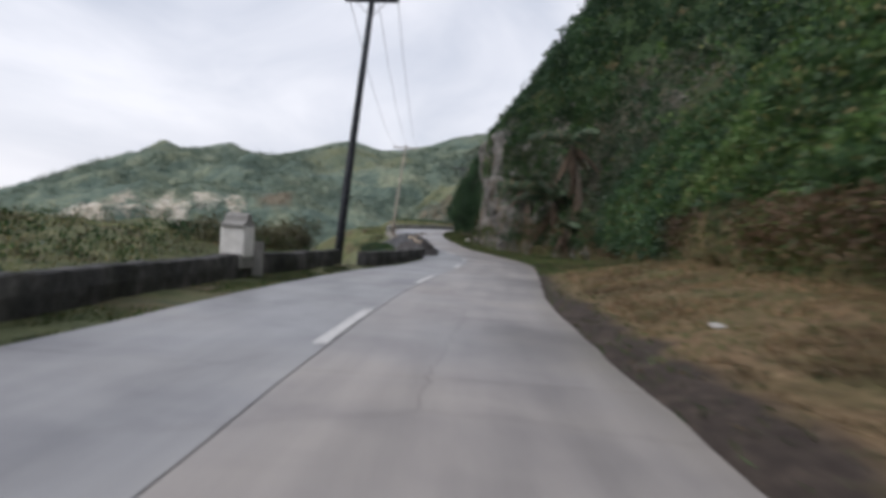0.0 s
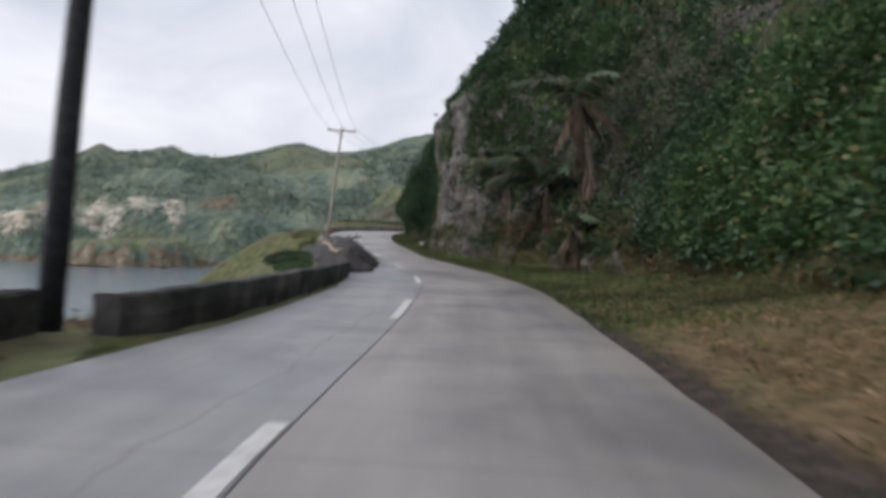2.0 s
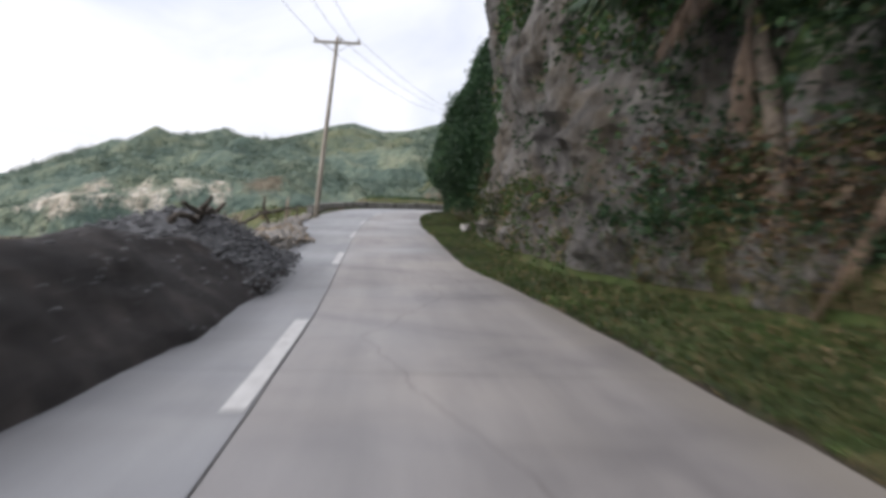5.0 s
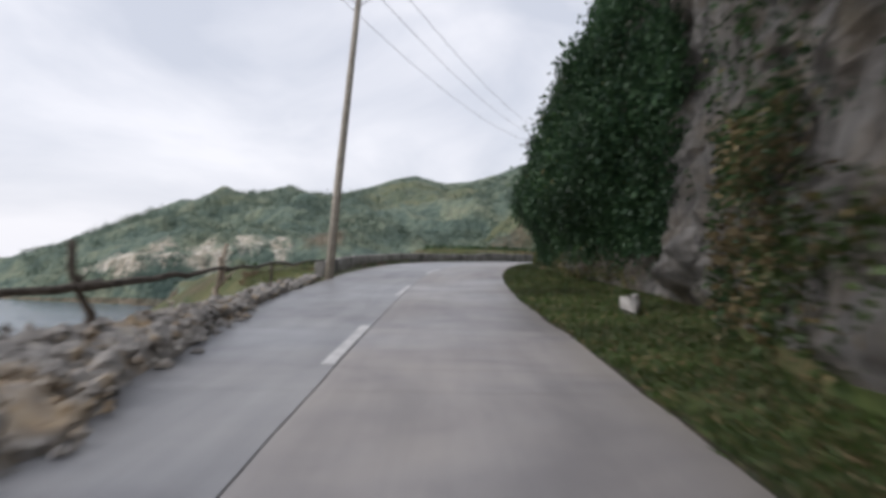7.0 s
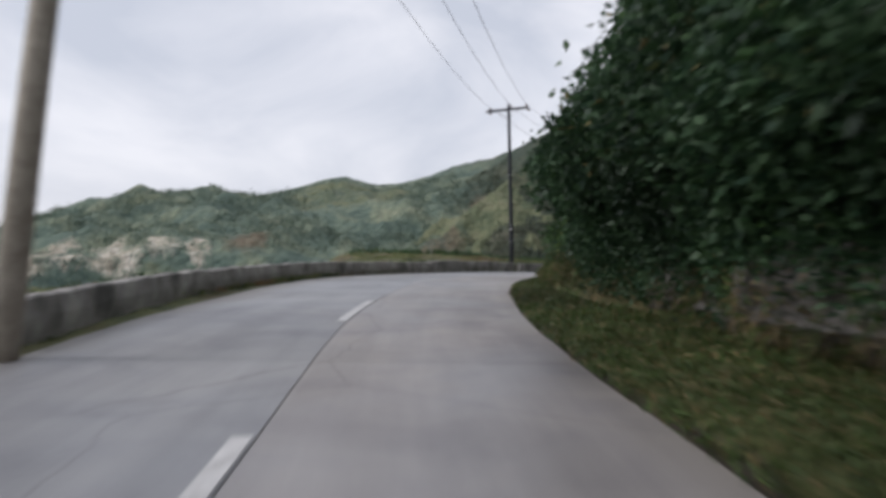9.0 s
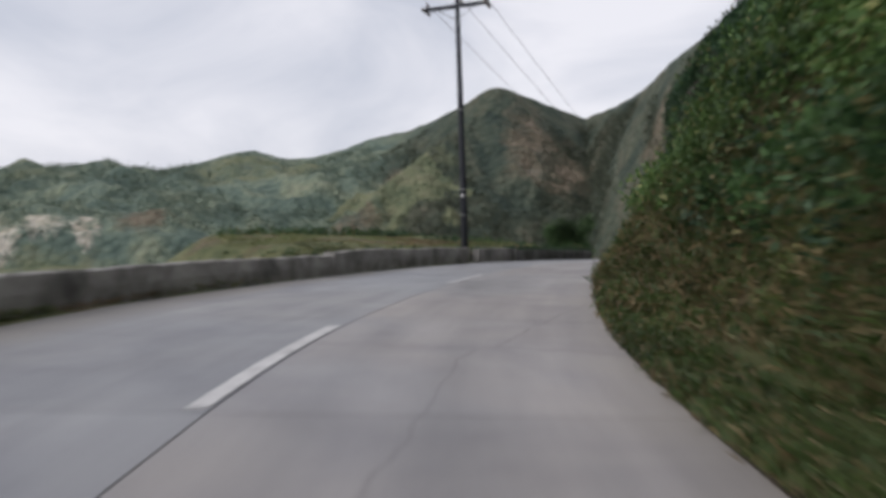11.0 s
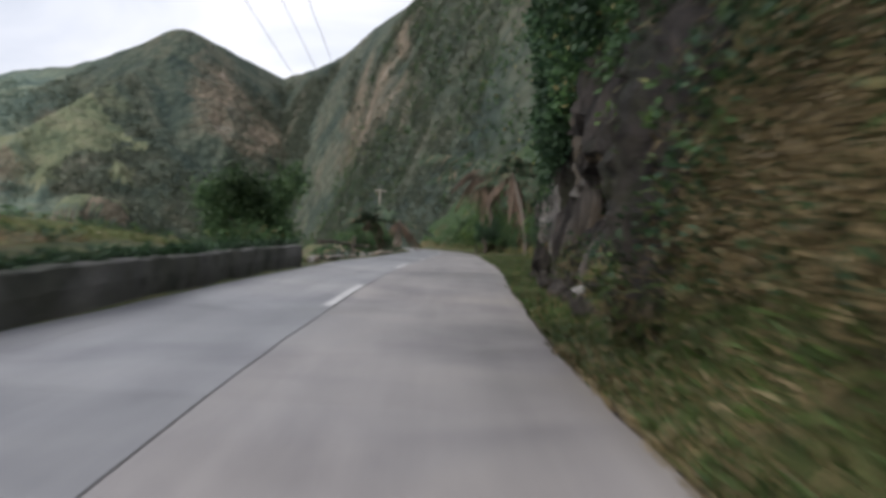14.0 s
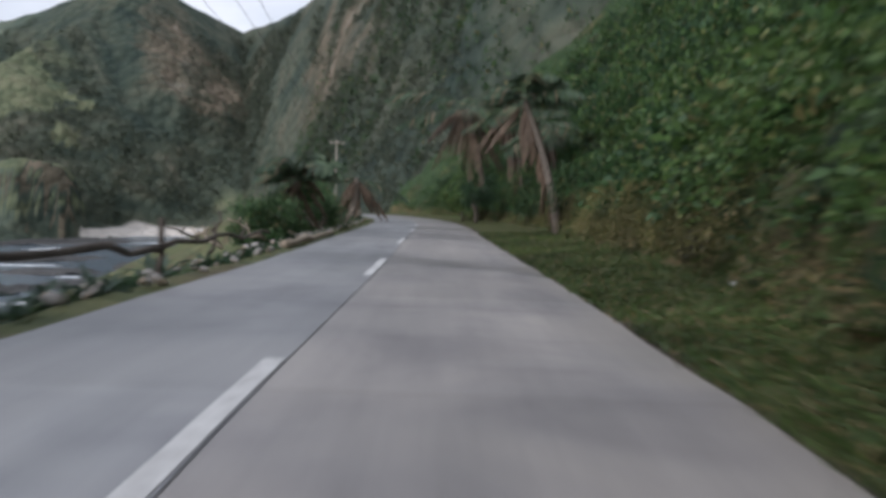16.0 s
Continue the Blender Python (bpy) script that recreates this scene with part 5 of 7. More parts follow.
def build_bluff_plants():
    """Shrubs and tall grass on the seaward shelf, behind the parapets."""
    def spread(count, ranges):
        s = np.concatenate([RNG.uniform(a, b, int(count * w)) for a, b, w, *_ in ranges])
        u = np.concatenate([RNG.uniform(lo, hi, int(count * w)) for a, b, w, lo, hi in ranges])
        p, off = shelf_point(s, u)
        k = off < -4.0 - 0.4 * (s < 18)
        k |= (s > 134) & (off < -2.9)
        k &= ~((s > 50) & (s < 77) & (off > -4.2))
        return p[k], s[k]

    shrub = [(-30, 9, 0.16, 0.1, 1.0), (9.5, 16.6, 0.10, 0.12, 0.6), (92, 97, 0.03, 0.4, 0.9), (14, 30, 0.03, 1.0, 1.5), (30, 56, 0.3, 0.12, 1.3), (56, 76, 0.05, 1.0, 2.2), (78, 118, 0.02, 0.2, 1.2), (117, 131, 0.06, 0.08, 1.0), (131, 136, 0.08, 0.1, 1.4), (148, 205, 0.34, 0.15, 1.4), (136.5, 151, 0.42, 0.2, 2.4)]
    p, s = spread(11000, shrub)
    up = np.tile([0.0, 0.0, 1.0], (len(p), 1))
    keep = vnoise(p, 0.2, 3.0) > -0.25
    p, up = p[keep], up[keep]
    q = vnoise(p, 0.3, 13.0)
    size = np.clip(leaf_size(p) * 0.85, 0.09, 0.2)
    size = np.where((s[keep] > 136) & (s[keep] < 150), 0.085, size)
    early = (s[keep] < 20) & (RNG.random(len(p)) < 0.7)
    clumps("brown_scrub", p[early], up[early], 14, 0.3, size[early] * 0.8, L_SCRUB, "brown-green scrub on the shelf behind the parapet", "scrub", 0.05)
    p, up, q, size = p[~early], up[~early], q[~early], size[~early]
    a = q < 0.0
    clumps("seaward_shrubs", p[a], up[a], 14, 0.36, size[a], L_DARK, "low dark shrubs on the shelf above the sea", "shrubs", 0.05)
    clumps("seaward_bushes", p[~a], up[~a], 14, 0.32, size[~a], L_GREEN, "low green bushes on the shelf above the sea", "bushes", 0.05)
    # low hummocks of scrub that cover the first stretch of the shelf
    s0 = RNG.uniform(-26, 10, 520)
    u0 = RNG.uniform(0.12, 1.0, 520)
    q0, _ = shelf_point(s0, u0)
    lift0 = np.clip(vnoise(q0, 0.28, 17.0), 0, 1) * 0.55
    q0[:, 2] += lift0
    up0 = np.tile([0.0, 0.0, 1.0], (len(q0), 1))
    near0 = vnoise(q0, 0.4, 23.0) > 0
    clumps("hummock_scrub", q0[near0], up0[near0], 40, 0.55, 0.075, L_SCRUB, "brown-green hummocks of scrub behind the parapet", "scrub", 0.0)
    clumps("hummock_shrubs", q0[~near0], up0[~near0], 40, 0.55, 0.075, L_GREEN, "green hummocks of shrubs behind the parapet", "shrubs", 0.0)
    grass = [(-30, 15, 0.34, 0.05, 1.0), (15, 30, 0.05, 0.6, 1.6), (30, 76, 0.22, 0.3, 1.8), (76, 132, 0.6, 0.1, 1.1), (132, 205, 0.08, 0.1, 1.4)]
    p, s = spread(130000, grass)
    m = len(p)
    q = vnoise(p, 0.35, 11.0)
    way = np.array([0.1, 0.1, 1.0]) + RNG.normal(size=(m, 3)) * 0.4
    ln = RNG.uniform(0.12, 0.34, m) * (1 + 0.5 * np.clip(q, -0.6, 1)) * np.where(s < 16, 0.5, 1.0)
    for sel, mat, nm in ((q > -0.22, L_MEADOW, "green"), (q <= -0.22, L_STRAW, "straw-coloured")):
        ob = leaf_mesh("tall_grass", p[sel], way[sel], ln[sel], ln[sel] * 0.06 + 0.012, mat, bend=0.8)
        tagged(ob, f"tall {nm} grass on the shelf above the sea", "grass", kind="stuff")


def build_wall_bush():
    """The leafy mass that hangs over the rock beside the bend, and the ivy above the cave."""
    def mass(name, n, s0, s1, z0, z1, out, mat, label, category, size=0.2, per=15, front=None):
        s = RNG.uniform(s0, s1, n)
        z = z0 + (z1 - z0) * RNG.random(n)
        h = np.clip(z - verge_height(s, FOOT(s, 1)), 0, None)
        f = SLOPE(s, 1) + SLOPE(s, 3) * np.clip(h / SLOPE(s, 2), 0, 1) + np.clip(h - SLOPE(s, 2), 0, None) / SLOPE(s, 4)
        edge = np.minimum(np.clip((s - s0) / 3, 0.15, 1), np.clip((s1 - s) / 3, 0.15, 1)) * np.clip((z - z0 + 0.4) / 1.6, 0.2, 1)
        wob = np.array([noise.noise(Vector((a * 0.5, b * 0.5, 4.0))) for a, b in zip(s, z)])
        if front is not None:
            high = SLOPE(s, 2)
            out = np.maximum(0.4, f - np.interp(s, [64, 69, 74, 84, 90], [5.2, 5.2, 5.0, 4.4, 4.0]) - 1.35 * np.clip(z / high, 0, 1) - np.clip(z - high, 0, None) / 1.6 + front - 1.1 * np.clip((2.8 - z) / 1.5, 0, 1))
        off = f - out * edge * (0.75 + 0.6 * wob) * RNG.random(n) ** 0.5
        p = road_point(s, off, z)
        x, y, _, tx, ty = along(s)
        nor = np.stack([-ty, tx, 0.35 + 0 * s], -1)
        clumps(name, p, unit(nor), per, 0.42, size, mat, label, category, lift=0.0, droop=0.25)

    mass("hanging_foliage", 13000, 66.8, 87.5, 1.3, 14, 1.9, L_DARK, "dense dark foliage hanging over the rock face", "foliage", 0.155, 15, 2.05)
    mass("hanging_foliage", 450, 74, 85, 0.4, 1.8, 0.8, L_DARK, "dark weeds and creepers at the rock's foot", "foliage", 0.12, 12)
    mass("hanging_foliage", 900, 68, 87, 1.8, 10, 1.7, L_GREEN, "lighter green leaves among the hanging foliage", "foliage", 0.17, 13, 2.15)
    mass("ivy", 3800, 130.5, 138, 3.0, 11, 0.8, L_DARK, "curtain of dark ivy over the overhanging rock", "ivy", 0.2)
    mass("ivy", 3400, 123.5, 132, 4.6, 13, 0.9, L_DARK, "dark ivy hanging from the top of the overhang", "ivy", 0.19)
    mass("ivy", 500, 124.5, 133, 4.0, 9, 0.9, L_GREEN, "lighter green creepers among the ivy", "ivy", 0.17)
    mass("cliff_creeper", 1300, 42.5, 50.5, 4.0, 13, 0.9, L_GREEN, "green vines hanging over the end of the rock face", "creeper", 0.15, 13)
    # leaves added only to darken the too bright rock behind them
    mass("ivy", 900, 132.4, 137.5, 0.7, 4.2, 0.9, L_DARK, "dark creepers over the rock beside the cave", "ivy", 0.13)
    mass("dry_hangings", 1500, 116.2, 121.6, 0.9, 3.4, 0.45, L_DRY, "tan dead grass and ferns hanging over the bank", "dry grass", 0.05, 22)
    mass("bank_bush", 1500, 106, 114, 2.2, 6.0, 1.2, L_DARK, "dark leafy bush leaning out of the bank", "bush", 0.15)
    mass("bank_vines", 1100, 86, 106, 2.8, 6.5, 0.7, L_BRIGHT, "bright green vines trailing over the bank's brow", "vines", 0.13)
    mass("broad_leaves", 160, 143.5, 149, 2.4, 5.0, 0.9, L_BRIGHT, "large bright green leaves standing out of the bushes", "leaves", 0.34, 9)
    mass("broad_leaves", 120, 139, 160, 1.5, 5.0, 0.7, L_GREEN, "large green leaves among the roadside bushes", "leaves", 0.3, 9)
    mass("dry_hangings", 1300, 141, 170, 0.5, 2.0, 0.5, L_OLIVE, "olive grass hanging down the bank among the bushes", "grass", 0.07, 18)
    mass("bank_ferns", 1500, 100, 124, 3.4, 9, 0.9, L_DARK, "dark green ferns and vines arching over the bank", "ferns", 0.15)
    mass("bank_ferns", 1500, 108, 125, 3.6, 10, 1.1, L_GREEN, "green ferns above the rocky bank", "ferns", 0.14)
    mass("dry_fringe", 2600, -28, 27, 1.35, 2.1, 0.5, L_DEADFERN, "brown dead ferns and roots hanging over the cut bank", "dry ferns", 0.085, 15)
    mass("dry_fringe", 900, -28, 27, 1.0, 2.0, 0.4, L_GRASS, "green weeds growing out of the cut bank", "weeds", 0.09, 14)
    mass("bank_ferns", 1700, -28, 24, 2.2, 4.6, 0.7, L_BRIGHT, "bright green vines spilling over the cut bank", "vines", 0.15, 13)
    mass("roadside_shrub", 2000, 17, 31, 1.4, 7.5, 1.3, L_GREEN, "large-leaved green shrub leaning out of the slope", "shrub", 0.19)
    mass("roadside_shrub", 1400, 15, 34, 1.0, 6.5, 1.0, L_DARK, "dark undergrowth below the leaning shrub", "shrub", 0.17)
    mass("dry_hangings", 1500, 26, 47, 0.7, 2.6, 0.5, L_DEADFERN, "brown dead ferns over the low rocky bank", "dry ferns", 0.11, 12)
    mass("cliff_scrub", 3000, 30, 43.5, 2.5, 15, 0.8, L_HAZY_VINE, "grey-brown scrub and dead vines on the cliff", "scrub", 0.12, 17)
    mass("rock_tufts", 260, 47.5, 60, 0.3, 2.0, 0.5, L_GRASS, "grass and weeds at the rock's foot", "weeds", 0.12, 12)
    mass("rock_tufts", 260, 47.5, 66, 2.5, 9, 0.3, L_GREEN, "green tufts growing from cracks in the rock", "weeds", 0.13, 10)
    mass("cliff_creeper", 420, 30, 43, 2.2, 13, 0.8, L_DARK, "dark creepers behind the palms", "creeper")
    mass("cliff_creeper", 200, 59.5, 63.5, 0.3, 3.2, 0.5, L_GREEN, "green creepers over the slope at the rock's foot", "creeper", 0.12, 12)
    mass("cliff_creeper", 120, 59.5, 63, 0.3, 3.0, 0.5, L_DRY, "dry brown creepers over the slope at the rock's foot", "creeper", 0.13, 12)
    mass("cliff_creeper", 700, 53, 59, 6.5, 12, 0.7, L_GREEN, "green creepers on the rock face", "creeper", 0.18)


def build_far_woods():
    """Tree crowns over the hills, so that they read as woods and not as a skin."""
    g = HILL_GRID[0]
    azs = np.linspace(-64, 50, g.shape[0])

    sparse = HILL_KIND[0][:-1, :-1]

    def woods(name, count, lo, hi, r0, r1, size, per, mat, label, seed, crest=110):
        def w(sta, cols, cen):
            r = np.hypot(cen[..., 0] - CENTRE[0], cen[..., 1] - CENTRE[1])
            return sparse * ((sta > lo) & (sta < hi) & (r > r0) & (r < r1) & (cen[..., 2] > -20) & (cols < crest))

        p, n, s, j = grid_samples(g, azs, count, w)
        n = n * np.sign(n[:, 2:3])
        k = vnoise(p, 0.013, seed) > -0.12
        clumps(name, p[k], n[k], per, size * 1.1, np.full(k.sum(), size) * RNG.uniform(0.6, 1.3, k.sum()), mat, label, "woods", 0.0)

    woods("near_woods", 13000, 4, 34, 110, 330, 0.55, 12, L_HILL, "grey-green bushes and trees over the valley side", 2.0, 118)
    woods("near_woods", 3500, 4, 34, 110, 330, 0.65, 11, L_GREEN, "green bushes over the valley side", 7.0, 118)
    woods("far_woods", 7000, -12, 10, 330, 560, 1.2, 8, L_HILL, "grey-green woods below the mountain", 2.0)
    woods("far_woods", 9000, -52, -12, 350, 940, 1.7, 7, L_HAZED_HILL, "grey-green woods on the far hills", 4.0)


build_far_woods()
build_slope_plants()
build_verges()
build_litter()
build_bluff_plants()
build_wall_bush()

# ---------------------------------------------------------------- palms and the tree
M_TRUNK = material("palm_trunk", [(0.3, (0.06, 0.05, 0.04)), (0.7, (0.16, 0.13, 0.10))], 7.0, bump=0.6, bump_scale=20)
M_BARK = material("tree_bark", [(0.3, (0.06, 0.05, 0.04)), (0.7, (0.15, 0.125, 0.10))], 6.0, bump=0.6)
L_PALM = leaf_material("palm_leaf", (0.038, 0.07, 0.042), (0.105, 0.15, 0.08), (0.2, 0.16, 0.1), 0.14)
L_TREE = leaf_material("tree_leaf", (0.03, 0.075, 0.03), (0.11, 0.18, 0.07))
L_DEAD = leaf_material("dead_frond", (0.075, 0.052, 0.036), (0.21, 0.148, 0.102))


def frond(parent, base, way, length, mat, dead=False, seed=0, push=0.3):
    """One palm leaf: a curved midrib with leaflets down both sides."""
    rnd = random.Random(seed)
    way = Vector(way).normalized()
    bm = bmesh.new()
    n = 9
    pts = []
    sag = (0.75 if dead else 0.36) * length
    out = Vector((way.x, way.y, 0)).normalized()
    for i in range(n):
        u = i / (n - 1)
        pts.append(Vector(base) + way * length * u * (1 - 0.3 * u) + out * length * push * u * u + Vector((0, 0, -sag * u * u)))
    tube(pts, [0.035 * (1 - 0.85 * i / n) for i in range(n)], 5, bm)
    side = way.cross(Vector((0, 0, 1)))
    side = side.normalized() if side.length > 0.05 else Vector((1, 0, 0))
    count = 34
    for k in range(count):
        u = 0.12 + 0.88 * k / count
        i = min(int(u * (n - 1)), n - 2)
        p = pts[i].lerp(pts[i + 1], u * (n - 1) - i)
        d = (pts[i + 1] - pts[i]).normalized()
        ll = length * 0.33 * math.sin(math.pi * (0.15 + 0.8 * u)) + 0.1
        for sg in (-1, 1):
            w = (side * sg * (0.5 if dead else 0.75) + d * 0.7 + Vector((0, 0, -0.75 if dead else -0.45)) + Vector([rnd.uniform(-0.15, 0.15) for _ in range(3)])).normalized()
            tip = p + w * ll * rnd.uniform(0.8, 1.1) + Vector((0, 0, -0.2 * ll))
            wd = d * (0.06 + 0.03 * rnd.random())
            mid = p.lerp(tip, 0.45) + Vector((0, 0, 0.04 * ll))
            a, b, c, e = bm.verts.new(p), bm.verts.new(mid + wd), bm.verts.new(tip), bm.verts.new(mid - wd)
            bm.faces.new((a, b, c, e))
    ob = part("frond", bm, mat, parent, "dry brown hanging frond" if dead else "")
    return ob


def palm(base, crown, label, green=11, dead=6, length=2.6, radius=0.14, seed=1, upright=0.6, skirt=0, skirt_length=2.0):
    rnd = random.Random(seed)
    base, crown = Vector(base), Vector(crown)
    ob = thing("palm_tree", base, label, "palm tree", "palms")
    top = crown - base
    pts = [top * u + Vector((0.25 * top.z * 0.15 * math.sin(u * 3), 0, 0)) for u in np.linspace(0, 1, 12)]
    pts[0] -= Vector((0, 0, 0.5))
    bm = tube(pts, [radius * (1.25 - 0.45 * i / 11) * (1 + 0.06 * (i % 2)) for i in range(12)], 9)
    part("trunk", bm, M_TRUNK, ob, smooth=True)
    for k in range(green):
        a = k * 2.4 + rnd.uniform(-0.3, 0.3)
        el = math.tan(rnd.uniform(0.35 if upright > 1.2 else -0.25, 1.2)) * (0.5 + 0.6 * upright)
        frond(ob, pts[-1], (math.cos(a), math.sin(a), el), length * rnd.uniform(0.6, 1.15), L_PALM, False, seed * 50 + k)
    for k in range(dead):
        a = k * 2.1 + rnd.uniform(-0.5, 0.5)
        frond(ob, pts[-1] - Vector((0, 0, 0.1)), (math.cos(a), math.sin(a), rnd.uniform(-1.6, 0.1)), length * rnd.uniform(0.35, 0.65), L_DEAD, True, seed * 70 + k)
    for k in range(skirt):
        a = k * 2.4 + rnd.uniform(-0.4, 0.4)
        at = pts[-1].lerp(pts[3], 0.95 * rnd.random() ** 1.3)
        frond(ob, at + Vector((math.cos(a), math.sin(a), 0)) * radius, (math.cos(a) * 0.35, math.sin(a) * 0.35, rnd.uniform(-2.2, -1.3)), skirt_length * rnd.uniform(0.5, 1.0), L_DEAD, True, seed * 90 + k, 0.0)
    return ob


palm(road_point(43.0, 6.0, 0.7), road_point(45.0, 6.0, 5.6), "coconut palm with drooping grey-green fronds against the cliff", 15, 8, 2.9, 0.14, 1, 0.2, 8, 1.3)
palm(road_point(36.6, 8.0, 1.7), road_point(37.2, 7.0, 7.6), "coconut palm hung with a long brown skirt of dead fronds", 8, 4, 3.6, 0.18, 2, 1.3, 18, 1.5)
palm(road_point(40.4, 7.8, 2.1), road_point(40.6, 6.9, 4.0), "palm with tall dark green upright fronds", 10, 2, 4.6, 0.16, 9, 2.8, 4, 1.2)
palm(road_point(35.2, 6.7, 0.9), road_point(35.3, 6.5, 2.1), "stunted palm collapsed into pale dead fronds at the bank's foot", 4, 9, 1.7, 0.13, 3, 1.5, 4, 1.0)
palm(road_point(161.5, 6.3, 0.5), road_point(167.5, 5.4, 6.6), "leaning palm with a thick brown skirt of dead fronds", 11, 4, 3.6, 0.15, 4, 1.6, 22, 1.7)
palm(road_point(190, 6.5, 0.5), road_point(191, 4.6, 9.6), "wind-torn palm with a drooping dead crown", 6, 20, 7.5, 0.17, 5, 0.4, 10, 3.2)
palm(road_point(181, 7.6, 0.8), road_point(182, 6.4, 8.2), "palm with a brown dead skirt below its crown", 9, 9, 4.6, 0.15, 8, 0.9, 16, 2.8)
palm(road_point(173, 8.4, 0.8), road_point(174, 7.6, 6.4), "palm half hidden among the bushes of the slope", 10, 6, 4.0, 0.14, 10, 0.8, 8, 2.0)
palm(road_point(160.5, -4.6, -0.5), road_point(160.5, -4.6, 2.0), "small palm with upright fronds among seaward bushes", 11, 3, 2.6, 0.12, 6, 2.0, 5, 1.2)
palm(road_point(163, -5.2, -0.5), road_point(163.4, -5.0, 2.4), "thin palm with ragged fronds among seaward bushes", 9, 5, 2.4, 0.11, 11, 1.4, 6, 1.3)
palm(road_point(180, -4.6, -0.4), road_point(182, -4.3, 3.0), "palm stump with collapsed dead fronds", 2, 16, 4.0, 0.2, 7, 0.3, 8, 2.0)


def broad_tree(at, height, spread, label, seed=3, leaves=4200, mat=None, size=0.17):
    rnd = random.Random(seed)
    ob = thing("tree", at, label, "tree")
    bm = tube([(0, 0, -0.4), (0.05, 0, height * 0.2), (-0.05, 0.08, height * 0.42)], [0.17, 0.13, 0.1], 9)
    part("trunk", bm, M_BARK, ob, smooth=True)
    tips = []
    for k in range(9):
        a = k * 2.4
        end = Vector((math.cos(a) * spread * rnd.uniform(0.45, 0.85), math.sin(a) * spread * rnd.uniform(0.45, 0.85), height * rnd.uniform(0.45, 0.92)))
        start = Vector((0, 0, height * rnd.uniform(0.15, 0.4)))
        mid = start.lerp(end, 0.5) + Vector((0, 0, 0.25))
        part("limb", tube([start, mid, end], [0.07, 0.045, 0.015], 6), M_BARK, ob)
        tips += [end, mid.lerp(end, 0.5), end + Vector((rnd.uniform(-0.6, 0.6), rnd.uniform(-0.6, 0.6), rnd.uniform(-0.3, 0.4)))]
    tips = np.array([tuple(t) for t in tips])
    c = tips[RNG.integers(0, len(tips), leaves)] + RNG.normal(size=(leaves, 3)) * spread * 0.17
    c[:, 2] = np.maximum(c[:, 2], 0.15)
    way = (c - np.array([0, 0, height * 0.4])) * 0.5 + RNG.normal(size=(leaves, 3)) * 0.6
    ln = size * RNG.uniform(0.7, 1.4, leaves)
    leaf_mesh("crown", c, way, ln, ln * 0.5, mat or L_DARK, ob)
    return ob


broad_tree(road_point(136, -5.15, -1.6), 4.4, 1.5, "dense dark green tree above the shore", 3, 17000, L_TREE, 0.14)
broad_tree(road_point(134, -4.6, -0.7), 1.5, 1.2, "low olive-green bush behind the parapet", 4, 9000, L_GREEN, 0.13)
for s, off, high, wide, seed in ((11.2, -5.6, 0.95, 1.0, 31), (12.8, -5.2, 1.05, 1.0, 32), (14.3, -5.5, 1.1, 1.0, 33), (15.8, -5.3, 0.95, 0.8, 34), (13.4, -6.8, 1.1, 1.1, 35)):
    broad_tree(road_point(s, off, 0.05), high, wide, "low brown-green scrub bush behind the parapet", seed, 3600, L_SCRUB, 0.075)
for s, off, base, high, wide, seed, mat, words in ((154, -4.3, -0.5, 1.2, 0.8, 21, L_GREEN, "low green"), (158, -5.0, -0.9, 2.2, 1.2, 22, L_TREE, "dense green"), (162, -5.9, -0.8, 2.6, 1.5, 23, L_GREEN, "rounded olive-green"),
                                                   (166, -5.0, -0.3, 1.6, 1.4, 24, L_TREE, "dense green"), (170, -5.8, -0.2, 2.0, 1.6, 25, L_GREEN, "rounded olive-green"), (173, -6.5, -0.2, 2.4, 1.6, 26, L_TREE, "dense green")):
    broad_tree(road_point(s, off, base), high, wide, f"{words} bush among driftwood on the seaward verge", seed, 4200, mat, 0.13)
broad_tree(road_point(184, 4.6, 0.0), 3.3, 1.3, "dark rounded bush at the road's edge", 6, 3500, L_DARK, 0.16)
broad_tree(road_point(190, 4.4, 0.0), 2.4, 1.9, "yellow-green leafy bush at the road's edge", 7, 2500, L_BRIGHT, 0.22)



def rosette(at, size, label, seed):
    """A spiky plant of long pointed leaves from one root."""
    rnd = random.Random(seed)
    ob = thing("spiky_plant", at, label, "plant", "spiky plants")
    for k in range(17):
        a, el = k * 2.4, rnd.uniform(0.25, 1.3)
        d = Vector((math.cos(a) * math.cos(el), math.sin(a) * math.cos(el), math.sin(el)))
        side = d.cross(Vector((0, 0, 1))).normalized() * 0.045
        ln = size * rnd.uniform(0.7, 1.2)
        pts = [d * ln * u + Vector((0, 0, -0.35 * ln * u * u)) for u in (0, 0.35, 0.7, 1.0)]
        bm = bmesh.new()
        left = [bm.verts.new(p - side * w) for p, w in zip(pts, (0.7, 1.0, 0.7, 0.05))]
        mid = [bm.verts.new(p - Vector((0, 0, 0.02))) for p in pts]
        right = [bm.verts.new(p + side * w) for p, w in zip(pts, (0.7, 1.0, 0.7, 0.05))]
        for i in range(3):
            bm.faces.new((left[i], mid[i], mid[i + 1], left[i + 1]))
            bm.faces.new((mid[i], right[i], right[i + 1], mid[i + 1]))
        part("leaf", bm, L_AGAVE, ob)
    return ob


L_AGAVE = leaf_material("agave_leaf", (0.05, 0.085, 0.06), (0.13, 0.18, 0.13))
for k, (s, off) in enumerate(((139.2, -2.95), (140.0, -3.15), (140.6, -2.9), (141.3, -3.1), (142.4, -3.0), (143.3, -3.2), (145.2, -3.1), (138.3, -3.1))):
    rosette(road_point(s, off, -0.12), 0.5 + 0.12 * (k % 3), "grey-green spiky plant among stones at the road's edge", 200 + k)

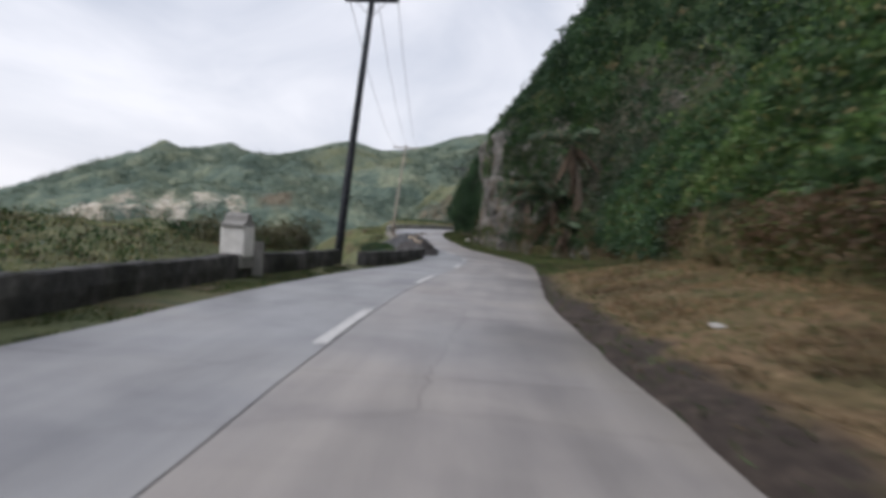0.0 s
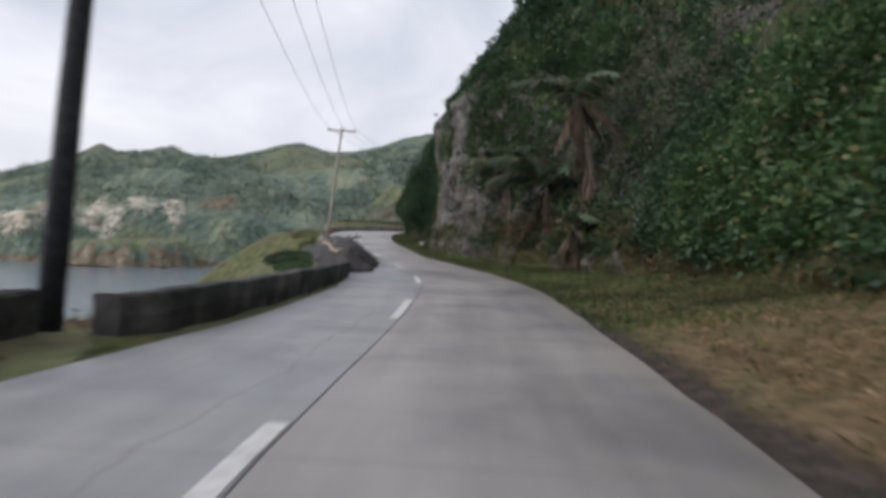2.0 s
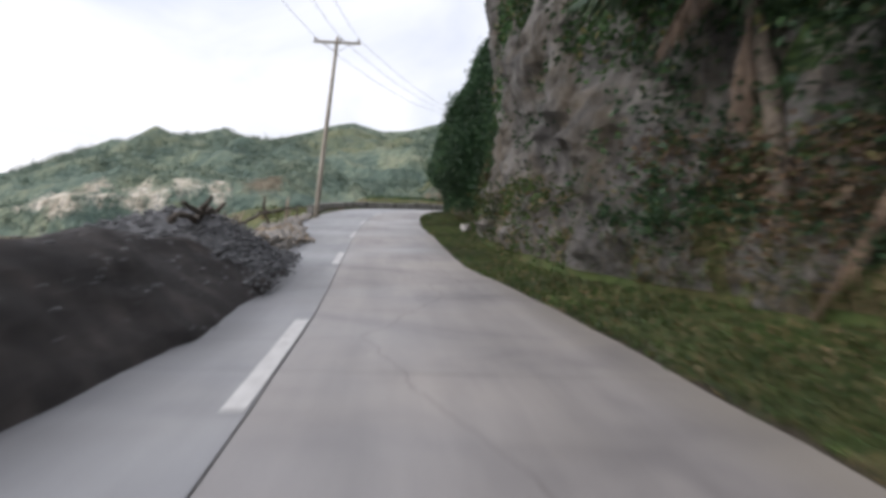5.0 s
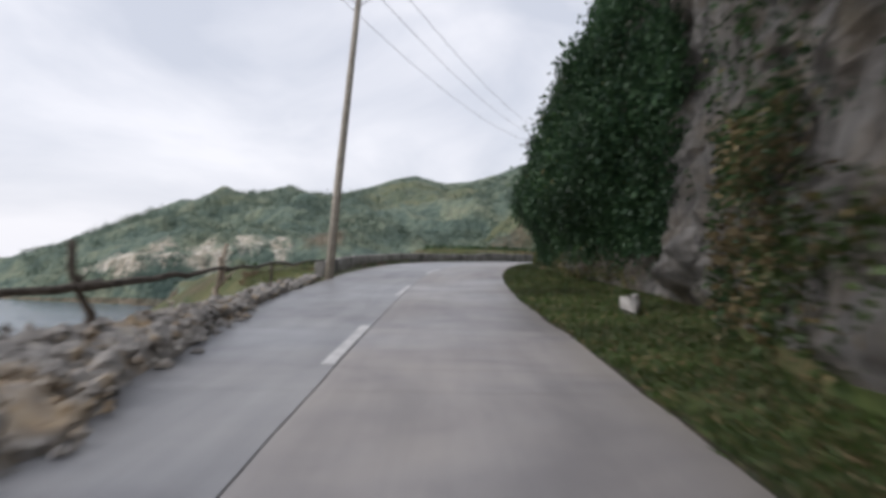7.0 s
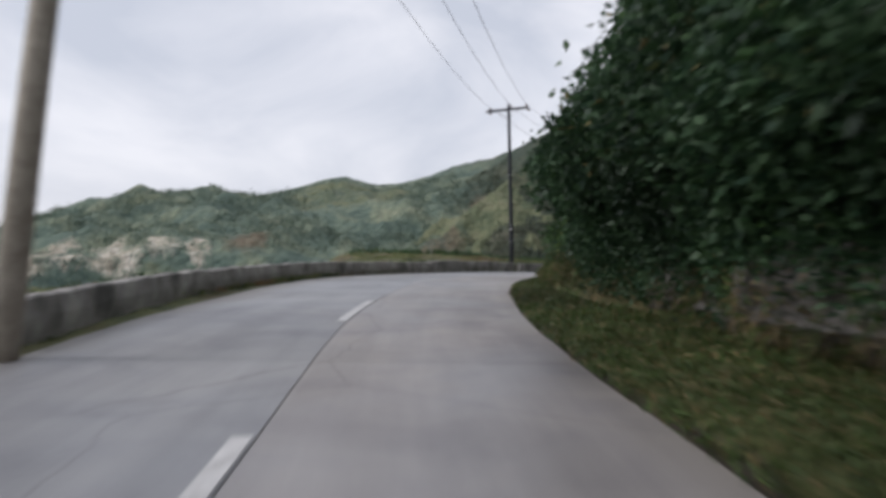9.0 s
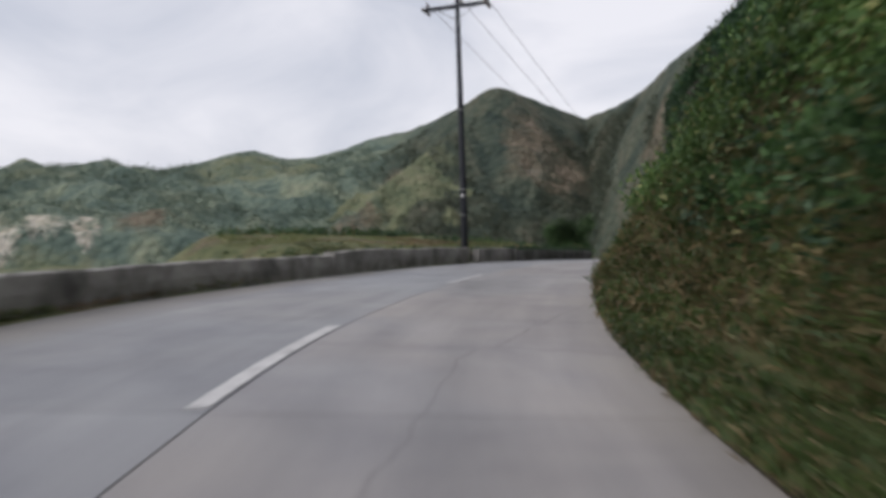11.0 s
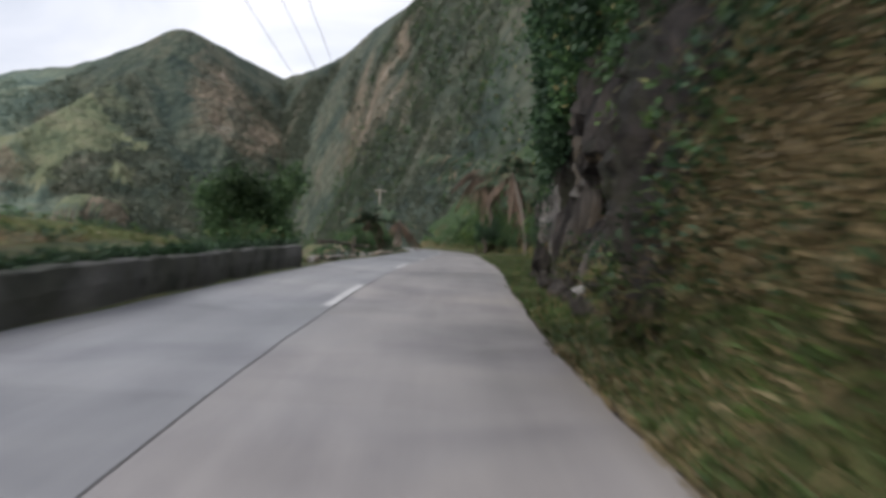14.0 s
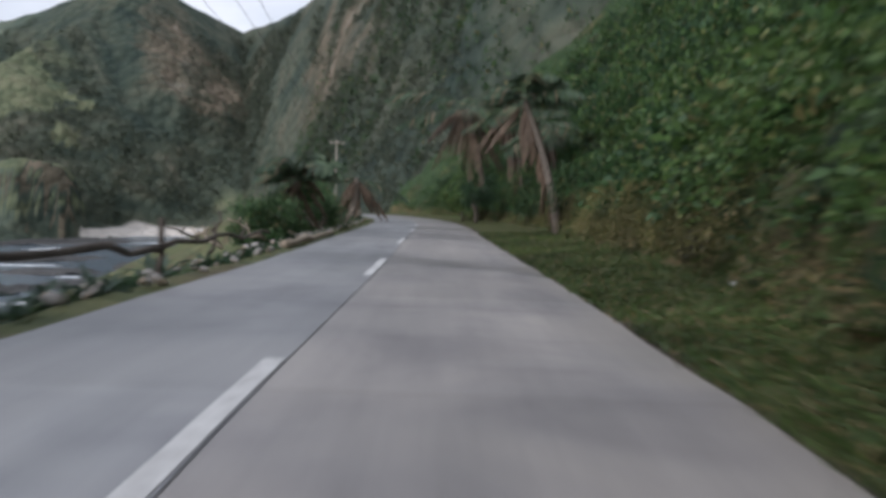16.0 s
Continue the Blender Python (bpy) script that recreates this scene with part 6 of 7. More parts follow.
# ---------------------------------------------------------------- stones, heaps and driftwood
M_STONE = material("field_stone", [(0.3, (0.16, 0.15, 0.14)), (0.5, (0.30, 0.28, 0.26)), (0.72, (0.50, 0.46, 0.40))], 3.0, bump=0.5, bump_scale=14,
                   second=(1.1, [(0.3, (0.30, 0.22, 0.14)), (0.7, (0.42, 0.33, 0.22))], 0.52, 0.66))
M_PALE_STONE = material("pale_stone", [(0.3, (0.20, 0.19, 0.175)), (0.7, (0.42, 0.40, 0.37))], 3.0, bump=0.4)
M_WHITE_STONE = material("chalky_stone", [(0.3, (0.45, 0.44, 0.42)), (0.7, (0.65, 0.63, 0.6))], 6.0, bump=0.3)
M_SLATE = material("crushed_slate", [(0.3, (0.09, 0.09, 0.095)), (0.7, (0.22, 0.22, 0.225))], 5.0, bump=0.3, island=0.45)
M_DRIFT = material("driftwood", [(0.3, (0.045, 0.037, 0.03)), (0.7, (0.16, 0.13, 0.105))], 6.0, bump=0.6, bump_scale=25)
M_DRIFT_PALE = material("bleached_driftwood", [(0.3, (0.24, 0.19, 0.14)), (0.7, (0.42, 0.35, 0.27))], 6.0, bump=0.5)


def rock_data(name, seed, mat, sub=2, rough=0.28, cuts=7):
    """An angular stone about one metre across."""
    rnd = random.Random(seed)
    bm = bmesh.new()
    bmesh.ops.create_icosphere(bm, subdivisions=sub, radius=0.5)
    planes = [(Vector([rnd.gauss(0, 1) for _ in range(3)]).normalized(), rnd.uniform(0.28, 0.42)) for _ in range(cuts)]
    for v in bm.verts:
        for n, d in planes:
            k = v.co.dot(n)
            if k > d:
                v.co -= n * (k - d)
        v.co *= 1 + rough * noise.noise(v.co * 2.3 + Vector((seed * 1.7, 0, 0)))
    me = bpy.data.meshes.new(name)
    bm.to_mesh(me)
    bm.free()
    me.materials.append(mat)
    return me


STONES = [rock_data("stone", 10 + k, M_STONE) for k in range(9)]


def stone_row(name, rows, label, count, layers, size, seed):
    """Loose stones heaped along the edge. rows: station, offset."""
    rnd = random.Random(seed)
    s0, s1 = rows[0][0], rows[-1][0]
    at = Vector(road_point(s0, rows[0][1]))
    ob = thing(name, at, label, "stones")
    for k in range(count):
        u = (k + rnd.random()) / count
        s = s0 + (s1 - s0) * u
        layer = rnd.random() ** 1.6 * layers * max(0.0, 1.1 - 1.3 * u)
        off = float(np.interp(s, [r[0] for r in rows], [r[1] for r in rows])) - 0.2 - rnd.random() * (0.75 - 0.15 * layer)
        d = size * rnd.uniform(0.55, 1.35)
        st = new("stone", rnd.choice(STONES))
        st.parent = ob
        p = Vector(road_point(s, off, d * 0.26 + layer * size * 0.6)) - at
        st.matrix_basis = Matrix.Translation(p) @ Euler((rnd.uniform(-0.6, 0.6), rnd.uniform(-0.6, 0.6), rnd.uniform(0, 6))).to_matrix().to_4x4() @ Matrix.Diagonal((d * rnd.uniform(0.9, 1.4), d, d * rnd.uniform(0.6, 0.9), 1))
    return ob


stone_row("edge_stones", [(134, -2.35), (140, -2.3), (147, -2.4), (160, -2.8), (185, -3.6)], "scattered pale stones along the seaward road edge", 110, 0.3, 0.2, 9)


def boulder(at, size, turn, label, mat=None, seed=0, name="boulder"):
    ob = new(name, rock_data(name, 100 + seed, mat or M_ROCK, 4, 0.35, 10))
    ob.matrix_world = pose(*at, *turn) @ Matrix.Diagonal((*size, 1))
    return tagged(ob, label, "rock")


boulder(road_point(65.2, 4.75, 0.27), (0.66, 0.34, 0.36), (0, -28, heading(66) + 100), "pale broken stone lying on the grass verge", M_PALE_STONE, 1)
boulder(road_point(65.7, 4.95, 0.25), (0.36, 0.3, 0.4), (10, 20, 40), "small pale stone on the grass verge", M_PALE_STONE, 2)

def crag(s, off, z, size, turn, label, mat, seed):
    """A craggy mass of broken limestone. size: along the road, across it, upwards."""
    bm = bmesh.new()
    bmesh.ops.create_icosphere(bm, subdivisions=5, radius=0.5)
    rnd = random.Random(seed)
    planes = [(Vector([rnd.gauss(0, 1) for _ in range(3)]).normalized(), rnd.uniform(0.33, 0.46)) for _ in range(9)]
    for v in bm.verts:
        for n, d in planes:
            k = v.co.dot(n)
            if k > d:
                v.co -= n * (k - d) * 0.9
        w = Vector((v.co.x * size[1], v.co.y * size[0], v.co.z * size[2]))
        k = ridged(w.x * 0.7 + seed, w.y * 0.7, w.z * 0.5, 4) - 0.3
        v.co *= 1 + 0.34 * k + 0.1 * noise.noise(w * 3.1)
    me = bpy.data.meshes.new("rock_outcrop")
    bm.to_mesh(me)
    bm.free()
    me.materials.append(mat)
    ob = new("rock_outcrop", me)
    ob.matrix_world = Matrix.Translation(road_point(s, off, z)) @ pose(0, 0, 0, 0, 0, heading(s)) @ pose(0, 0, 0, *turn) @ Matrix.Diagonal((size[1], size[0], size[2], 1))
    return tagged(ob, label, "rock", "cave rocks")


# the M_CAVE crags carry painted shade, the tan ones their plain colour
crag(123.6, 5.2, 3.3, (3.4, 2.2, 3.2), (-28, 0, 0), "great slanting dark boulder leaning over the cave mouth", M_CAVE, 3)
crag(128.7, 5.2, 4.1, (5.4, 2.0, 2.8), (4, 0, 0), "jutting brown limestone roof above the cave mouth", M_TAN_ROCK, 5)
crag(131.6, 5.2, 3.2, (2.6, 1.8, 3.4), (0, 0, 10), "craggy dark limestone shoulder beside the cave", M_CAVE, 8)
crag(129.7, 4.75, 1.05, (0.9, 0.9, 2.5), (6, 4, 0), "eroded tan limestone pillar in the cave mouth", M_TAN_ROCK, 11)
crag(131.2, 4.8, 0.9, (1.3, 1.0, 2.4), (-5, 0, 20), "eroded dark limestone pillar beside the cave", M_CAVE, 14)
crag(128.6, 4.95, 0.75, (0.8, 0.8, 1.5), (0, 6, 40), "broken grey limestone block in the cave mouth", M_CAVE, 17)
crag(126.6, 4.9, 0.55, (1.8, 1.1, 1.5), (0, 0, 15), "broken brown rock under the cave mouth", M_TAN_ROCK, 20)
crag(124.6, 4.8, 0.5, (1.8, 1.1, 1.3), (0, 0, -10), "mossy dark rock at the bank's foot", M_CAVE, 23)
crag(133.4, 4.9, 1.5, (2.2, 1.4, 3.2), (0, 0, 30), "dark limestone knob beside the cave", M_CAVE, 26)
for _k, (_s, _o, _z, _d) in enumerate(((111.6, 4.7, 0.9, 0.8), (112.6, 4.6, 0.7, 0.9), (113.5, 4.75, 1.3, 0.9), (114.4, 4.6, 0.8, 0.8), (115.2, 4.7, 1.2, 0.7), (112.2, 5.0, 1.6, 0.8))):
    crag(_s, _o, _z, (_d * 1.3, _d * 0.8, _d), (0, 0, 40 * _k), "broken grey limestone showing through the bank", M_CAVE if _k % 2 else M_TAN_ROCK, 40 + _k)

for _k, (_s, _o) in enumerate(((1.5, 4.6), (142.6, 5.6))):
    boulder(road_point(_s, _o, float(verge_height(_s, _o)) + 0.03), (0.2, 0.13, 0.1), (5, 8, 50 * _k), "small white stone lying in the verge grass", M_WHITE_STONE, 90 + _k, "stone")

# rocks round the cave under the overhang
boulder(road_point(132.8, 4.3, 0.5), (1.2, 0.9, 1.7), (0, 8, 60), "dark grey boulder at the slope's foot", M_CAVE, 4)
boulder(road_point(129.6, 4.7, 0.5), (1.5, 1.0, 1.2), (10, 0, 10), "brown-grey boulder at the cave's foot", M_TAN_ROCK, 5)
boulder(road_point(128.0, 5.3, 1.35), (0.7, 0.5, 0.55), (0, 20, 40), "pale fallen stone in the cave mouth", M_PALE_STONE, 6)
boulder(road_point(126.8, 5.4, 1.1), (0.8, 0.7, 1.3), (0, -10, 70), "pale weathered stone in the cave mouth", M_PALE_STONE, 7)
boulder(road_point(126.6, 4.2, 0.15), (0.45, 0.35, 0.3), (0, 0, 30), "pale stone fallen onto the verge", M_PALE_STONE, 10)
for k, (s, o, z, d) in enumerate(((112.6, 4.55, 0.9, 0.5), (113.4, 4.7, 1.3, 0.45), (114.3, 4.5, 0.75, 0.5), (111.7, 4.75, 1.35, 0.45), (113.1, 4.35, 0.45, 0.35), (115.0, 4.6, 1.2, 0.4), (112.0, 4.4, 0.6, 0.35), (113.9, 4.95, 1.7, 0.4))):
    boulder(road_point(s, o, z), (d, d * 0.8, d * 0.9), (10 * k, 25 * k, 60 * k), "grey limestone showing through the bank", M_TAN_ROCK, 40 + k)
boulder(road_point(146.0, 6.3, 0.55), (1.3, 0.7, 0.8), (0, 15, 50), "dark rock in the grassy bank", M_CAVE, 12)
boulder(road_point(140.0, 6.9, 0.7), (1.5, 0.8, 1.4), (0, 0, 20), "dark rock under the bushes", M_CAVE, 13)


_r = random.Random(77)
for k in range(22):
    _s, _o = _r.uniform(123.5, 133), _r.uniform(3.7, 4.7)
    _d = _r.uniform(0.18, 0.5)
    boulder(road_point(_s, _o, 0.06 * (_o - 2.9) + 0.1 + 0.7 * max(0.0, _o - 4.2)), (_d * 1.3, _d, _d * 0.9), (_r.uniform(-30, 30), _r.uniform(-30, 30), _r.uniform(0, 360)), "angular grey-brown stone fallen below the cave", M_TAN_ROCK, 60 + k % 7, "fallen_stone")


def heap(name, s0, s1, lo, hi, top, mat, label, seed, skew=0.4, amp=0.12, rim=None):
    """A dumped heap between two offsets, with its ridge along the road."""
    at = Vector(road_point((s0 + s1) / 2, (lo + hi) / 2))
    ob = thing(name, at, label, "heap")
    ns, no = 46, 26
    verts = []
    for i in range(ns + 1):
        u = i / ns
        s = s0 + (s1 - s0) * u
        bell = max(0.0, 1 - abs(2 * u - 1) ** 2.6) ** 0.8
        for j in range(no + 1):
            v = j / no
            hump = max(0.0, 1 - abs((v - skew) / (skew if v < skew else 1 - skew)) ** 1.5)
            wob = 0.3 * fbm(s * 0.5, v * 2, seed, 3)
            far = lo + ((float(np.interp(s, *rim)) if rim else hi) - lo)
            off = lo + (far - lo) * v + wob * (1 if 0 < j < no else 0.4)
            z = top * bell * hump * (1 + 0.25 * fbm(s * 0.4, v * 3, seed + 3, 3)) + amp * fbm(s * 2, v * 9, seed + 5, 4) * (hump > 0.02)
            verts.append(tuple(Vector(road_point(s, off, max(z, 0) + (0.0 if hump > 0.02 and bell > 0.02 else -0.08))) - at))
    m = no + 1
    faces = [(i * m + j, i * m + j + 1, (i + 1) * m + j + 1, (i + 1) * m + j) for i in range(ns) for j in range(no)]
    mesh_object("heap_body", verts, faces, mat, ob, smooth=True)
    return ob, at, np.array(verts).reshape(ns + 1, m, 3) + np.array(at)


def pebbles(parent, grid, count, size, mat, origin, name="gravel", where=None):
    """Loose broken stone over a heap."""
    base = np.array([(1, 0, 0), (0, 1, 0), (-1, 0, 0), (0, -1, 0), (0, 0, 0.7), (0, 0, -0.7)], float)
    tri = np.array([(0, 1, 4), (1, 2, 4), (2, 3, 4), (3, 0, 4), (1, 0, 5), (2, 1, 5), (3, 2, 5), (0, 3, 5)])
    a = grid.reshape(-1, 3)
    k = RNG.integers(0, len(a), count)
    p = a[k] + RNG.normal(size=(count, 3)) * (0.14, 0.14, 0.02) - np.array(origin)
    r = size * RNG.uniform(0.4, 1.5, (count, 1, 1))
    jit = 1 + RNG.uniform(-0.45, 0.45, (count, 6, 3))
    ang = RNG.uniform(0, 6.28, count)
    ca, sa = np.cos(ang), np.sin(ang)
    rot = np.zeros((count, 3, 3))
    rot[:, 0, 0], rot[:, 0, 1], rot[:, 1, 0], rot[:, 1, 1], rot[:, 2, 2] = ca, -sa, sa, ca, 1
    v = (np.einsum("nij,nkj->nki", rot, base[None] * jit) * r + p[:, None]).reshape(-1, 3)
    f = (tri[None] + 6 * np.arange(count)[:, None, None]).reshape(-1, 3)
    ob = mesh_object(name, v.tolist(), f.tolist(), mat, parent)
    ob["kind"] = "stuff"
    return ob


M_HEAP = material("charcoal_soil", [(0.3, (0.022, 0.020, 0.020)), (0.55, (0.048, 0.042, 0.040)), (0.75, (0.10, 0.085, 0.078))], 2.2, bump=0.9, bump_scale=9, distance=0.08)
h1, o1, g1 = heap("soil_heap", 33.6, 48.0, -3.7, -0.75, 0.9, M_HEAP, "dark heap of dumped soil and gravel over the seaward lane", 1.0, 0.55, 0.06, ([31, 34, 38, 42, 50], [-2.0, -1.7, -1.1, -0.75, -0.75]))
pebbles(h1, g1[16:], 500, 0.026, M_SLATE, o1)
h2, o2, g2 = heap("gravel_heap", 43.5, 51.5, -4.4, -0.85, 1.0, M_SLATE, "grey heap of crushed stone on the seaward lane", 2.0, 0.5, 0.05)
pebbles(h2, g2[4:-4], 9000, 0.036, M_SLATE, o2)

rubble, ro, rg = heap("rubble_bank", 50.0, 66.0, -3.3, -1.2, 0.38, M_STONE, "bank of rubble under the loose stones", 3.0, 0.5, 0.1, ([50, 54, 56.5, 58.5, 62, 66, 70, 77], [-2.0, -1.45, -1.25, -1.55, -2.05, -2.5, -2.85, -3.1]))
pebbles(rubble, rg, 2600, 0.06, M_STONE, ro, "rubble")
stone_row("stone_barrier", [(50.5, -1.9), (54, -1.3), (56.5, -1.1), (58.5, -1.4), (62, -1.9), (66, -2.4), (70, -2.75), (76, -3.0)], "loose pale limestone rubble heaped along the seaward edge", 295, 2.0, 0.27, 4)


def crooked(a, b, bends, seed, wob=0.12):
    rnd = random.Random(seed)
    a, b = Vector(a), Vector(b)
    pts = []
    for k in range(bends + 1):
        u = k / bends
        w = 0 if k in (0, bends) else wob
        pts.append(a.lerp(b, u) + Vector((rnd.uniform(-w, w), rnd.uniform(-w, w), rnd.uniform(-w, w))))
    return pts


def branch(name, a, b, r0, r1, mat, label, seed, bends=7, wob=0.1, forks=(), category="driftwood", group="driftwood"):
    """A crooked log or pole with forked stubs. forks: position along it, the fork's way and length."""
    pts = crooked(a, b, bends, seed, wob)
    at = Vector(pts[0])
    ob = thing(name, at, label, category, group)
    rad = [r0 + (r1 - r0) * k / bends for k in range(bends + 1)]
    rad = [r * (1 + 0.12 * math.sin(k * 2.3 + seed)) for k, r in enumerate(rad)]
    part("stem", tube([p - at for p in pts], rad, 8), mat, ob, smooth=True)
    for u, way, ln in forks:
        i = min(int(u * bends), bends - 1)
        p = pts[i].lerp(pts[i + 1], u * bends - i) - at
        way = Vector(way)
        part("fork", tube([p, p + way * ln * 0.5 + Vector((0.03, 0.02, 0.03)), p + way * ln], [r1 * 1.1, r1 * 0.8, r1 * 0.45], 7), mat, ob, smooth=True)
    return ob


# logs on the gravel heap
branch("log", road_point(43.6, -1.6, 1.25), road_point(49.5, -2.4, 0.95), 0.035, 0.05, M_DRIFT, "dark driftwood log lying over the gravel heap", 1, 8, 0.1, ((0.3, (0.2, 0.3, 0.5), 0.5), (0.7, (0.3, 0.2, 0.4), 0.6)))
branch("log", road_point(44.5, -2.0, 1.0), road_point(47.8, -2.2, 1.05), 0.05, 0.04, M_DRIFT, "broken dark branch on the gravel heap", 2, 6, 0.12, ((0.5, (0.1, 0.5, 0.4), 0.5),))
branch("log", road_point(29.5, -2.4, 0.9), road_point(31.8, -3.2, 1.0), 0.06, 0.05, M_DRIFT_PALE, "pale broken driftwood where parapet meets heap", 3, 6, 0.12, ((0.4, (0.2, 0.3, 0.6), 0.5), (0.7, (-0.3, 0.2, 0.4), 0.4)))

# driftwood railing behind the stones
branch("rail_post", road_point(61.0, -3.15, -0.3), road_point(60.6, -3.25, 1.32), 0.07, 0.045, M_DRIFT, "crooked driftwood post of a makeshift railing", 4, 5, 0.06, ((0.7, (0.2, 0.3, 0.25), 0.25),), "post", "railing posts")
branch("rail_post", road_point(65.3, -3.15, -0.3), road_point(66.0, -3.1, 1.3), 0.07, 0.04, M_DRIFT_PALE, "pale forked driftwood post of a makeshift railing", 5, 5, 0.06, ((0.45, (-0.1, 0.2, 0.8), 0.75), (0.45, (0.25, 0.5, 0.5), 0.6)), "post", "railing posts")
branch("rail_post", road_point(69.6, -3.2, -0.3), road_point(69.8, -3.2, 0.85), 0.05, 0.03, M_DRIFT, "short driftwood post of a makeshift railing", 6, 4, 0.05, (), "post", "railing posts")
branch("rail_post", road_point(53.5, -3.1, -0.3), road_point(53.4, -3.1, 0.95), 0.04, 0.025, M_DRIFT, "thin upright post beside the gravel heap", 7, 4, 0.03, (), "post", "railing posts")
branch("rail", road_point(52.5, -3.1, 0.45), road_point(61.2, -3.2, 0.78), 0.06, 0.05, M_DRIFT, "long crooked driftwood rail above the sea", 8, 9, 0.06, (), "rail", "driftwood rails")
branch("rail", road_point(60.6, -3.12, 0.74), road_point(66.2, -3.12, 0.8), 0.06, 0.035, M_DRIFT, "knotted driftwood rail lashed to its posts", 9, 8, 0.06, ((0.45, (0.1, 0.2, 0.25), 0.15),), "rail", "driftwood rails")
branch("rail", road_point(65.8, -3.1, 0.75), road_point(76.6, -3.3, 0.65), 0.04, 0.03, M_DRIFT, "thin driftwood rail that reaches the pole", 10, 9, 0.08, (), "rail", "driftwood rails")
for k in range(7):
    branch("stick", road_point(54.6 + 0.12 * k, -3.3, -0.3), road_point(54.5 + 0.2 * k, -3.35 + 0.05 * k, 0.95 - 0.1 * (k % 3)), 0.02, 0.012, M_DRIFT_PALE, "bleached upright stick behind the stones", 20 + k, 4, 0.04, (), "stick", "bleached sticks")

# driftwood railing above the beach
branch("rail_post", road_point(141.8, -2.62, -0.25), road_point(141.9, -2.62, 0.9), 0.05, 0.035, M_DRIFT, "driftwood post with a split top beside the road", 31, 5, 0.04, ((0.85, (0.05, 0.1, 0.9), 0.18),), "post", "railing posts")
branch("rail", road_point(135.5, -2.7, 0.62), road_point(141.9, -2.62, 0.50), 0.055, 0.045, M_DRIFT, "crooked driftwood rail above the beach", 32, 8, 0.08, (), "rail", "driftwood rails")
branch("rail", road_point(141.7, -2.62, 0.46), road_point(149.5, -3.0, 0.42), 0.045, 0.03, M_DRIFT, "branching driftwood rail above the beach", 33, 8, 0.1, ((0.6, (0.2, 0.4, 0.3), 0.7), (0.8, (0.3, 0.3, -0.2), 0.6)), "rail", "driftwood rails")
for k in range(16):
    r = random.Random(60 + k)
    s = 147 + k * 2.1
    off = -3.2 - r.random() * 1.6 - 0.02 * k
    a = road_point(s, off, 0.0)
    b = road_point(s + r.uniform(-1.2, 1.6), off - r.uniform(-0.6, 1.2), r.uniform(0.2, 1.1))
    branch("branch", a, b, 0.05, 0.025, M_DRIFT_PALE if k % 2 else M_DRIFT, "bare storm-thrown branch beside the road", 60 + k, 6, 0.12, ((0.5, (r.uniform(-0.4, 0.4), 0.3, 0.5), 0.5), (0.7, (0.3, r.uniform(-0.4, 0.4), 0.4), 0.4)), "branch", "storm-thrown branches")
branch("log", road_point(150.0, -2.7, 0.1), road_point(158.5, -2.75, 0.12), 0.11, 0.08, M_DRIFT_PALE, "long bleached log along the road edge", 90, 6, 0.06)

# ---------------------------------------------------------------- marker monument on the parapet
M_WHITEWASH = material("whitewash", [(0.3, (0.60, 0.58, 0.54)), (0.55, (0.74, 0.72, 0.68)), (0.75, (0.82, 0.80, 0.76))], 3.5, bump=0.25, second=(1.4, [(0.3, (0.35, 0.33, 0.29)), (0.7, (0.5, 0.47, 0.42))], 0.55, 0.7))
M_GREY = material("grey_cement", [(0.3, (0.17, 0.165, 0.155)), (0.7, (0.33, 0.32, 0.30))], 3.0, bump=0.35)


def monument():
    ob = thing("roadside_marker", road_point(7.95, -3.72), "whitewashed masonry road marker with a stepped gable on the parapet", "road marker", turn=heading(7.95))
    part("block", box((0.56, 0.62, 0.72), (-0.12, -0.1, 0.8), bevel=0.03), M_WHITEWASH, ob)
    bm = bmesh.new()
    ends = []
    for x in (-0.38, 0.14):
        ends.append([bm.verts.new((x, y, z)) for y, z in ((-0.46, 1.11), (0.26, 1.11), (0.26, 1.17), (0.06, 1.24), (0.02, 1.37), (-0.1, 1.43), (-0.22, 1.37), (-0.26, 1.24), (-0.46, 1.17))])
    for k in range(9):
        bm.faces.new((ends[0][k], ends[0][(k + 1) % 9], ends[1][(k + 1) % 9], ends[1][k]))
    bm.faces.new(ends[0][::-1])
    bm.faces.new(ends[1])
    bmesh.ops.bevel(bm, geom=bm.edges[:], offset=0.012, segments=1, affect="EDGES")
    part("gable", bm, M_GREY, ob, "grey weathered stepped gable")
    part("pillar", box((0.3, 0.26, 0.86), (0.1, 0.5, 0.36), bevel=0.03), M_GREY, ob, "grey cement pillar at the block's foot")
    part("plinth", box((0.5, 1.0, 0.34), (-0.12, 0.0, 0.36), bevel=0.03), M_GREY, ob, "grey cement plinth")


monument()

# ---------------------------------------------------------------- the concrete road


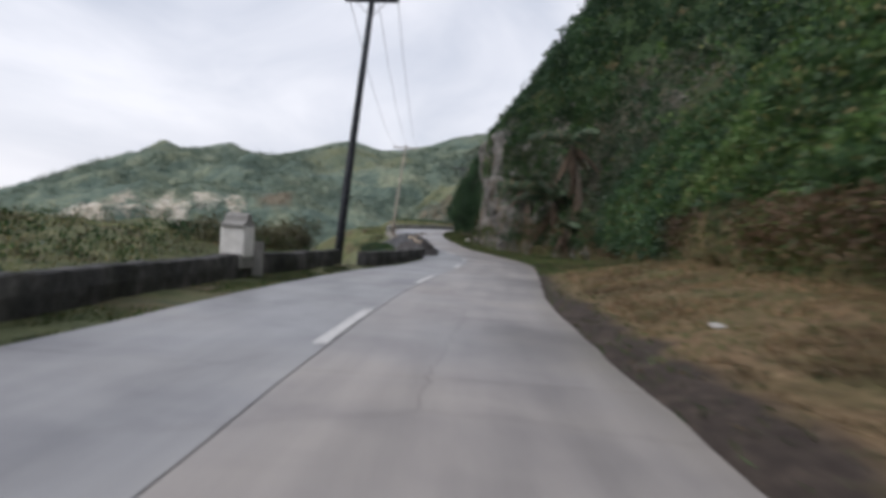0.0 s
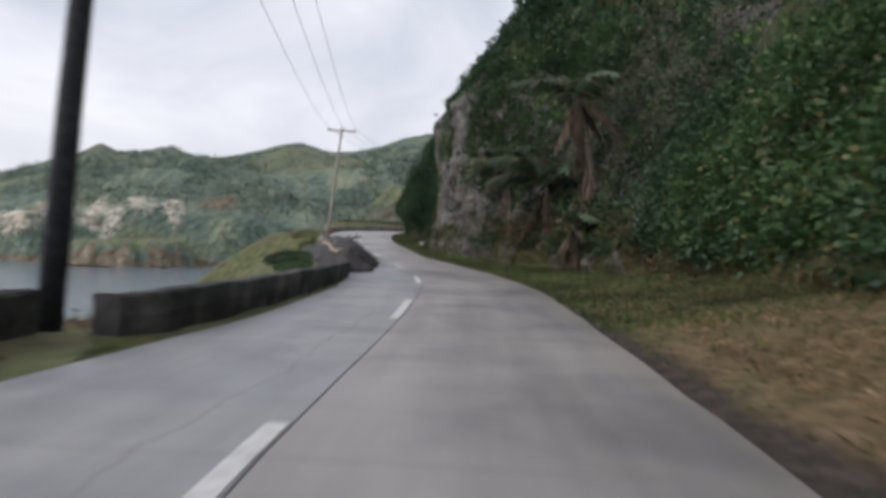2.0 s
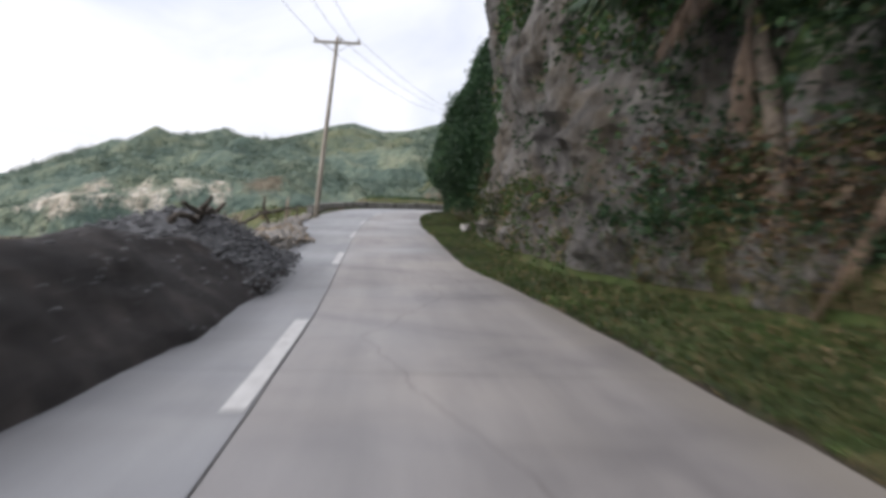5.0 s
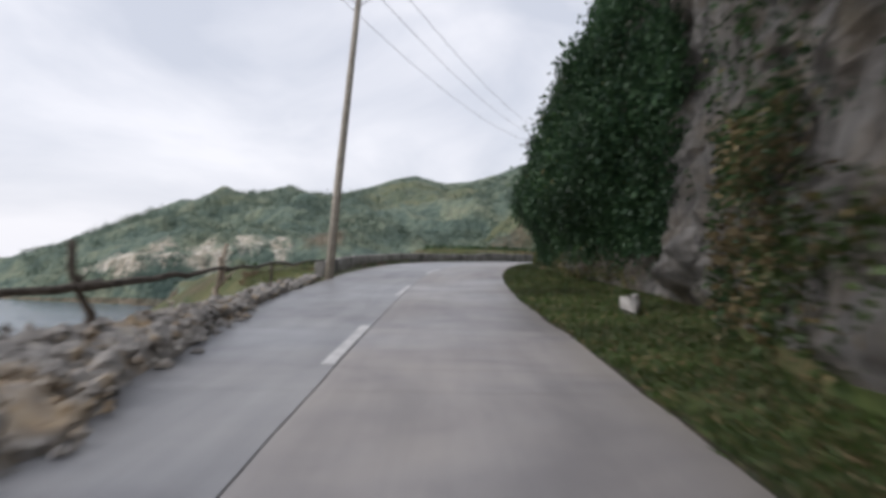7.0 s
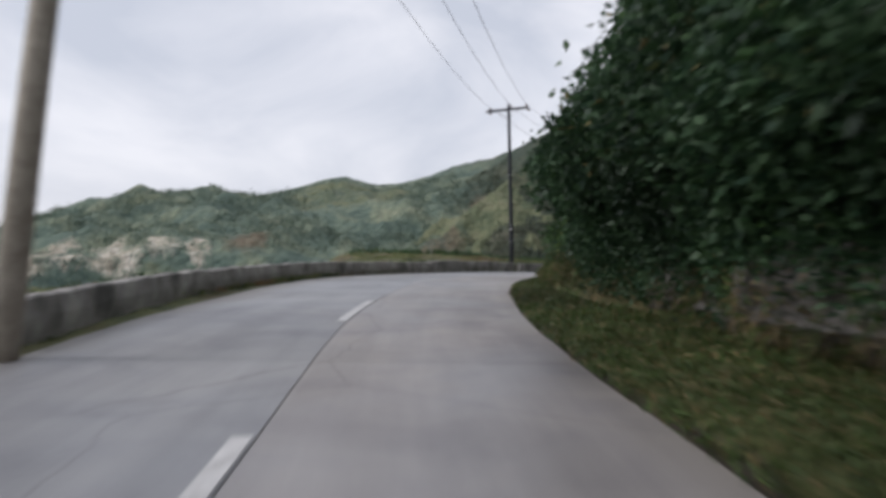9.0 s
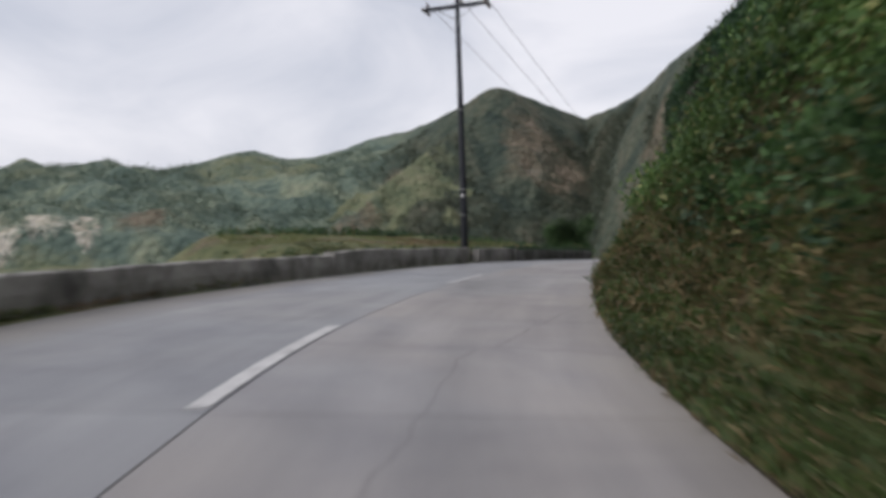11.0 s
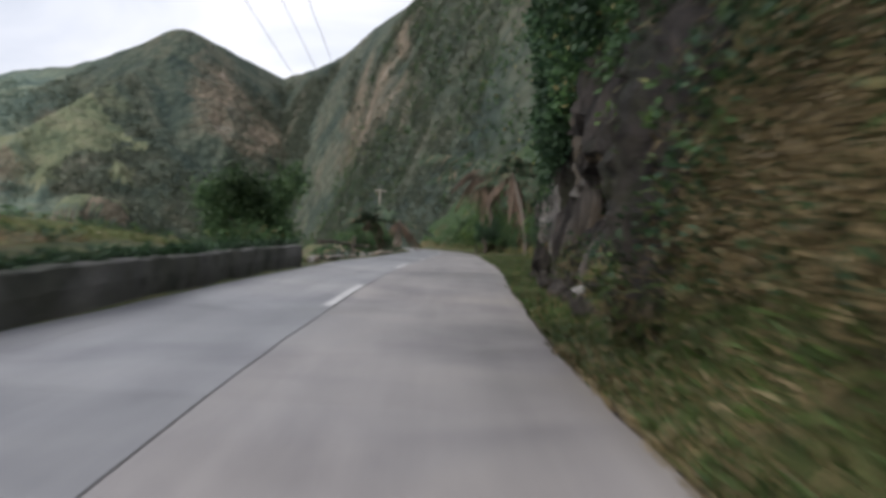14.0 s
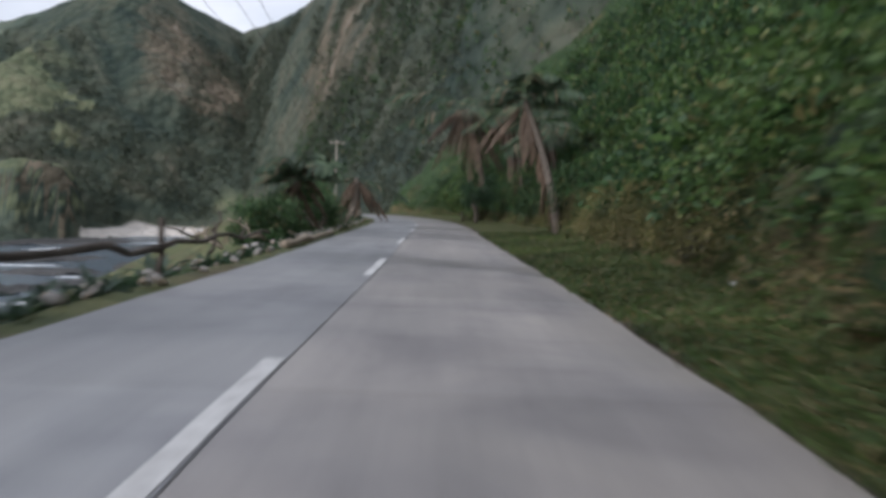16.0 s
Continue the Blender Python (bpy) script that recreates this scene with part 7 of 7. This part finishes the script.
def build_road():
    ob = thing("road", road_point(0.0, 0.0), "grey concrete two-lane coast road with cast slabs", "road", kind="structure")
    inv = ob.matrix_world.inverted()
    joint = 0.1
    step = 4.6
    s = S_MIN + 2
    k = 0
    while s + step < S_MAX - 1:
        for lane in (-1, 1):
            n = 6
            verts, lane_uv = [], []
            gap = 0.005
            for i in range(n + 1):
                u = s + gap + (step - 2 * gap) * i / n
                e = float(EDGE(u, 1 if lane < 0 else 2))
                e += 0.05 * fbm(u * 0.8, lane * 3.0, 0.5, 3)
                inner = joint + lane * 0.004 + 0.012 * fbm(u * 0.9, 4.0, 1.5, 3)
                lo, hi = (e, inner) if lane < 0 else (inner, e)
                for o, z in ((lo, -0.2), (lo, -0.008), (lo + 0.008, 0.0), (hi - 0.008, 0.0), (hi, -0.008), (hi, -0.2)):
                    verts.append(tuple(inv @ Vector(road_point(u, o, z))))
                    lane_uv.append((o, u))
            faces = [(i * 6 + j, i * 6 + j + 1, i * 6 + j + 7, i * 6 + j + 6) for i in range(n) for j in range(5)]
            faces += [tuple(range(5, -1, -1)), tuple(n * 6 + j for j in range(6))]
            me = mesh_object("slab", verts, faces, M_SLAB, ob).data
            layer = me.uv_layers.new(name="lane")
            layer.data.foreach_set("uv", np.array([lane_uv[l.vertex_index] for l in me.loops]).ravel())
        s += step
        k += 1
    bed = mesh_object("road_bed", [tuple(inv @ Vector(road_point(u, o, -0.016))) for u in np.arange(S_MIN + 1, S_MAX - 1, 2.0) for o in (float(EDGE(u, 1)) + 0.1, float(EDGE(u, 2)) - 0.1)],
                      [(2 * i, 2 * i + 1, 2 * i + 3, 2 * i + 2) for i in range(int((S_MAX - S_MIN - 2) / 2.0) - 1)], M_JOINT, ob, "dark joint filler between the slabs")
    return ob


MARKS = [(0.0, 3.5), (9.8, 13.2), (19.5, 23.0), (29.0, 32.5), (39.0, 42.5), (49.8, 53.2), (59.8, 63.5), (70.2, 74.0), (80.5, 84.2), (90.8, 94.5), (101.5, 105.2),
         (112.2, 116.2), (123.5, 127.2), (133.8, 137.5), (143.8, 147.5), (154.0, 157.8), (164.3, 168.0), (174.6, 178.2), (184.9, 188.5), (195.2, 198.8)]


def build_marks():
    for a, b in MARKS:
        ob = thing("lane_mark", road_point(a, 0.0), "worn white painted lane dash on the concrete", "lane mark", "lane marks")
        inv = ob.matrix_world.inverted()
        verts = []
        for i in range(9):
            u = a + (b - a) * i / 8
            for o in (-0.075, 0.075):
                for z in (0.003, 0.006):
                    verts.append(tuple(inv @ Vector(road_point(u, o + 0.006 * fbm(u * 5, o * 9, 1.0, 2), z))))
        faces = []
        for i in range(8):
            q = i * 4
            faces += [(q + 1, q + 3, q + 7, q + 5), (q, q + 1, q + 5, q + 4), (q + 3, q + 2, q + 6, q + 7)]
        mesh_object("paint", verts, faces, M_PAINT, ob)


M_JOINT = material("joint_filler", [(0.3, (0.045, 0.044, 0.043)), (0.7, (0.09, 0.088, 0.085))], 5.0, bump=0.2)
build_road()
build_marks()
